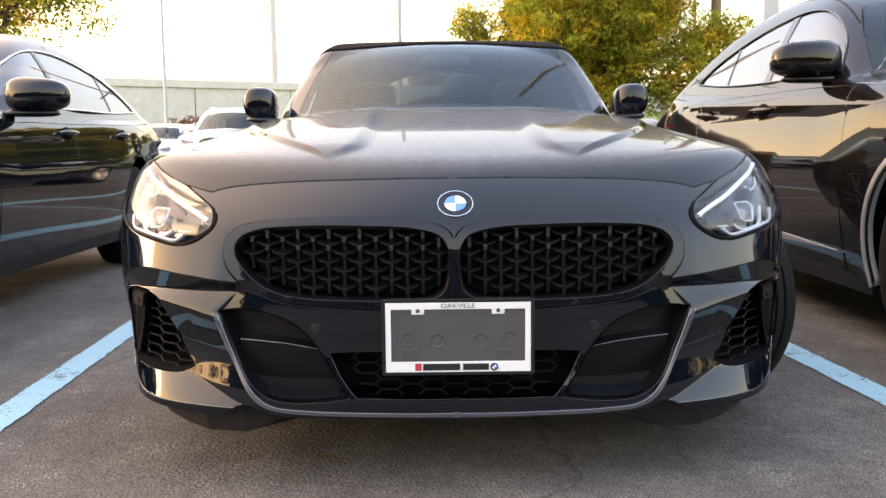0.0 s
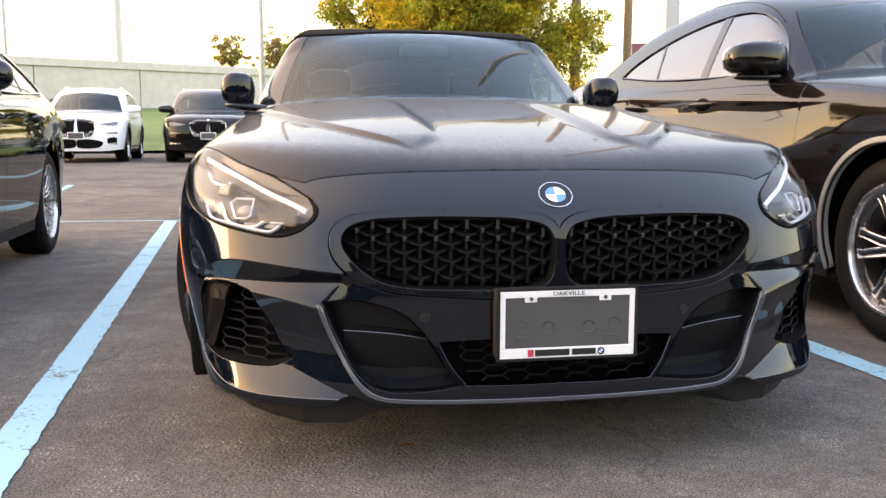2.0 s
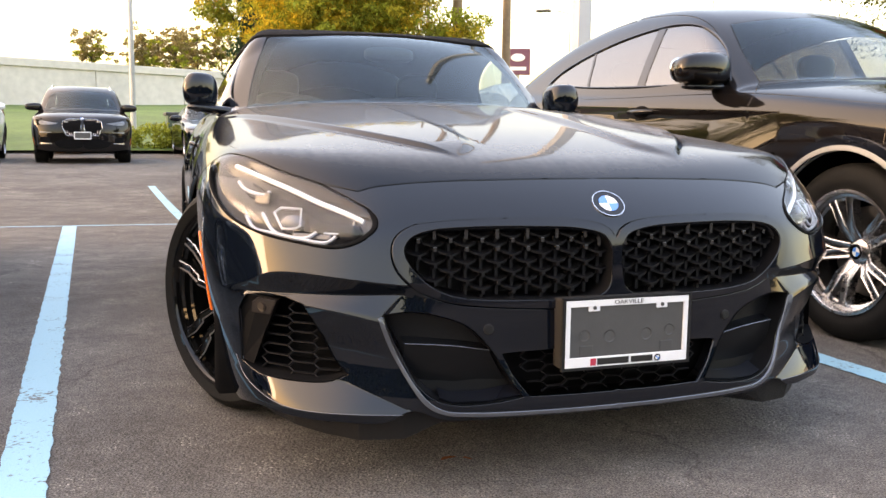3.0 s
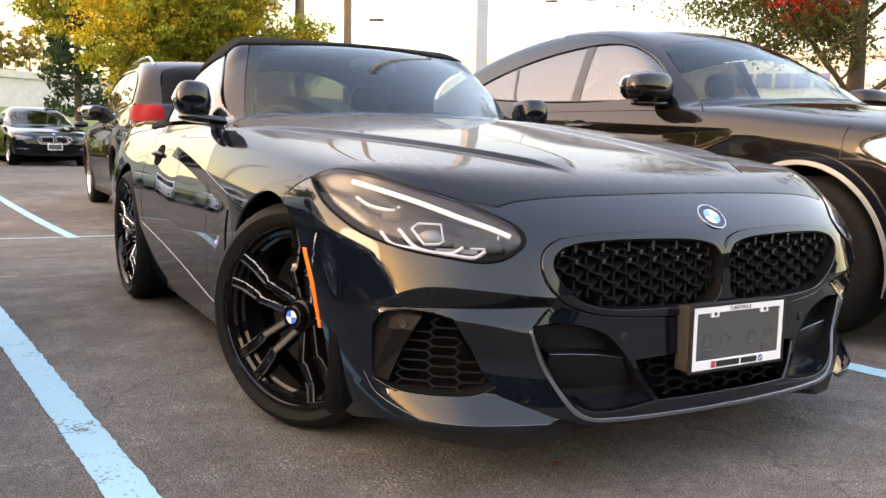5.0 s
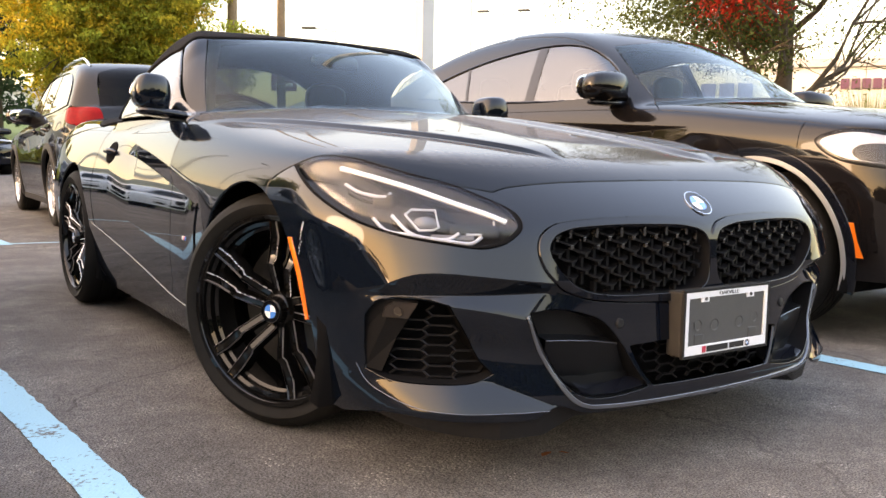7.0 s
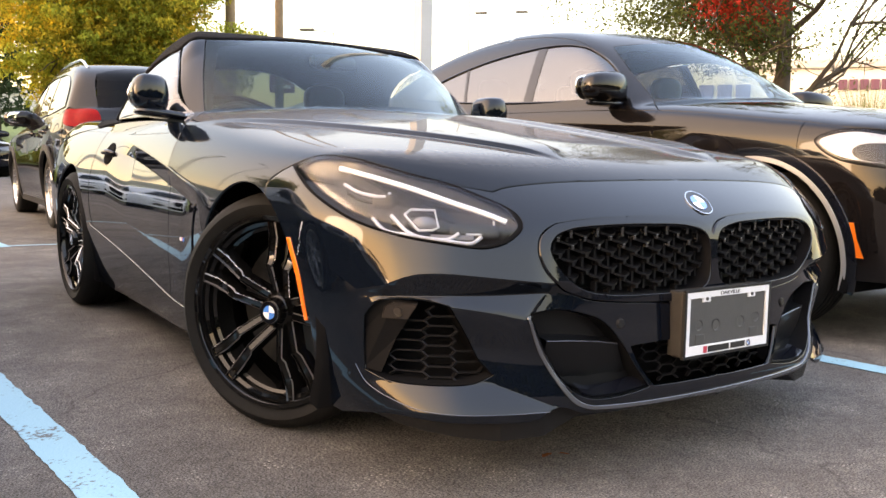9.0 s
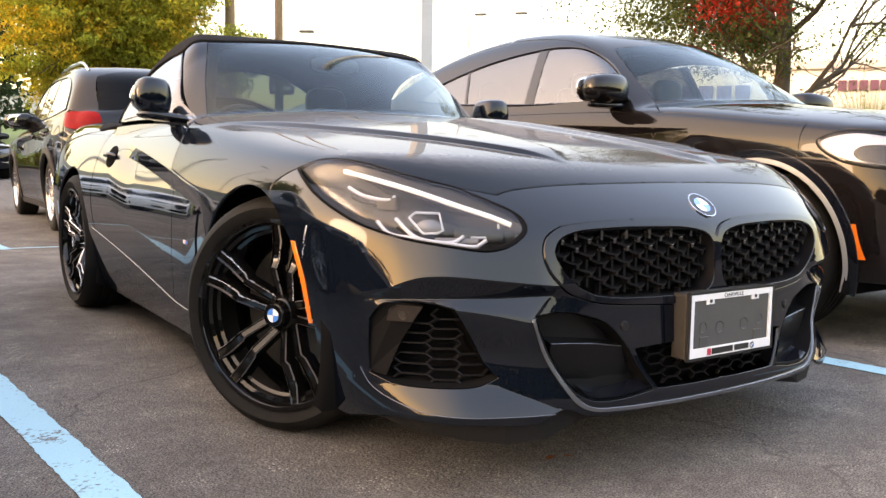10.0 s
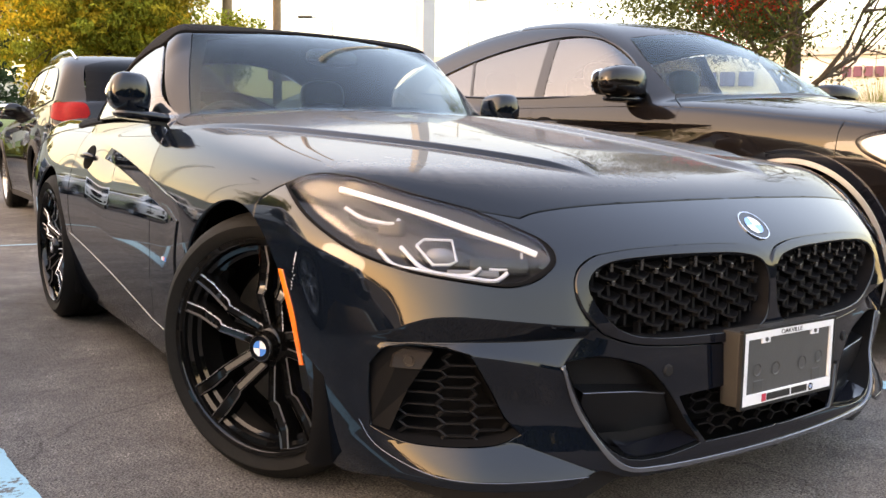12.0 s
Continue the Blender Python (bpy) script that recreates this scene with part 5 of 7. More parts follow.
def roadster_flanks():
    S = BODY
    arch, rear_arch = arch_of(S, 0.02, 0.357), arch_of(S, 2.47, 0.372, 0.342)
    crease = [S.s(y, float(Z_CREASE(y)) + 0.007) for y in (0.42, 0.6, 0.79)]
    front_seam = [S.s(0.79, 0.727), S.s(0.755, 0.60), S.s(0.75, 0.48), S.s(0.80, 0.32), S.s(0.85, 0.262)]
    S.panel("side_panel", PAINT, ROAD, ring([crease, front_seam, [front_seam[-1], S.s(0.6, 0.25), S.s(0.40, 0.245)], [S.s(0.40, 0.245), *arch[15:][::-1]], [arch[15], crease[0]]], 0.012), side="both", gap=0.012, creases=[[S.s(y, float(Z_CREASE(y)) - d) for y in np.linspace(0.45, 0.77, 7)] for d in (-0.002, 0.003, 0.052, 0.058)], label="black wing panel behind the front wheel")
    breather = ring([[S.s(0.425, 0.615), S.s(0.55, 0.60)], [S.s(0.55, 0.60), S.s(0.60, 0.52), S.s(0.60, 0.42)], [S.s(0.60, 0.42), S.s(0.50, 0.36), S.s(0.44, 0.34)], [S.s(0.44, 0.34), S.s(0.46, 0.48), S.s(0.425, 0.615)]], 0.012)
    S.panel("air_breather", GLOSS_BLACK, ROAD, breather, side="both", gap=0.02, lift=0.004, label="gloss black air outlet trim")
    top = [S.s(0.81, 0.82), S.s(0.86, 0.865), S.s(1.2, 0.895), S.s(1.6, 0.905), S.s(2.0, 0.90)]
    back = [S.s(2.0, 0.90), S.s(2.02, 0.78), S.s(2.03, 0.63), S.s(2.02, 0.50), S.s(2.0, 0.434)]
    low = [S.s(2.0, 0.434), S.s(1.70, 0.389), S.s(1.35, 0.337), S.s(1.1, 0.300), S.s(0.85, 0.264)]
    S.panel("door", PAINT, ROAD, ring([front_seam[::-1], [S.s(0.79, 0.727), S.s(0.81, 0.82)], top, back, low], 0.016), side="both", gap=0.011, creases=[[S.s(y, float(Z_CREASE(y)) - d) for y in np.linspace(0.83, 1.72, 10)] for d in (-0.002, 0.003, 0.052, 0.058)], label="long black door with a falling crease")
    S.panel("sill", PAINT, ROAD, ring([[S.s(0.40, 0.24), S.s(0.6, 0.244), S.s(0.85, 0.258), S.s(1.1, 0.294), S.s(1.35, 0.331), S.s(1.70, 0.383), S.s(2.0, 0.427)], [S.s(2.0, 0.427), S.s(2.06, 0.436), rear_arch[4], rear_arch[2], rear_arch[0]], [rear_arch[0], S.s(2.0, 0.15), S.s(1.2, 0.14), S.s(0.45, 0.15)], [S.s(0.45, 0.15), S.s(0.40, 0.24)]], 0.016), side="both", gap=0.018)
    wing = ring([[S.s(2.005, 0.90), S.s(2.025, 0.78), S.s(2.035, 0.63), S.s(2.025, 0.50), S.s(2.01, 0.434)], [S.s(2.01, 0.434), S.s(2.06, 0.442), rear_arch[4]], rear_arch[4:], [rear_arch[-1], S.s(2.95, 0.2), S.s(3.2, 0.25), S.s(3.3, 0.6), S.s(3.2, 0.80)], [S.s(3.2, 0.80), S.s(2.6, 0.87), S.s(2.005, 0.90)]], 0.018)
    S.panel("rear_wing", PAINT, ROAD, wing, side="both", gap=0.022)
    deck = ring([[S.s(3.2, 0.80), S.s(3.3, 0.6), S.s(3.2, 0.25)], [S.s(3.2, 0.25), S.b(-0.7, 0.3), S.b(-0.0004, 0.3)], [S.b(-0.0004, z) for z in np.linspace(0.3, 0.85, 10)] + middle_top(S, 3.25, 2.62, 8), [S.t(-0.0004, 2.62), S.t(-0.5, 2.55), S.t(-0.73, 2.3), S.t(-0.745, 2.05), S.s(2.0, 0.905)], [S.s(2.0, 0.905), S.s(2.6, 0.875), S.s(3.2, 0.80)]], 0.02)
    S.panel("rear_deck", PAINT, ROAD, deck, view=(-0.5, 0.45, 0.7), side="join", gap=0.03)
    # cowl, screen, pillars, side glass and canvas top
    ws_low = [S.t(-0.0004, 0.735), S.t(-0.25, 0.775), S.t(-0.45, 0.86), S.t(-0.60, 0.99), S.t(-0.645, 1.05)]
    ws_side = [S.t(-0.645, 1.05), S.t(-0.585, 1.22), S.t(-0.515, 1.385)]
    ws_top = [S.t(-0.515, 1.385), S.t(-0.3, 1.355), S.t(-0.0004, 1.335)]
    cowl = ring([[S.t(-0.0004, 0.683), S.t(-0.25, 0.713), S.t(-0.5, 0.803), S.t(-0.66, 0.925), S.t(-0.70, 0.96)], [S.t(-0.70, 0.96), S.t(-0.655, 1.05)], ws_low[::-1], [ws_low[0], S.t(-0.0004, 0.683)]], 0.014)
    S.panel("cowl", PLASTIC, ROAD, cowl, view=(-0.2, -0.4, 0.9), side="join", gap=0.02)
    screen = ring([ws_low, ws_side, ws_top, middle_top(S, 1.335, 0.735, 12)], 0.016)
    sc = S.panel("windscreen", WINDSHIELD, ROAD, screen, view=(-0.25, -0.55, 0.8), side="join", gap=0.025, label="tinted windscreen reflecting poles and sky")
    sc.visible_shadow = False
    band = ring([ws_low, ws_side, ws_top, [ws_top[-1], S.t(-0.0004, 1.295)], [S.t(-0.0004, 1.295), S.t(-0.3, 1.315), S.t(-0.475, 1.335)], [S.t(-0.475, 1.335), S.t(-0.56, 1.17), S.t(-0.612, 1.045)], [S.t(-0.612, 1.045), S.t(-0.45, 0.90), S.t(-0.25, 0.815), S.t(-0.0004, 0.775)], [S.t(-0.0004, 0.775), ws_low[0]]], 0.012)
    S.panel("screen_border", DARK, ROAD, band, view=(-0.25, -0.55, 0.8), side="join", gap=0.02, lift=-0.004, depth=0.002)
    pillar = ring([ws_side, [ws_side[-1], S.s(1.43, 1.215)], [S.s(1.43, 1.215), S.s(1.32, 1.12), S.s(1.17, 0.985), S.s(1.02, 0.905)], [S.s(1.02, 0.905), S.s(0.93, 0.885), S.t(-0.70, 0.96)], [S.t(-0.70, 0.96), ws_side[0]]], 0.012)
    S.panel("screen_pillar", PAINT, ROAD, pillar, view=(-0.8, -0.35, 0.5), side="both", gap=0.014)
    glass_low = [S.s(1.04, 0.912), S.s(1.3, 0.918), S.s(1.6, 0.921), S.s(1.875, 0.92)]
    window = ring([glass_low, [glass_low[-1], S.s(1.885, 0.99), S.s(1.84, 1.068)], [S.s(1.84, 1.068), S.s(1.72, 1.135), S.s(1.58, 1.178), S.s(1.45, 1.202)], [S.s(1.45, 1.202), S.s(1.33, 1.115), S.s(1.18, 0.985), glass_low[0]]], 0.014)
    wo = S.panel("side_window", WINDOW, ROAD, window, view=(-1, 0, 0.2), side="both", gap=0.025)
    wo.visible_shadow = False
    canvas_edge = [S.t(-0.515, 1.392), S.s(1.44, 1.212), S.s(1.58, 1.187), S.s(1.73, 1.146), S.s(1.855, 1.075), S.s(1.905, 0.99), S.s(1.90, 0.915)]
    rear_edge = [[S.t(-0.0004, 2.475), S.t(-0.2, 2.47), S.t(-0.36, 2.445)], [S.t(-0.36, 2.445), S.t(-0.40, 2.42), S.t(-0.41, 2.36), S.t(-0.39, 2.28), S.t(-0.35, 2.245)], [S.t(-0.35, 2.245), S.t(-0.2, 2.235), S.t(-0.0004, 2.235)]]
    canvas = ring([canvas_edge, [canvas_edge[-1], S.s(2.05, 0.915), S.t(-0.735, 2.3), S.t(-0.5, 2.545), S.t(-0.0004, 2.61)], middle_top(S, 2.61, 2.475, 4), *rear_edge, middle_top(S, 2.235, 1.342, 14), [S.t(-0.0004, 1.342), S.t(-0.3, 1.362), S.t(-0.515, 1.392)]], 0.016)
    S.panel("soft_top", FABRIC, ROAD, canvas, view=(-0.45, 0.1, 0.88), side="join", gap=0.025, lift=0.006, label="closed black canvas top")
    S.panel("rear_window", REAR_GLASS, ROAD, ring([*rear_edge, middle_top(S, 2.235, 2.475, 6)], 0.016), view=(-0.1, 0.5, 0.85), side="join", gap=0.03, depth=0.004)
    # small wing emblem: plain bars
    for y0, y1, mat in ((0.548, 0.557, BADGE_BLUE), (0.558, 0.567, RED_INK), (0.568, 0.588, BADGE_WHITE)):
        S.panel("emblem_bar", mat, ROAD, ring([[S.s(y0, 0.487), S.s(y1, 0.487)], [S.s(y1, 0.487), S.s(y1, 0.497)], [S.s(y1, 0.497), S.s(y0, 0.497)], [S.s(y0, 0.497), S.s(y0, 0.487)]], 0.004), side="both", gap=0.01, lift=0.006, depth=0.003, seam=0.0)
    # chipped paint beside the wheel
    rng = random.Random(5)
    spots = [S.s(-0.332 + 0.0015 * i + rng.uniform(-0.004, 0.004), 0.604 - 0.0075 * i) for i in range(11)]
    for k, c in enumerate(spots):
        n = slope(roadster_field, np.array([c]))[0]
        r = rng.uniform(0.0012, 0.0022) if k > 2 else rng.uniform(0.003, 0.0045)
        v, f = blob(c + n * 0.0002, (0.0006, r * 0.7, r * 1.3), 2.0, 10, 6)
        obj("paint_chip", v, f, BADGE_WHITE, ROAD)
    # door handles in shallow dishes
    dish = loop([S.s(1.775 + 0.070 * math.cos(a), 0.766 + 0.046 * math.sin(a)) for a in np.linspace(0, 2 * math.pi, 14, endpoint=False)], 0.01)
    S.panel("handle_recess", DARK, ROAD, dish, side="both", gap=0.008, lift=0.0035, depth=0.006, seam=0.0)
    for s in (-1, 1):
        c = S.s(1.775, 0.766)
        n = slope(roadster_field, np.array([c]))[0]
        bm = bmesh.new()
        tube(bm, [c + n * 0.002 + (0, -0.074, 0), c + n * 0.014 + (0, -0.055, 0.001), c + n * 0.018 + (0, 0.0, 0.002), c + n * 0.014 + (0, 0.055, 0.002), c + n * 0.002 + (0, 0.074, 0.002)], [0.007, 0.011, 0.013, 0.011, 0.007], 10)
        both("door_handle", *geo(bm), GLOSS_BLACK, ROAD, sides=(s,))
    # door mirrors
    def cap(p):
        x, y, z = p
        return (x * (1 - 0.16 * max(z, 0) - 0.1 * max(-z, 0)) + 0.06 * z, y * (1 - 0.35 * max(-x, 0)) + 0.25 * x, z * (1 + 0.10 * x) - 0.14 * x)
    for s in (-1, 1):
        v, f = blob((-0.818, 1.165, 0.994), (0.072, 0.072, 0.072), 3.6, 36, 22, cap)
        mirror = both("door_mirror", v, f, PAINT, ROAD, "black door mirror", sides=(s,))[0]
        v, f = blob((-0.818, 1.232, 0.992), (0.062, 0.006, 0.060), 3.2, 28, 14, cap)
        both("mirror_glass", v, f, MIRROR, mirror, sides=(s,))
        v, f = blob((-0.77, 1.15, 0.920), (0.105, 0.06, 0.018), 3.0, 28, 10, lambda p: (p[0], p[1] * (1 - 0.25 * p[0]), p[2] - 0.5 * (p[0] + 0.2)))
        both("mirror_foot", v, f, GLOSS_BLACK, mirror, sides=(s,))


def roadster_inside():
    """Cabin tub, dash, seats, wheel and the dark parts under the body."""
    bm = bmesh.new()
    box(bm, (-0.66, 1.0, 0.20), (0.66, 2.25, 0.30))
    box(bm, (-0.72, 1.0, 0.301), (-0.66, 2.25, 0.84))
    box(bm, (0.66, 1.0, 0.301), (0.72, 2.25, 0.84))
    box(bm, (-0.66, 2.17, 0.301), (0.66, 2.25, 0.90))
    box(bm, (-0.12, 1.0, 0.301), (0.12, 2.16, 0.56), 0.02)
    part("cabin_tub", bm, LEATHER, ROAD)
    bm = bmesh.new()
    box(bm, (-0.65, 0.80, 0.55), (0.65, 1.16, 0.895), 0.05)
    part("dashboard", bm, LEATHER, ROAD, "dark leather dashboard")
    for s in (-1, 1):
        v, f = blob((s * 0.36, 1.65, 0.50), (0.25, 0.28, 0.11), 3.4, 28, 12)
        seat = obj("seat", v, f, LEATHER, ROAD, "dark leather sports seat")
        v, f = blob((s * 0.37, 1.98, 0.76), (0.23, 0.10, 0.28), 3.2, 28, 16, lambda p: (p[0] * (1 - 0.25 * max(p[2], 0)), p[1] + 0.5 * p[2], p[2]))
        obj("backrest", v, f, LEATHER, seat)
        v, f = blob((s * 0.38, 2.06, 1.07), (0.115, 0.05, 0.08), 3.0, 24, 12)
        obj("headrest", v, f, LEATHER, seat)
    bm = bmesh.new()
    tube(bm, [(-0.36 + 0.18 * math.cos(a), 1.34 + 0.07 * math.sin(a), 0.82 + 0.165 * math.sin(a)) for a in np.linspace(0, 2 * math.pi, 30)], 0.014, 8)
    rod(bm, (-0.36, 1.36, 0.82), (-0.36, 1.12, 0.76), 0.05)
    part("steering_wheel", bm, LEATHER, ROAD, smooth=True)
    v, f = blob((0, 1.235, 1.175), (0.115, 0.02, 0.035), 3.0)
    obj("rear_view_mirror", v, f, GLOSS_BLACK, ROAD)
    bm = bmesh.new()
    box(bm, (-0.55, -0.60, 0.16), (0.55, 0.75, 0.62))
    box(bm, (-0.60, 0.40, 0.15), (0.60, 3.2, 0.20))
    box(bm, (-0.55, 2.26, 0.201), (0.55, 3.2, 0.80))
    part("underbody", bm, DARK, ROAD)
    for s in (-1, 1):
        for y in (0.0, 2.47):
            n, v = 24, []
            for x, r in ((0.885 - 0.075 * (y > 1), 0.372), (0.875 - 0.075 * (y > 1), 0.40), (0.50, 0.41), (0.495, 0.05)):
                v += [(s * x, y + r * math.cos(a), 0.335 + r * math.sin(a)) for a in np.linspace(-0.15 * math.pi, 1.15 * math.pi, n)]
            obj("wheel_liner", v, [(k * n + i, k * n + i + 1, (k + 1) * n + i + 1, (k + 1) * n + i) for k in range(3) for i in range(n - 1)], DARK, ROAD)
    for s in (-1, 1):
        wheel(ROAD, s * 0.738, -s * 0.057, 0.333, 0.25, 0.265, TWIN, RIM_BLACK, s, steer=28.0, caliper=BLUE_CALIPER)
        wheel(ROAD, s * 0.708, 2.46, 0.338, 0.275, 0.265, TWIN, RIM_BLACK, s)


roadster_front()
licence_plate()
roadster_flanks()
roadster_inside()


# ---- other cars ----
def make_car(name, label, m, q, paint, detail=1, lamps=True, group=""):
    """A closed car from its side profile, plan and section. Origin: middle of the front axle on the ground; the nose looks to -y."""
    hood, roof, wide = spline(*q["hood"]), spline(*q["roof"]), spline(*q["wide"])
    nose, tail, tuck, cab = spline(*q["nose"]), spline(*q["tail"]), spline(*q["tuck"]), spline(*q["cab"])
    sw, sd = q.get("swage", (0.9, 0.0))

    def field(p):
        a, y, z = np.sqrt(p[:, 0] ** 2 + 1e-6), p[:, 1], p[:, 2]
        top = (z - hood(y) + 0.05 * (a / 0.8) ** 4) * 0.95
        front = (nose(z) + 0.16 * a**2 + 0.32 * a**6 - y) * 0.9
        rear = (y - tail(z) + 0.12 * a**2 + 0.2 * a**6) * 0.9
        dip = sw + 0.045 * (y - 1.5) - z
        taper = ((y - 0.40) / 0.55).clip(0, 1) * ((3.1 - y) / 0.7).clip(0, 1)
        fold = sd * taper * np.minimum(dip / (0.05 * taper + 0.002), (0.24 - dip) / 0.19).clip(0, 1)
        low = smax(smax(top, front, 0.10), smax(a - wide(y) + tuck(z) + fold, rear, 0.2), 0.10)
        bow = np.where(y < q["mid"], 0.5, -0.3) * a**2
        green = smax((z - roof(y - bow) + 0.05 * a**2) * 0.8, (a - cab(z)) * 0.9, 0.10)
        green = smax(green, q["window"][0][1] - 0.16 - z, 0.03)
        return smin(low, green, 0.03)

    S, car = Shell(field), thing(name, label, "car", m, group)
    wb, r, ar = q["wheelbase"], q["wheel"], q["wheel"] + q.get("arch_gap", 0.06)
    sill, g = q.get("sill", 0.26), 0.024 if detail else 0.055
    hips = lambda y: S.s(y, float(hood(np.array([y]))[0]) - q.get("hip_drop", 0.09))
    swage = lambda y, d: S.s(y, sw + 0.045 * (y - 1.5) + d)
    swages = lambda a, b: [[swage(y, d) for y in np.linspace(a, b, 16)] for d in (0.002, -0.003)]+ [[swage(y, -(0.05 * min(max((y - 0.40) / 0.55, 0), 1) + 0.002) + e) for y in np.linspace(a, b, 24)] for e in (0.003, -0.004)] if sd and detail else []
    arc = lambda c, rr=ar: [S.s(c + rr * math.cos(t), r + rr * math.sin(t)) for t in np.linspace(math.pi * 1.1, -0.1 * math.pi, 17)]
    fa, ra = arc(0), arc(wb)
    y0, y1, y2 = q["doors"][:3]
    hz = q["hood_edge"][1]
    cowl, tz, he = q["cowl"], q["tail_top"], q["hip_end"]
    A = S.t
    sx, sy, rx, ry = q["screen"]
    bx, by, tx, ty = q["back"]
    # bonnet, bumper and tail
    nose_line = [S.f(-0.0004, hz), S.f(-0.3, hz - 0.003), S.f(-0.55, hz - 0.025), S.f(-0.70, hz - 0.06)]
    wing = [nose_line[-1], hips(-0.40), hips(-0.2), hips(0.0), hips(0.35), hips(y0)]
    wl = catmull(wing, 0.03)
    cut = min(range(len(wl)), key=lambda i: abs(wl[i][1] + 0.20))
    ya, za, yb, zb = fa[6][1], fa[6][2], wl[cut][1], wl[cut][2]
    wseam = [fa[6], *[S.s(ya + (yb - ya) * t, za + (zb - za) * t) for t in (0.2, 0.4, 0.6, 0.8)], wl[cut]]
    corner = A(-sx - 0.03, sy - 0.03)
    cowl_line = [corner, A(-0.5, cowl + 0.06), A(-0.25, cowl - 0.01), A(-0.0004, cowl - 0.03)]
    S.panel("hood", paint, car, ring([nose_line, wl, [wing[-1], corner], cowl_line, middle_top(S, cowl - 0.03, -0.45, 14) + [nose_line[0]]], 0.03), view=(-0.4, -0.45, 0.8), side="join", gap=g)
    bumper = ring([nose_line[::-1], middle_front(S, hz, 0.24, 10), [S.f(-0.0004, 0.24), S.f(-0.5, 0.24), S.f(-0.72, 0.26), S.s(-ar + 0.0, 0.28)], [S.s(-ar, 0.28), fa[0]], fa[:7], wseam, wl[: cut + 1][::-1]], 0.025)
    S.panel("front_bumper", paint, car, bumper, view=(-0.68, -0.70, 0.2), side="join", gap=g)
    tail_line = [S.b(-0.0004, tz), S.b(-0.45, tz), S.b(-0.62, tz - 0.04), hips(he)]
    S.panel("tail", paint, car, ring([[S.s(wb + ar + 0.03, 0.3), S.b(-0.7, 0.3), S.b(-0.0004, 0.3)], [S.b(-0.0004, z) for z in np.linspace(0.3, tz, 10)], tail_line, [hips(he), S.s(he, 0.7), S.s(wb + ar + 0.05, 0.5), S.s(wb + ar + 0.03, 0.3)]], 0.03), view=(-0.5, 0.8, 0.25), side="join", gap=g)
    # flanks
    S.panel("front_wing", paint, car, ring([wl[cut:], [wing[-1], S.s(y0, 0.6), S.s(y0 - 0.02, sill)], [S.s(y0 - 0.02, sill), fa[-1]], fa[6:][::-1], wseam], 0.025), side="both", gap=g, creases=swages(0.42, y0 - 0.02))
    for a, b, nm in ((y0, y1, "front_door"), (y1, y2, "rear_door")):
        back = [hips(b), S.s(b, 0.65), S.s(b, sill)]
        if nm == "rear_door":
            back = [hips(b), S.s(b - 0.02, 0.88), S.s(wb - 0.72 * ar, r + 0.80 * ar), S.s(wb - 0.97 * ar - 0.03, r + 0.30 * ar), S.s(wb - ar - 0.05, sill)]
        door = S.panel(nm, paint, car, ring([[hips(a), hips((a + b) / 2), hips(b)], back, [back[-1], S.s((a + b) / 2, sill), S.s(a, sill)], [S.s(a, sill), S.s(a, 0.65), hips(a)]], 0.025), side="both", gap=g, creases=swages(a + 0.02, b - 0.03))
        if detail:
            for s in (-1, 1):
                c = S.s(b - 0.13, q["handle"])
                n = slope(field, np.array([c]))[0]
                v, f = blob(c + n * 0.001, (0.010, 0.085, 0.036), 2.0, 24, 10)
                both("handle_recess", v, f, DARK, car, sides=(s,))
                bm = bmesh.new()
                tube(bm, [c + n * 0.004 + (0, -0.12, 0), c + n * 0.030 + (0, -0.085, 0), c + n * 0.036, c + n * 0.030 + (0, 0.085, 0), c + n * 0.004 + (0, 0.12, 0)], [0.009, 0.014, 0.015, 0.014, 0.009], 10)
                both("door_handle", *geo(bm), paint, car, sides=(s,))
    S.panel("rear_wing", paint, car, ring([[hips(y2), hips((y2 + he) / 2), hips(he)], [hips(he), S.s(he, 0.7), S.s(wb + ar + 0.05, 0.5), S.s(wb + ar + 0.03, 0.3), ra[-1]], ra[::-1], [ra[0], S.s(wb - ar - 0.045, sill), S.s(wb - 0.97 * ar - 0.025, r + 0.30 * ar), S.s(wb - 0.72 * ar, r + 0.80 * ar), S.s(y2 - 0.015, 0.88), hips(y2)]], 0.025), side="both", gap=g)
    S.panel("sill", q.get("sill_mat", PLASTIC), car, ring([[S.s(ar, sill), S.s(wb / 2, sill), S.s(wb - ar, sill)], [S.s(wb - ar, sill), S.s(wb - ar, 0.19)], [S.s(wb - ar, 0.19), S.s(ar, 0.19)], [S.s(ar, 0.19), S.s(ar, sill)]], 0.05), side="both", gap=g)
    if "cladding" in q:
        for c in (0, wb):
            o, i = arc(c, ar + q["cladding"]), arc(c, ar - 0.012)
            S.panel("arch_trim", q["clad_mat"], car, ring([o, [o[-1], i[-1]], i[::-1], [i[0], o[0]]], 0.02), side="both", gap=g, lift=0.010, depth=0.03)
            # the coupe's lip ring is coloured grey for the ground mirrored in it
            if detail:
                o = arc(c, ar + 0.012)
                S.panel("arch_lip", q["lip_mat"], car, ring([o, [o[-1], i[-1]], i[::-1], [i[0], o[0]]], 0.02), side="both", gap=g, lift=0.015, depth=0.04)
    # glass and roof
    low = [A(-0.0004, cowl), A(-0.3, cowl + 0.03), A(-0.5, cowl + 0.09), A(-sx, sy)]
    up = [A(-sx, sy), A(-(sx + rx) / 2 - 0.012, (sy + ry) / 2), A(-rx, ry)]
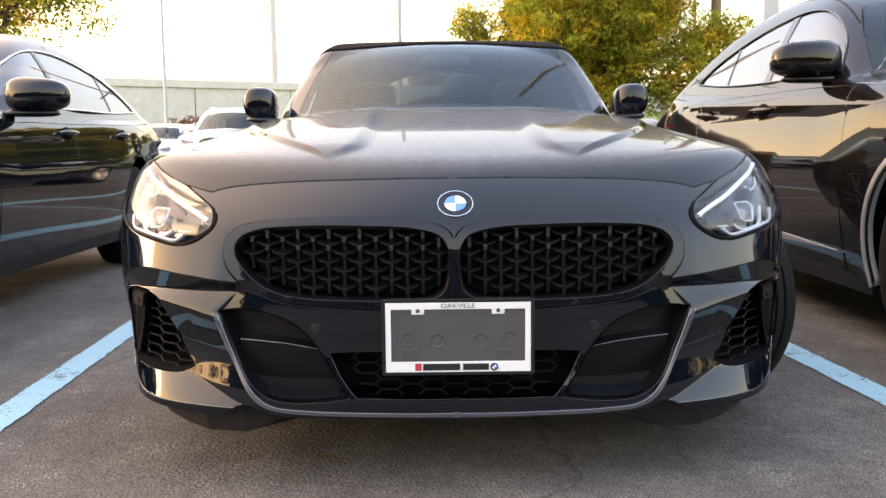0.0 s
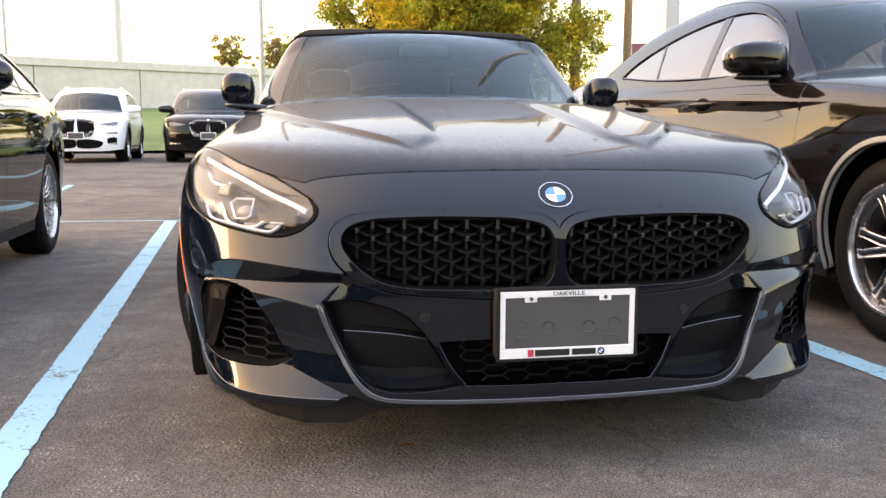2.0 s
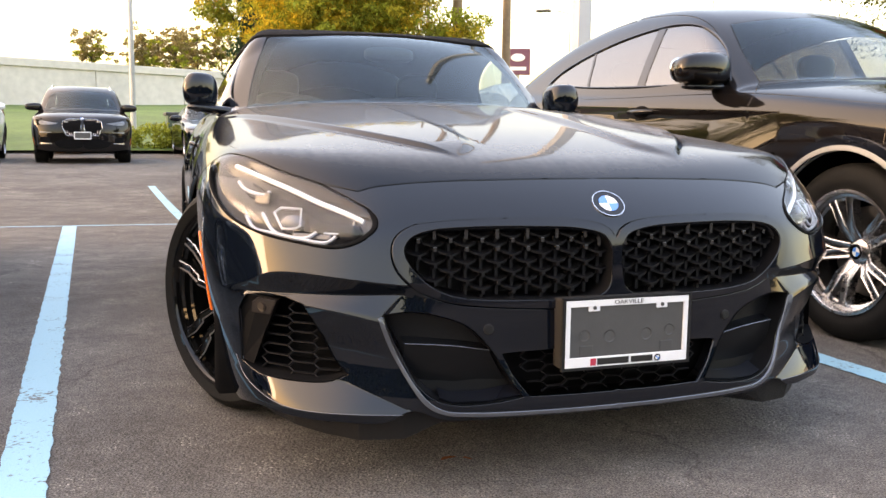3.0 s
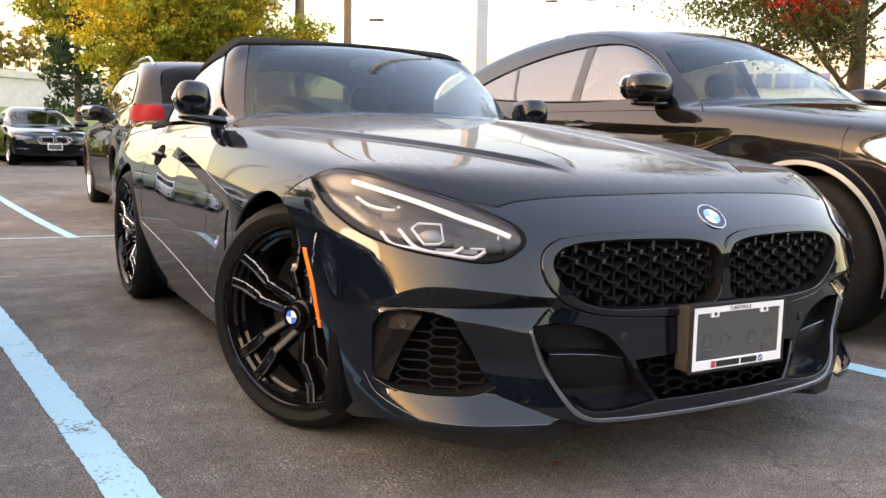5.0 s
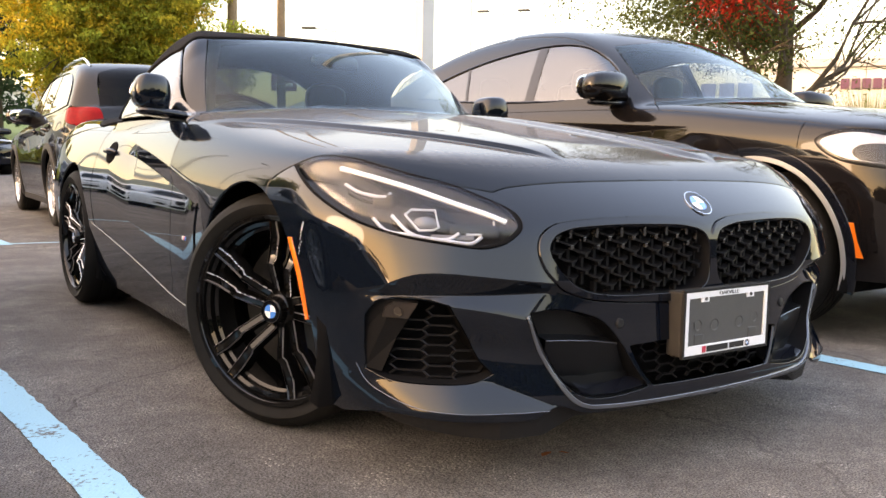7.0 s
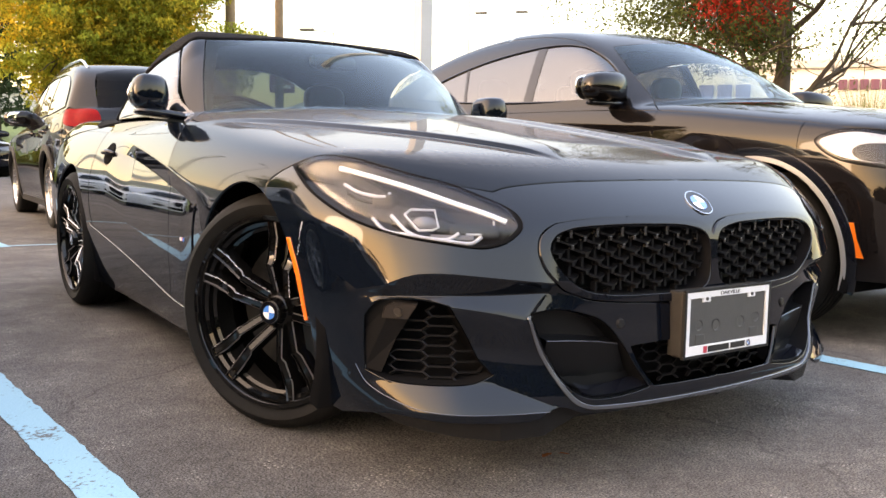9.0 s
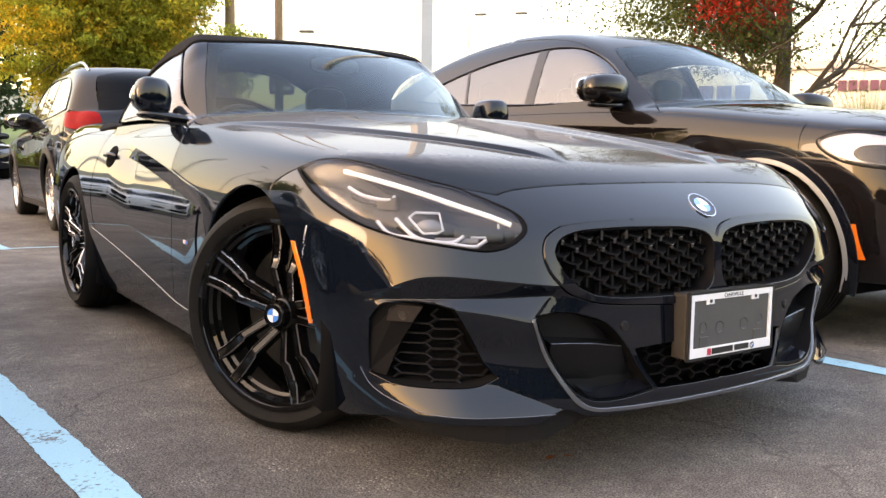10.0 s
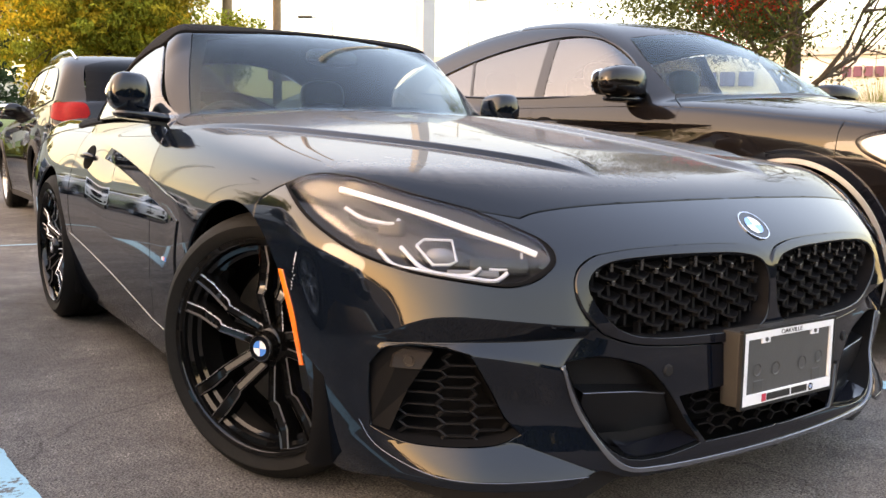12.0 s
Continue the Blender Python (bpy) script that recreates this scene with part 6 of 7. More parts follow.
    head = [A(-rx, ry), A(-0.3, ry - 0.06), A(-0.0004, ry - 0.08)]
    sc = S.panel("windscreen", WINDSHIELD, car, ring([low, up, head, middle_top(S, ry - 0.08, cowl, 10)], 0.025), view=(-0.2, -0.6, 0.75), side="join", gap=g)
    sc.visible_shadow = False
    S.panel("cowl", PLASTIC, car, ring([cowl_line[::-1], [corner, low[-1]], low[::-1], [low[0], cowl_line[-1]]], 0.02), view=(-0.2, -0.4, 0.9), side="join", gap=g)
    win = [S.s(y, z) for y, z in q["window"]]
    k = q["window_split"]
    window = ring([win[:k], win[k - 1 :] + [win[0]]], 0.025)
    cut_y, lean = q["pillars"][0][0], q["pillars"][0][1]
    belt, arch_ = q["window"][:k], q["window"][k:]
    zb, zt = float(np.interp(cut_y, *zip(*belt))), float(np.interp(cut_y + lean, *zip(*sorted(arch_))))
    foot, head_ = S.s(cut_y, zb), S.s(cut_y + lean, zt)
    fore = ring([[S.s(*p) for p in belt if p[0] < cut_y] + [foot], [foot, head_], [head_] + [S.s(*p) for p in arch_ if p[0] < cut_y + lean] + [win[0]]], 0.025)
    aft = ring([[foot] + [S.s(*p) for p in belt if p[0] > cut_y], [win[k - 1]] + [S.s(*p) for p in arch_ if p[0] > cut_y + lean] + [head_], [head_, foot]], 0.025)
    for pane in (S.panel("front_side_window", WINDOW, car, fore, side="both", gap=g, lift=-0.002), S.panel("rear_side_window", q.get("glass", PRIVACY), car, aft, side="both", gap=g, lift=-0.002)):
        pane.visible_shadow = False
    trim = q.get("trim_mat", GLOSS_BLACK)
    if detail:
        for yy, lean, wdt in q["pillars"]:
            zb, zt = [float(np.interp(yy, [p[0] for p in q["window"][:k]], [p[1] for p in q["window"][:k]])), float(np.interp(yy + lean, *zip(*sorted(q["window"][k:]))))]
            S.panel("window_pillar", GLOSS_BLACK, car, ring([[S.s(yy - wdt, zb), S.s(yy + lean - wdt, zt)], [S.s(yy + lean - wdt, zt), S.s(yy + lean + wdt, zt)], [S.s(yy + lean + wdt, zt), S.s(yy + wdt, zb)], [S.s(yy + wdt, zb), S.s(yy - wdt, zb)]], 0.03), side="both", gap=g, lift=0.002, depth=0.004)
        for s in (-1, 1):
            bm = bmesh.new()
            tube(bm, list(catmull([p + slope(field, np.array([p]))[0] * 0.003 for p in win[:k]], 0.05)), 0.006, 6)
            both("window_trim", *geo(bm), trim, car, sides=(s,))
            bm = bmesh.new()
            pts = [p + slope(field, np.array([p]))[0] * 0.003 for p in win[k - 1 :] + [win[0]]]
            tube(bm, list(catmull(pts, 0.05)), 0.006, 6)
            both("window_trim", *geo(bm), trim, car, sides=(s,))
    btop = [A(-0.0004, ty), A(-0.3, ty), A(-tx, ty + 0.03)]
    blow = [A(-bx, by), A(-0.3, by + 0.05), A(-0.0004, by + 0.06)]
    S.panel("rear_window", HATCH_GLASS, car, ring([btop, [btop[-1], blow[0]], blow, middle_top(S, by + 0.06, ty, 8)], 0.025), view=(-0.2, 0.6, 0.78), side="join", gap=g)
    shell = ring([middle_top(S, ry - 0.08, ty, 12), btop, [btop[-1], blow[0]], blow, middle_top(S, by + 0.06, q["deck_end"], 6) + [tail_line[0]], tail_line, [hips(he), hips((he + y2) / 2), hips(y2), hips((y1 + y2) / 2), hips(y1), hips((y0 + y1) / 2), hips(y0)], [hips(y0), corner, low[-1]], up, head], 0.025)
    S.panel("roof", paint, car, shell, [window], view=(-0.62, 0.06, 0.78), side="join", gap=g)
    # wheels, liners, cabin and underbody
    for s in (-1, 1):
        for yy in (0, wb):
            wx = float(wide(np.array([yy]))[0]) - q["tyre"] / 2 - 0.03
            wheel(car, s * wx, yy, r, q["tyre"], r - q["side"], q["rim"], q.get("rim_mat", ALLOY), s)
            n, v = 20, []
            for x, rr in ((wx + 0.115, ar + 0.004), (wx + 0.10, ar + 0.03), (0.5, ar + 0.03), (0.495, 0.05)):
                v += [(s * x, yy + rr * math.cos(a), r + rr * math.sin(a)) for a in np.linspace(-0.1 * math.pi, 1.1 * math.pi, n)]
            obj("wheel_liner", v, [(kk * n + i, kk * n + i + 1, (kk + 1) * n + i + 1, (kk + 1) * n + i) for kk in range(3) for i in range(n - 1)], DARK, car)
    bm = bmesh.new()
    zb = q["window"][0][1]
    box(bm, (-0.5, -0.6, 0.22), (0.5, y0 - 0.1, zb - 0.32))
    box(bm, (-0.78, y0, 0.22), (0.78, he - 0.25, 0.42))
    box(bm, (-0.5, wb - 0.3, 0.421), (0.5, wb + 0.7, zb - 0.25))
    part("underbody", bm, DARK, car)
    bm = bmesh.new()
    box(bm, (-0.74, y0 - 0.1, zb - 0.34), (0.74, y0 + 0.35, zb - 0.09), 0.04)
    part("dashboard", bm, LEATHER, car)
    if detail:
        for s in (-1, 1):
            for yy in (y1 - 0.15, y2 - 0.1):
                v, f = blob((s * 0.38, yy, zb - 0.28), (0.25, 0.13, 0.36), 3.2, 24, 14, lambda p: (p[0] * (1 - 0.2 * max(p[2], 0)), p[1] + 0.55 * p[2], p[2]))
                seat = obj("seat", v, f, LEATHER, car, "dark seat")
                v, f = blob((s * 0.38, yy + 0.10, zb + 0.16), (0.13, 0.055, 0.085), 3.0, 20, 10)
                obj("headrest", v, f, LEATHER, seat)
    # mirrors
    my, mz, mx = q["mirror"]
    for s in (-1, 1):
        v, f = blob((-mx + 0.02, my, mz), (0.162, 0.10, 0.082), 2.9, 32, 18, lambda p: (p[0], p[1] * (1 - 0.3 * max(-p[0], 0)) + 0.3 * p[0], p[2] * (1 + 0.12 * p[0]) + 0.04 * p[0]))
        mirror = both("door_mirror", v, f, paint, car, sides=(s,))[0]
        if detail:
            v, f = blob((-mx, my + 0.08, mz), (0.11, 0.006, 0.066), 3.0, 24, 12)
            both("mirror_glass", v, f, MIRROR, mirror, sides=(s,))
            v, f = blob((-mx + 0.06, my + 0.01, mz - 0.085), (0.14, 0.05, 0.018), 3.0, 24, 10)
            both("mirror_foot", v, f, GLOSS_BLACK, mirror, sides=(s,))
    # lamps, grille, plate
    def lifted(nm, mat, pts, view, lift=0.004, side="both", label=""):
        return S.panel(nm, mat, car, loop(pts, 0.015), view=view, side=side, gap=g, lift=lift, depth=0.02, label=label)

    lz = q["lamp_z"]
    F = S.f
    if detail:
        lamp = lifted("headlight", LAMP_COVER, [F(-0.52, lz), F(-0.62, lz + 0.055), F(-0.76, lz + 0.075), S.s(-0.40, lz + 0.112), S.s(-0.285, lz + 0.072), S.s(-0.40, lz - 0.01), F(-0.78, lz - 0.055), F(-0.62, lz - 0.06)], (-0.62, -0.75, 0.2), 0.008, label="clear headlight with white light rings")
        lifted("lamp_seal", SEAL, [F(-0.505, lz), F(-0.62, lz + 0.063), F(-0.76, lz + 0.084), S.s(-0.395, lz + 0.121), S.s(-0.272, lz + 0.074), S.s(-0.395, lz - 0.018), F(-0.78, lz - 0.064), F(-0.62, lz - 0.069)], (-0.62, -0.75, 0.2), 0.001)
        lifted("lamp_bowl", LAMP_PALE, [F(-0.54, lz), F(-0.62, lz + 0.045), F(-0.76, lz + 0.065), S.s(-0.405, lz + 0.104), S.s(-0.30, lz + 0.068), S.s(-0.405, lz - 0.002), F(-0.78, lz - 0.045), F(-0.62, lz - 0.05)], (-0.62, -0.75, 0.2), 0.002)
        lifted("lamp_insert", LAMP_DARK, [F(-0.69, lz + 0.030), F(-0.775, lz + 0.045), S.s(-0.455, lz + 0.050), S.s(-0.435, lz + 0.022), S.s(-0.47, lz - 0.012), F(-0.70, lz - 0.030)], (-0.62, -0.75, 0.2), 0.0035)
        lifted("light_ring", LAMP_WHITE, [F(-0.60, lz - 0.03), F(-0.60, lz + 0.03), F(-0.66, lz + 0.035), F(-0.68, lz), F(-0.66, lz - 0.035)], (-0.5, -0.85, 0.1), 0.004)
    elif lamps:
        lifted("headlight", LAMP_FACE, [F(-0.46, lz), F(-0.62, lz + 0.03), F(-0.78, lz + 0.055), F(-0.81, lz + 0.03), F(-0.78, lz - 0.02), F(-0.62, lz - 0.03)], (-0.5, -0.85, 0.1), label="pale headlight")
        for zz, mat in ((0.40, ALLOY), (0.62, LAMP_FACE)):
            lifted("bumper_strip", mat, [F(-0.55, zz), F(-0.66, zz + 0.012), F(-0.79, zz + 0.016), F(-0.79, zz - 0.012), F(-0.66, zz - 0.014)], (-0.5, -0.85, 0.1), 0.008)
    if lamps:
        gz, gh = q["grille"]
        lifted("kidney_grille", DARK, [F(-0.03, gz + gh), F(-0.25, gz + gh), F(-0.36, gz + gh * 0.7), F(-0.37, gz), F(-0.30, gz - gh), F(-0.06, gz - gh), F(-0.03, gz)], (-0.2, -0.97, 0.1), 0.006, label="dark grille opening with bright bars")
        bm = bmesh.new()
        for s in (-1, 1):
            rim_pts = [F(x, z) + (0, -0.012, 0) for x, z in ((-0.03, gz + gh), (-0.25, gz + gh), (-0.36, gz + gh * 0.7), (-0.37, gz), (-0.30, gz - gh), (-0.06, gz - gh), (-0.03, gz), (-0.03, gz + gh))]
            tube(bm, [Vector((p[0] * -s, p[1], p[2])) for p in rim_pts], 0.012 if detail else 0.009, 6)
            for x in np.linspace(-0.08, -0.32, 7):
                t = gh * (0.9 if x > -0.28 else 0.72)
                tube(bm, [Vector((x * -s, F(x, gz + t)[1] - 0.012, gz + t)), Vector((x * -s, F(x, gz - t)[1] - 0.012, gz - t))], 0.008 if detail else 0.005, 5)
        part("grille_bars", bm, q.get("bar_mat", CHROME) if detail else ALLOY, car, "bright grille surround and bars", smooth=True)
        lifted("lower_intake", DARK, [F(-0.0004 - 0.02, 0.47), F(-0.4, 0.47), F(-0.52, 0.42), F(-0.46, 0.33), F(-0.02, 0.33)], (-0.2, -0.97, 0.1))
        lifted("corner_intake", DARK, [F(-0.60, 0.50), F(-0.78, 0.52), F(-0.76, 0.40), F(-0.62, 0.40)], (-0.5, -0.85, 0.1))
        bm = bmesh.new()
        c = F(0.0, 0.56 if gz > 0.66 else 0.45)
        box(bm, (-0.16, c[1] - 0.03, c[2] - 0.075), (0.16, c[1] + 0.01, c[2] + 0.075), 0.004)
        pl = part("plate_holder", bm, PLATE_WHITE, car, "plate holder with pale frame")
        bm = bmesh.new()
        box(bm, (-0.145, c[1] - 0.034, c[2] - 0.055), (0.145, c[1] - 0.028, c[2] + 0.06))
        part("plate_backing", bm, PLATE_GREY, pl)
        e = np.array(F(0.0, hz - 0.035))
        nrm = slope(field, np.array([e]))[0]
        roundel(car, Matrix.Translation(Vector(e) + 0.004 * Vector(nrm)) @ Matrix.Rotation(-math.atan2(nrm[2], -nrm[1]), 4, "X"), 0.041)
    if "strip" in q:
        ya, yb, zs = q["strip"]
        S.panel("sill_strip", ARCH_LIP, car, ring([[S.s(ya, zs), S.s((ya + yb) / 2, zs - 0.012), S.s(yb, zs - 0.03)], [S.s(yb, zs - 0.03), S.s(yb, zs + 0.045)], [S.s(yb, zs + 0.045), S.s((ya + yb) / 2, zs + 0.03), S.s(ya, zs)]], 0.012), side="both", gap=0.02, lift=0.006, depth=0.012, label="satin metal strip along the sill")
    if "reflector" in q:
        yr, zr = q["reflector"]
        S.panel("side_reflector", ORANGE, car, ring([[S.s(yr, zr + 0.075), S.s(yr - 0.02, zr), S.s(yr - 0.05, zr - 0.075)], [S.s(yr - 0.05, zr - 0.075), S.s(yr - 0.085, zr - 0.075)], [S.s(yr - 0.085, zr - 0.075), S.s(yr - 0.06, zr), S.s(yr - 0.045, zr + 0.075)], [S.s(yr - 0.045, zr + 0.075), S.s(yr, zr + 0.075)]], 0.01), view=(-0.9, -0.4, 0), side="both", gap=0.02, lift=0.003, depth=0.005, label="orange side reflector")
    if q.get("tail_lamp"):
        yt, zt = q["tail_lamp"]
        lifted("tail_lamp", RED_LENS, [S.s(yt - 0.17, zt + 0.06), S.s(yt - 0.05, zt + 0.085), S.b(-0.74, zt + 0.085), S.b(-0.62, zt + 0.07), S.b(-0.60, zt - 0.02), S.b(-0.70, zt - 0.08), S.s(yt - 0.05, zt - 0.06), S.s(yt - 0.14, zt - 0.0)], (-0.7, 0.68, 0.2), 0.010, label="red tail lamp")
    if q.get("rails"):
        bm = bmesh.new()
        pts = [S.t(-0.60, y) + (0, 0, 0.035 if 0 < i < 6 else -0.005) for i, y in enumerate(np.linspace(q["rails"][0], q["rails"][1], 7))]
        tube(bm, list(catmull(pts, 0.06)), 0.014, 8)
        both("roof_rail", *geo(bm), CHROME, car)
    return car, S


FIVE = {"n": 5, "double": True, "spread_in": 0.2, "spread_out": 0.2, "w_in": 0.022, "w_out": 0.018}
COUPE_SUV = dict(
    hood=([-1.0, -0.75, -0.5, 0, 0.5, 0.9, 1.5, 2.5, 3.2, 3.6, 3.95], [0.72, 0.90, 0.99, 1.06, 1.11, 1.13, 1.14, 1.16, 1.20, 1.22, 1.15]),
    roof=([0.15, 0.48, 0.85, 1.25, 1.65, 2.1, 2.8, 3.4, 3.75, 4.1], [0.94, 1.11, 1.32, 1.515, 1.60, 1.62, 1.555, 1.37, 1.20, 1.0]),
    wide=([-0.9, -0.5, 0, 0.9, 2, 2.86, 3.3, 3.9], [0.86, 0.93, 0.955, 0.94, 0.94, 0.96, 0.94, 0.84]),
    nose=([0.15, 0.3, 0.5, 0.7, 0.85, 1.0, 1.2], [-0.80, -0.85, -0.86, -0.85, -0.80, -0.68, -0.4]),
    tail=([0.2, 0.5, 0.8, 1.1, 1.3], [3.75, 3.86, 3.90, 3.88, 3.8]),
    tuck=([0.2, 0.35, 0.6, 0.8, 0.95, 1.05, 1.3], [0.06, 0.03, 0.0, 0.0, 0.015, 0.04, 0.15]),
    cab=([0.9, 1.1, 1.3, 1.5, 1.65], [0.92, 0.86, 0.76, 0.64, 0.52]),
    wheelbase=2.864, wheel=0.365, tyre=0.25, side=0.11, belt=1.1, mid=2.2, doors=(0.64, 1.72, 2.62, 3.0), hood_edge=(-0.8, 0.93), cowl=0.52, tail_top=1.14, hip_end=3.45,
    screen=(0.74, 0.80, 0.57, 1.27), back=(0.62, 3.62, 0.52, 3.0), deck_end=3.78, handle=0.97, swage=(0.992, 0.026), hip_drop=0.085,
    window=[(0.90, 1.105), (1.7, 1.118), (2.4, 1.15), (2.98, 1.20), (2.85, 1.28), (2.45, 1.395), (2.0, 1.462), (1.6, 1.472), (1.34, 1.42), (1.09, 1.28)], window_split=4, rim=FIVE, mirror=(0.95, 1.165, 0.99),
    pillars=((1.70, 0.08, 0.042), (2.36, 0.13, 0.014)), lamp_z=0.80, lip_mat=ARCH_LIP, strip=(0.62, 2.3, 0.345), grille=(0.74, 0.115), reflector=(-0.42, 0.455), cladding=0.05, clad_mat=GLOSS_BLACK, bar_mat=GLOSS_BLACK)
SEDAN = dict(
    hood=([-1.0, -0.75, -0.5, 0, 0.5, 0.9, 1.5, 2.5, 3.2, 3.7, 4.1], [0.60, 0.74, 0.82, 0.90, 0.96, 0.99, 1.0, 1.02, 1.04, 1.06, 1.02]),
    roof=([0.4, 0.72, 1.1, 1.55, 2.0, 2.5, 3.0, 3.5, 3.8, 4.1], [0.84, 0.98, 1.17, 1.37, 1.455, 1.46, 1.40, 1.19, 1.04, 0.9]),
    wide=([-0.9, -0.5, 0, 0.9, 2, 2.97, 3.4, 4.1], [0.82, 0.89, 0.925, 0.915, 0.92, 0.935, 0.91, 0.82]),
    nose=([0.15, 0.3, 0.5, 0.65, 0.75, 0.9, 1.1], [-0.82, -0.87, -0.88, -0.86, -0.80, -0.62, -0.4]),
    tail=([0.2, 0.5, 0.8, 1.0, 1.2], [3.95, 4.05, 4.09, 4.06, 3.95]),
    tuck=([0.2, 0.35, 0.55, 0.7, 0.82, 0.92, 1.15], [0.06, 0.03, 0.005, 0.0, 0.015, 0.04, 0.15]),
    cab=([0.8, 0.98, 1.15, 1.32, 1.5], [0.90, 0.83, 0.74, 0.63, 0.50]),
    wheelbase=2.975, wheel=0.335, tyre=0.245, side=0.095, belt=0.97, mid=2.2, doors=(0.72, 1.80, 2.75, 3.0), hood_edge=(-0.8, 0.78), cowl=0.72, tail_top=1.0, hip_end=3.7,
    screen=(0.70, 1.0, 0.55, 1.56), back=(0.6, 3.62, 0.52, 3.1),
    window=[(1.0, 0.985), (1.9, 1.0), (2.8, 1.015), (3.32, 1.04), (3.2, 1.13), (2.9, 1.25), (2.4, 1.33), (1.95, 1.33), (1.6, 1.27), (1.25, 1.12)], window_split=4, rim=FIVE, deck_end=3.95, handle=0.86, swage=(0.88, 0.012), mirror=(1.05, 1.03, 1.0), pillars=((1.86, 0.06, 0.03), (2.75, 0.10, 0.015)), lamp_z=0.66, grille=(0.60, 0.09), trim_mat=CHROME)
TALL_SUV = dict(COUPE_SUV, grille=(0.725, 0.165),
    cab=([0.9, 1.1, 1.3, 1.5, 1.65, 1.75], [0.92, 0.875, 0.81, 0.74, 0.67, 0.60]),
    roof=([0.15, 0.48, 0.85, 1.25, 1.65, 2.1, 2.8, 3.4, 3.68, 3.82, 4.0], [0.94, 1.12, 1.35, 1.56, 1.65, 1.68, 1.67, 1.60, 1.43, 1.24, 0.95]),
    window=[(0.88, 1.115), (1.9, 1.13), (2.7, 1.15), (3.45, 1.19), (3.35, 1.38), (3.1, 1.50), (2.5, 1.54), (1.9, 1.53), (1.48, 1.45), (1.14, 1.28)], screen=(0.74, 0.80, 0.60, 1.27), back=(0.62, 3.76, 0.56, 3.45), hip_end=3.5, deck_end=3.85, tail_lamp=(3.72, 1.075), rails=(1.5, 3.3), cladding=0.05, clad_mat=PLASTIC, lip_mat=PLASTIC, bar_mat=CHROME)
del TALL_SUV["strip"]


def facing(x, y, turn):
    """A car's pose with its front axle at (x, y); turn 0: the nose looks to -y."""
    return pose(x, y, ground_z(x, y), 0, 0, turn)


make_car("coupe_suv", "black coupe-roofed suv parked in the next stall", facing(2.575, 0.24, 0.6), COUPE_SUV, PAINT_SUV)
make_car("sedan", "black four-door sedan with silver wheels in the next stall", facing(-2.93, 0.53, 3.4) @ Matrix.Diagonal((1, 1, 1.045, 1)), SEDAN, PAINT)
make_car("parked_suv", "dark grey suv seen from behind with red tail lamps", facing(0.87, 9.5, 177.2) @ Matrix.Diagonal((0.93, 0.97, 0.955, 1)), TALL_SUV, PAINT_SUV, lamps=False)
make_car("far_white_suv", "white suv facing across the yard", facing(-4.95, 17.3, 3.4), TALL_SUV, WHITE_PAINT, 0)
make_car("far_black_suv", "black suv with a chrome kidney grille facing the yard", facing(-2.3, 17.3, 3.4), TALL_SUV, PAINT_SUV, 0)
make_car("far_black_sedan", "black sedan facing the yard", facing(0.75, 20.8, 3.4), SEDAN, PAINT, 0)
make_car("far_white_sedan", "small white sedan at the back of the yard", facing(-8.4, 22.5, 3.4), SEDAN, WHITE_PAINT, 0)
make_car("silver_sedan", "silver grey sedan parked with its tail to the yard", facing(3.75, 10.6, 183.4), SEDAN, SILVER_PAINT, 0, lamps=False)


# ---- distance ----
def retaining_wall():
    bm = bmesh.new()
    n = 16
    for i in range(n):
        box(bm, (-40 + 80 / n * i + 0.02, -0.25, -1.5), (-40 + 80 / n * (i + 1) - 0.02, 0.25, 4.05), 0.02)
    box(bm, (-40, -0.35, 4.051), (40, 0.35, 4.45), 0.03)
    w = part("retaining_wall", bm, CONCRETE)
    w.matrix_basis = pose(-8, 44.5, 0.0, 0, 0, 27)
    tagged(w, "long grey concrete retaining wall", "wall", kind="structure")


def verge():
    xs, ys = np.arange(-60, 61, 3.0), np.arange(23.5, 80, 2.0)
    rng = np.random.default_rng(4)
    v = [(x, y, ground_z(x, y) + 0.06 + (0.05 * (y - 23.5)) * (y > 24) + rng.uniform(0, 0.06)) for y in ys for x in xs]
    n = len(xs)
    g = obj("verge", v, [(j * n + i, j * n + i + 1, (j + 1) * n + i + 1, (j + 1) * n + i) for j in range(len(ys) - 1) for i in range(n - 1)], GRASS)
    tagged(g, "mown grass bank below the wall", "grass", kind="structure")


def leaf_cloud(centres, sizes, count, leaf_size, rng, droop=0.0):
    """Many small leaves scattered in clumps."""
    c = np.repeat(np.array(centres, float), count, 0)
    s = np.repeat(np.array(sizes, float), count)
    n = len(c)
    d = rng.normal(size=(n, 3))
    d /= np.linalg.norm(d, axis=1, keepdims=True)
    p = c + d * (s * rng.uniform(0.2, 1, n) ** 0.5)[:, None] * (1, 1, 0.6)
    u = rng.normal(size=(n, 3)) + (0, 0, -droop)
    u /= np.linalg.norm(u, axis=1, keepdims=True)
    w = np.cross(u, rng.normal(size=(n, 3)))
    w /= np.linalg.norm(w, axis=1, keepdims=True)
    k = leaf_size * rng.uniform(0.6, 1.3, n)[:, None]
    v = np.stack([p - u * k, p + w * k * 0.4, p + u * k, p - w * k * 0.4], 1).reshape(-1, 3)
    return v, np.arange(4 * n).reshape(-1, 4)


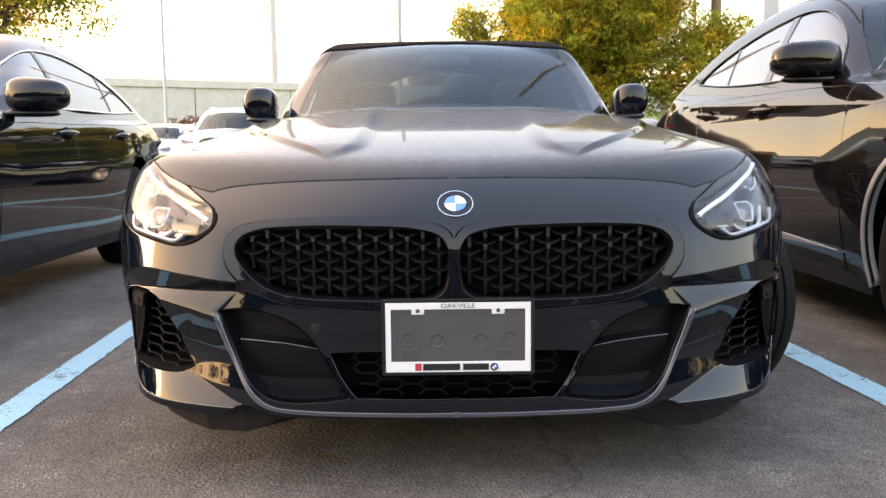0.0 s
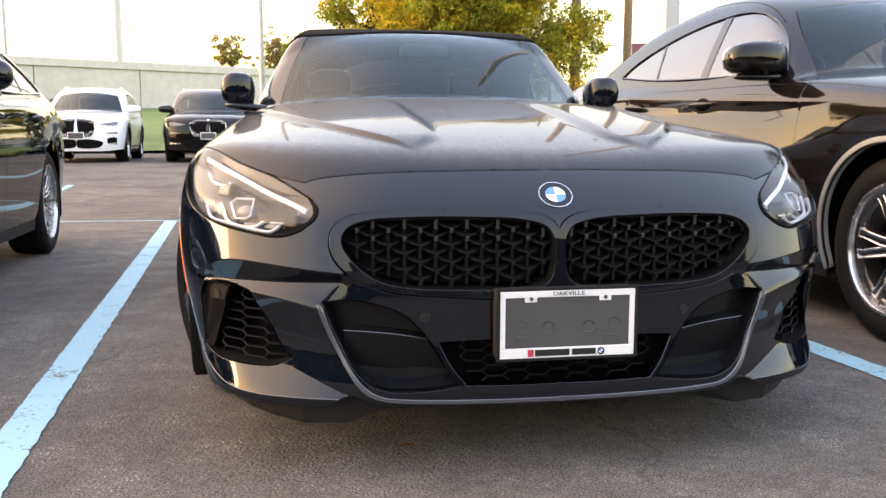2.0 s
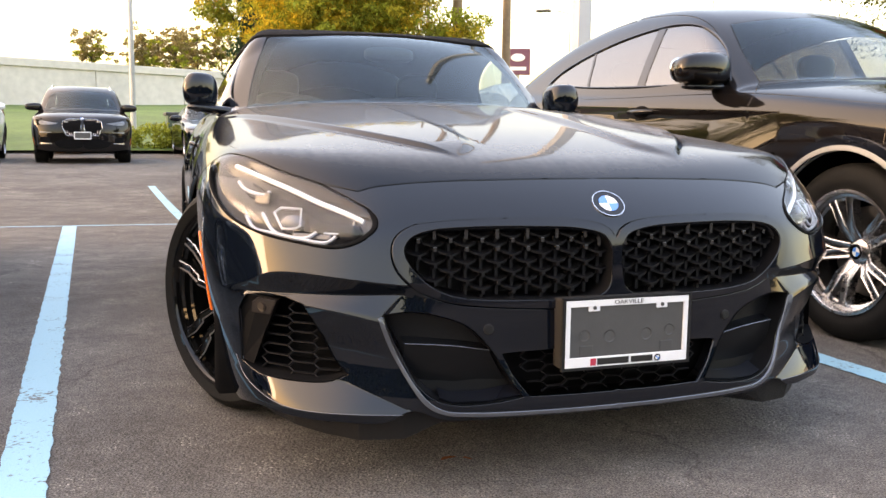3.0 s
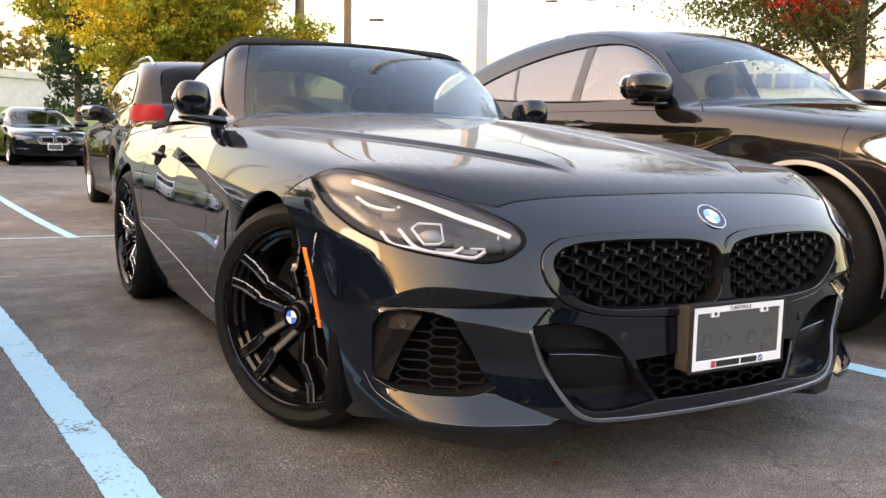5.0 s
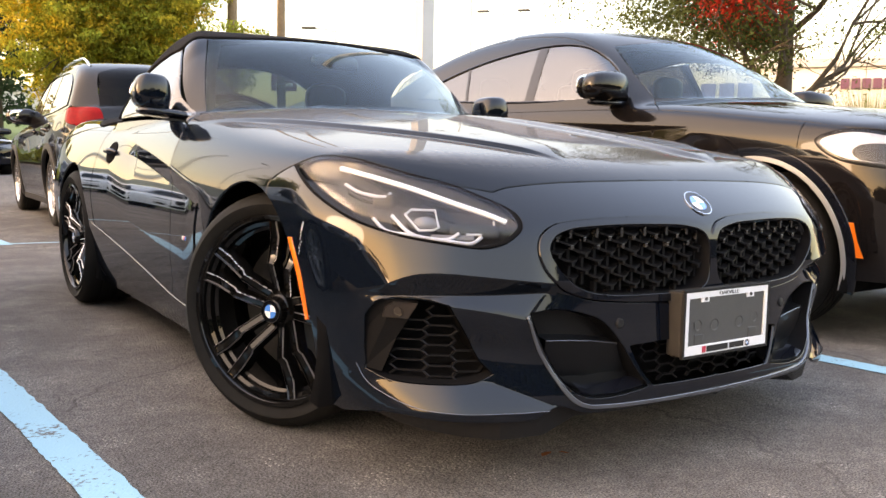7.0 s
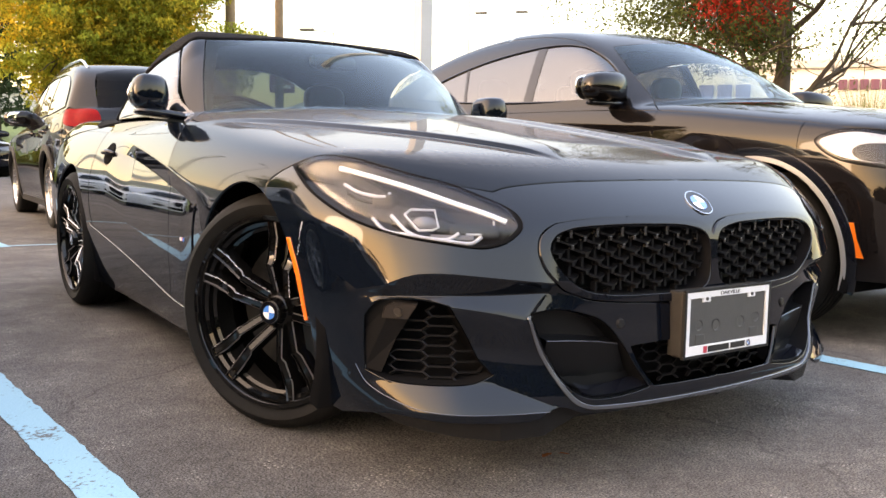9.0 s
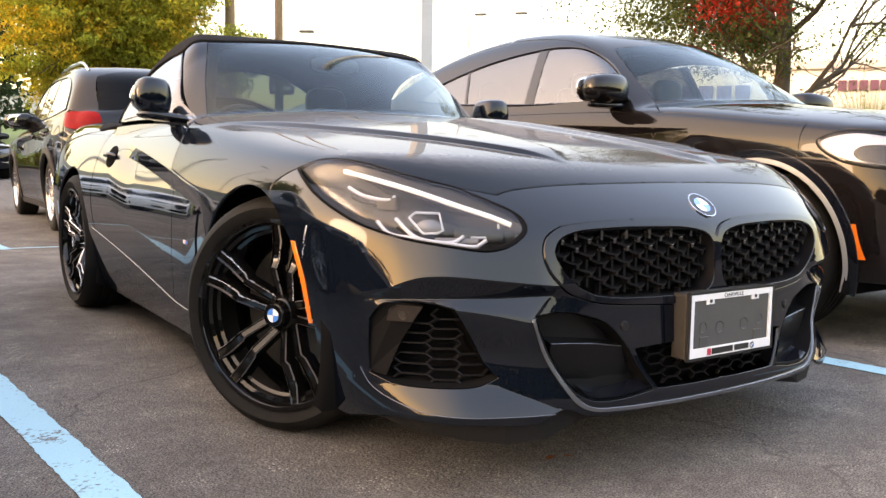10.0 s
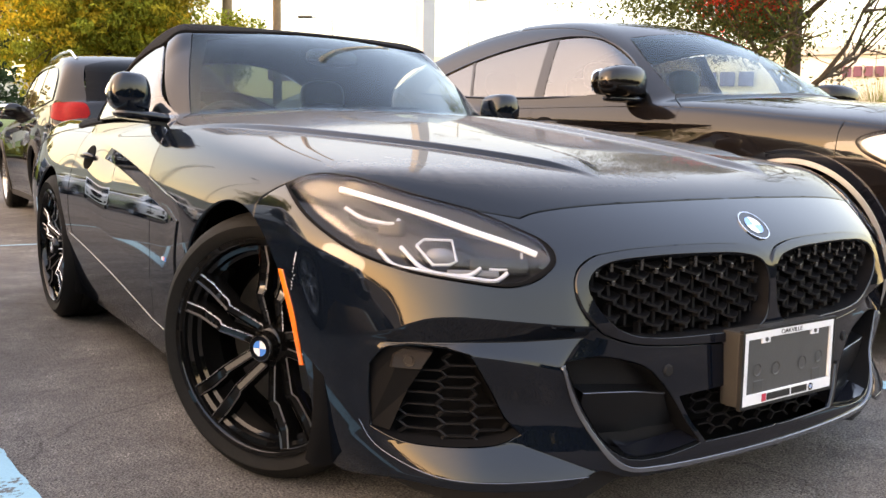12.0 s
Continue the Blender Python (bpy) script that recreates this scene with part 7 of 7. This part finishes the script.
def tree(name, label, x, y, height, radius, crown_low, mats, clumps, count, leaf_size, seed, trunk=0.16, flat=1.0, keep=None, twigs=2):
    """A tapered trunk, forking limbs and a crown of leaf clumps along the twigs. mats: (leaf material, share, height from which it takes over)."""
    rng = np.random.default_rng(seed)
    t = thing(name, label, "tree", pose(x, y, ground_z(x, y) + (0.05 * (y - 23.5) if y > 24 else 0) - 0.1))
    bm = bmesh.new()
    tips = []
    fork = crown_low * 0.9
    tube(bm, [(0, 0, 0), (0.03, 0.02, fork * 0.5), (0.0, 0.05, fork), (0.05, 0.0, height * 0.8)], [trunk * 1.25, trunk, trunk * 0.85, trunk * 0.15], 10)

    def limb(p, d, length, r, depth):
        q = [p]
        for i in range(4):
            d = d + rng.normal(size=3) * 0.16 + (0, 0, 0.05)
            d = d / np.linalg.norm(d)
            q.append(q[-1] + d * length / 4)
        tube(bm, q, [r * (1 - 0.16 * i) for i in range(5)], 6 if depth else 8)
        tips.extend(q[2:] if depth else q[3:])
        if depth < twigs:
            for i in range(4 if depth == 0 else 3):
                k = rng.integers(1, 5)
                a = rng.normal(size=3) * 0.75 + d
                limb(q[k], a / np.linalg.norm(a), length * rng.uniform(0.45, 0.7), r * 0.5, depth + 1)

    for i in range(9):
        a = 2 * math.pi * i / 9 + rng.uniform(-0.3, 0.3)
        z = fork + (height * 0.72 - fork) * (i % 4) / 4
        up = rng.uniform(0.25, 0.9)
        d = np.array([math.cos(a), math.sin(a), up])
        limb(np.array([0.0, 0.03, z]), d / np.linalg.norm(d), radius * rng.uniform(0.6, 0.85), trunk * (0.42 if twigs == 2 else 0.30), 0)
    part("trunk", bm, BARK, t, "dark bark, forking limbs", smooth=True)
    mid = np.array([0, 0, (crown_low + height) / 2])
    half = np.array([radius, radius, (height - crown_low) / 2 * flat])
    pts = []
    while len(pts) < clumps:
        if rng.uniform() < 0.45 and tips:
            p = tips[rng.integers(len(tips))] + rng.normal(size=3) * 0.25
        else:
            d = rng.normal(size=3)
            p = mid + half * d / np.linalg.norm(d) * rng.uniform(0.45, 1.0) * (0.82 + 0.22 * math.sin(3 * math.atan2(d[1], d[0]) + seed) + 0.12 * math.sin(7 * d[2] + seed))
        if p[2] > crown_low * 0.85 and (keep is None or rng.uniform() < keep(p)):
            pts.append(p)
    pts = np.array(pts)
    score = (pts[:, 2] - mid[2]) / half[2] * 0.6 + rng.normal(size=len(pts)) * 0.6
    if keep is not None:
        score = rng.normal(size=len(pts)) * 0.3 - np.hypot((0.56 * pts[:, 0] - 0.83 * pts[:, 1] + 0.75) / 0.7, (pts[:, 2] - 3.3) / 0.5)
    order, at = np.argsort(-score), 0
    for mat, share in mats:
        some = order[at : at + int(share * len(pts))]
        at += int(share * len(pts))
        v, f = leaf_cloud(pts[some], rng.uniform(0.5, 1.0, len(some)) * radius * 0.13 + 0.08, count, leaf_size, rng, 0.5)
        obj("crown", v, f, mat, t, smooth=False)
    return t


def conifer(x, y, height, radius, seed):
    rng = np.random.default_rng(seed)
    t = thing("spruce", "dark green spruce behind the yellowing tree", "tree", pose(x, y, ground_z(x, y) + 0.4))
    bm = bmesh.new()
    rod(bm, (0, 0, 0), (0, 0, height), 0.16, 0.02)
    part("trunk", bm, BARK, t)
    pts, sz = [], []
    for i in range(520):
        h = rng.uniform(0.06, 1) ** 0.8
        a, r = rng.uniform(0, 6.283), radius * (1 - h) * rng.uniform(0.5, 1.05) * (0.8 + 0.2 * math.sin(h * 55))
        pts.append((r * math.cos(a), r * math.sin(a), h * height - 0.18 * r))
        sz.append(0.28 * (1.1 - h) + 0.1)
    v, f = leaf_cloud(pts, sz, 16, 0.13, rng, 0.2)
    obj("crown", v, f, LEAF_DARK, t, smooth=False)


def bush(name, label, x, y, rx, ry, h, mat, seed, count=90):
    rng = np.random.default_rng(seed)
    d = rng.normal(size=(count, 3))
    d /= np.linalg.norm(d, axis=1, keepdims=True)
    p = d * rng.uniform(0.5, 1, (count, 1)) * (rx, ry, h * 0.6) + (0, 0, h * 0.45)
    v, f = leaf_cloud(p, np.full(count, 0.22), 26, 0.06, rng)
    v[:, 2] = np.maximum(v[:, 2], 0.02)
    o = obj(name, v, f, mat, smooth=False)
    o.matrix_basis = pose(x, y, ground_z(x, y) + (0.05 * (y - 23.5) + 0.05 if y > 24 else 0))
    tagged(o, label, "bush")


def post(name, label, x, y, r, h, mat, square=False, arms=()):
    t = thing(name, label, "pole", pose(x, y, ground_z(x, y)))
    bm = bmesh.new()
    if square:
        box(bm, (-r, -r, 0), (r, r, h), 0.01)
    else:
        rod(bm, (0, 0, -0.2), (0, 0, h), r, r * 0.75, 14)
    part("pole", bm, mat, t, smooth=not square)
    for z, length, turn in arms:
        bm = bmesh.new()
        a = radians(turn)
        d = Vector((math.cos(a), math.sin(a), 0)) * length / 2
        rod(bm, Vector((0, 0, z)) - d, Vector((0, 0, z)) + d, 0.05, n=6)
        part("cross_arm", bm, mat, t)
    return t


def street_lamp(x, y, h, turn, reach=1.0, r=0.06, heads=(1,)):
    t = thing("street_lamp", "tall thin lamp post with flat heads", "street lamp", pose(x, y, ground_z(x, y), 0, 0, turn), group="yard lamps")
    bm = bmesh.new()
    rod(bm, (0, 0, 0), (0, 0, h), r, r * 0.6, 12)
    part("pole", bm, GREY_POLE, t, smooth=True)
    for s in heads:
        bm = bmesh.new()
        tube(bm, [(0, 0, h - 0.1), (s * reach * 0.5, 0, h + 0.05), (s * reach, 0, h + 0.1)], 0.03, 6)
        part("arm", bm, GREY_POLE, t)
        bm = bmesh.new()
        box(bm, (min(s * reach, s * (reach + 0.7)), -0.16, h + 0.05), (max(s * reach, s * (reach + 0.7)), 0.16, h + 0.16), 0.03)
        part("lamp_head", bm, DARK_GREY, t)
    return t


retaining_wall()
verge()
tree("locust_tree", "locust tree with green leaves turning yellow on top", 4.9, 24.0, 8.0, 3.3, 1.8, ((LEAF_YELLOW, 0.30), (LEAF_OLIVE, 0.30), (LEAF_GREEN, 0.40)), 1500, 110, 0.066, 3, 0.2)
tree("locust_tree", "green and yellow tree at the yard's edge", -10.2, 17.5, 7.5, 2.9, 3.2, ((LEAF_YELLOW, 0.35), (LEAF_GREEN, 0.65)), 800, 60, 0.06, 8, 0.15)
tree("maple_tree", "half-bare tree with green and bright red leaves", 10.6, 6.2, 5.6, 3.4, 1.9, ((LEAF_RED, 0.11), (LEAF_DEEP, 0.89)), 700, 85, 0.038, 21, 0.17, keep=lambda p: 1.0 if 0.56 * p[0] - 0.83 * p[1] < -0.1 else 0.07, twigs=3)
for i, (x, y, h) in enumerate(((-4.2, 58, 8.2), (-1.2, 59, 8.0), (0.9, 57, 8.0), (2.4, 60, 8.4), (3.9, 59, 8.6), (1.7, 63, 8.4), (-0.4, 64, 7.8))):
    tree("far_tree", "thin brownish tree beyond the wall", x, y, h - 3.3, 1.4, 1.4, ((LEAF_TAN, 0.65), (LEAF_GREEN, 0.35)), 110, 30, 0.10, 40 + i, 0.08)
conifer(3.4, 35.0, 9.3, 1.7, 5)
conifer(6.0, 62.0, 8.0, 2.6, 6)
bush("bush", "reddish brown rounded bush on the verge", -8.4, 27.5, 1.1, 0.9, 1.5, LEAF_BRONZE, 11)
bush("bush", "green rounded bush on the verge", -6.6, 27.5, 1.3, 0.9, 1.4, LEAF_GREEN, 12)
bush("bush", "red-brown bush beside the parked cars", -3.2, 23.5, 0.6, 0.6, 1.0, LEAF_BRONZE, 13)
for i, x in enumerate((-2.0, -0.9, 0.2, 1.4, 2.6, 3.8)):
    bush("hedge_bush", "low clipped green hedge plant", x, 24.3, 0.75, 0.5, 0.7, LEAF_GREEN, 14 + i, 60)


def reed_clump(x, y, radius, height, blades, seed):
    """Arching grass blades from one root."""
    rng = np.random.default_rng(seed)
    v, f = [], []
    for i in range(blades):
        a, out, h = rng.uniform(0, 6.283), rng.uniform(0.1, 1) * radius, height * rng.uniform(0.55, 1)
        d, side = np.array([math.cos(a), math.sin(a), 0]), np.array([-math.sin(a), math.cos(a), 0]) * rng.uniform(0.004, 0.008)
        n0 = len(v)
        for t in (0, 0.4, 0.75, 1.0):
            p = d * (0.15 * radius + out * t**2) + (0, 0, h * (t - 0.18 * t**3))
            v += [p - side * (1.05 - t), p + side * (1.05 - t)]
        f += [(n0 + 2 * k, n0 + 2 * k + 1, n0 + 2 * k + 3, n0 + 2 * k + 2) for k in range(3)]
    o = obj("reed_clump", v, f, REED, smooth=False)
    o.matrix_basis = pose(x, y, ground_z(x, y))
    tagged(o, "tall yellow-green ornamental grass", "grass")


reed_clump(8.7, 3.7, 0.8, 2.2, 1800, 30)
reed_clump(9.8, 4.3, 0.7, 2.0, 1200, 31)
post("utility_pole", "weathered brown wooden utility pole", 7.9, 22.7, 0.16, 12, WOOD_POLE)
post("utility_pole", "weathered brown wooden utility pole", 10.2, 24.4, 0.15, 12, WOOD_POLE)
post("utility_pole", "thin distant utility pole with cross arms", 10.4, 33.5, 0.08, 11, WOOD_POLE, arms=((8.2, 1.0, 20), (7.2, 1.0, 20)))
post("light_pole", "square galvanised steel light pole", 2.70, 4.62, 0.065, 7, GREY_POLE, square=True)
post("utility_pole", "grey pole with a cross arm near the wall", -1.45, 30, 0.10, 12, GREY_POLE, arms=((8.6, 1.6, 10),))
post("wall_pole", "thick pale pole beyond the retaining wall", -10.9, 56, 0.26, 18, GREY_POLE)
post("wall_pole", "thin pole beyond the retaining wall", -10.3, 57, 0.06, 7.2, GREY_POLE)
street_lamp(-8.9, 26, 11, 0, heads=(1,))
street_lamp(31.7, 40, 8.75, 130, 0.9, heads=(-1, 1))
street_lamp(18.8, 37, 6.25, 140, 1.0, heads=(1,))
street_lamp(24.5, 33.5, 11.2, 130, 0.7, heads=(-1, 1))


def utility_box():
    t = thing("utility_box", "green utility cabinet with a sloped lid", "cabinet", pose(0.15, 25.2, ground_z(0, 25.2) + 0.1, 0, 0, 4))
    bm = bmesh.new()
    box(bm, (-0.6, -0.4, 0), (0.6, 0.4, 0.95), 0.02)
    part("body", bm, BOX_GREEN, t)
    bm = bmesh.new()
    box(bm, (-0.66, -0.46, 0.951), (0.66, 0.46, 1.05), 0.03)
    part("lid", bm, DARK_GREY, t)


def far_showroom():
    t = thing("showroom", "long cream showroom building across the street", "building", pose(36, 20, 0, 0, 0, -56))
    bm = bmesh.new()
    box(bm, (-26, 0, 0), (26, 12, 5.2), 0.05)
    part("wall", bm, CREAM, t)
    bm = bmesh.new()
    box(bm, (-26.2, -0.2, 5.201), (26.2, 12.2, 5.6), 0.05)
    part("roof", bm, CONCRETE, t)
    for i in range(9):
        bm = bmesh.new()
        box(bm, (-24 + 5.4 * i, -0.06, 0.3), (-24 + 5.4 * i + 4.4, 0.1, 2.7))
        w = part("window", bm, GLOSS_BLACK, t)
        bm = bmesh.new()
        box(bm, (-24 + 5.4 * i - 0.1, -0.09, 2.701), (-24 + 5.4 * i + 4.5, 0.1, 2.82))
        part("frame", bm, GREY_POLE, w)
    return t


def sign_bars(t, y, z, x0, widths, h, mat):
    x = x0
    for w in widths:
        bm = bmesh.new()
        box(bm, (x, y - 0.12, z - h / 2), (x + w * 0.8, y, z + h / 2), 0.02)
        part("sign_bar", bm, mat, t)
        x += w


utility_box()
show = far_showroom()
sign_bars(show, -0.01, 4.2, -9.1, [0.83] * 6, 0.66, SIGN_BLUE)
sign_bars(show, -0.01, 4.45, -0.55, [0.44] * 5, 0.46, SIGN_PURPLE)


def pylon_sign():
    t = thing("pylon_sign", "plum coloured roadside sign with white oval", "sign", pose(16.8, 38.7, ground_z(16.8, 38.7), 0, 0, -20))
    bm = bmesh.new()
    rod(bm, (0, 0.1, 0), (0, 0.1, 4.0), 0.09)
    part("post", bm, GREY_POLE, t)
    bm = bmesh.new()
    box(bm, (-0.62, -0.08, 3.2), (0.62, 0.08, 4.5), 0.03)
    panel = part("panel", bm, SIGN_PURPLE, t)
    v, f = blob((0, -0.09, 4.05), (0.36, 0.02, 0.2), 2.0, 24, 8)
    obj("emblem", v, f, BADGE_WHITE, panel)
    bm = bmesh.new()
    box(bm, (-0.42, -0.1, 3.42), (0.42, -0.08, 3.6))
    part("lettering_bar", bm, BADGE_WHITE, panel)


pylon_sign()


def far_woods():
    """A low belt of trees round the horizon."""
    rng = np.random.default_rng(77)
    pts, sz = [], []
    for i in range(700):
        a = rng.uniform(0, 2 * math.pi)
        d = rng.uniform(125, 170)
        p = (d * math.sin(a), d * math.cos(a), rng.uniform(1, 5.5) + 1.5 * math.sin(9 * a))
        pts.append(p)
        sz.append(rng.uniform(2, 3.6))
    v, f = leaf_cloud(pts, sz, 26, 0.8, rng)
    tagged(obj("far_woods", v, f, LEAF_DARK, smooth=False), "dark belt of distant trees", "trees", kind="stuff")


far_woods()


def tree_row():
    """Unseen dark trees, added behind the camera to darken reflections."""
    rng = np.random.default_rng(91)
    pts, sz = [], []
    for i in range(1500):
        x = rng.uniform(-45, 60)
        pts.append((x, -23 + rng.normal() * 1.5, rng.uniform(0.2, 3.8 + 0.4 * math.sin(x * 0.5))))
        sz.append(rng.uniform(0.7, 1.3))
    v, f = leaf_cloud(pts, sz, 50, 0.3, rng)
    v[:, 2] = np.maximum(v[:, 2], 0.02)
    tagged(obj("tree_row", v, f, LEAF_DARK, smooth=False), "unseen row of dark trees added behind the camera", "trees", kind="stuff")


tree_row()


def dry_leaf(x, y, turn, size):
    """A curled brown leaf on the asphalt."""
    n = 9
    v = []
    for i in range(n):
        t = i / (n - 1)
        w = math.sin(math.pi * min(t * 1.08, 1)) * (0.42 + 0.1 * math.sin(9 * t))
        v += [((t - 0.5) * size, -w * size * 0.5, 0.004 + 0.25 * size * w * w + 0.03 * size * math.sin(5 * t)), ((t - 0.5) * size, 0, 0.004), ((t - 0.5) * size, w * size * 0.5, 0.004 + 0.3 * size * w * w)]
    f = [(3 * i + k, 3 * i + k + 1, 3 * i + k + 4, 3 * i + k + 3) for i in range(n - 1) for k in range(2)]
    o = obj("dry_leaf", v, f, LEAF_RUST)
    o.matrix_basis = pose(x, y, 0.001, 0, 0, turn)
    tagged(o, "small curled rust-brown leaf on the asphalt", "leaf")


dry_leaf(-0.33, -0.585, 20, 0.05)
dry_leaf(-0.285, -0.60, -40, 0.03)
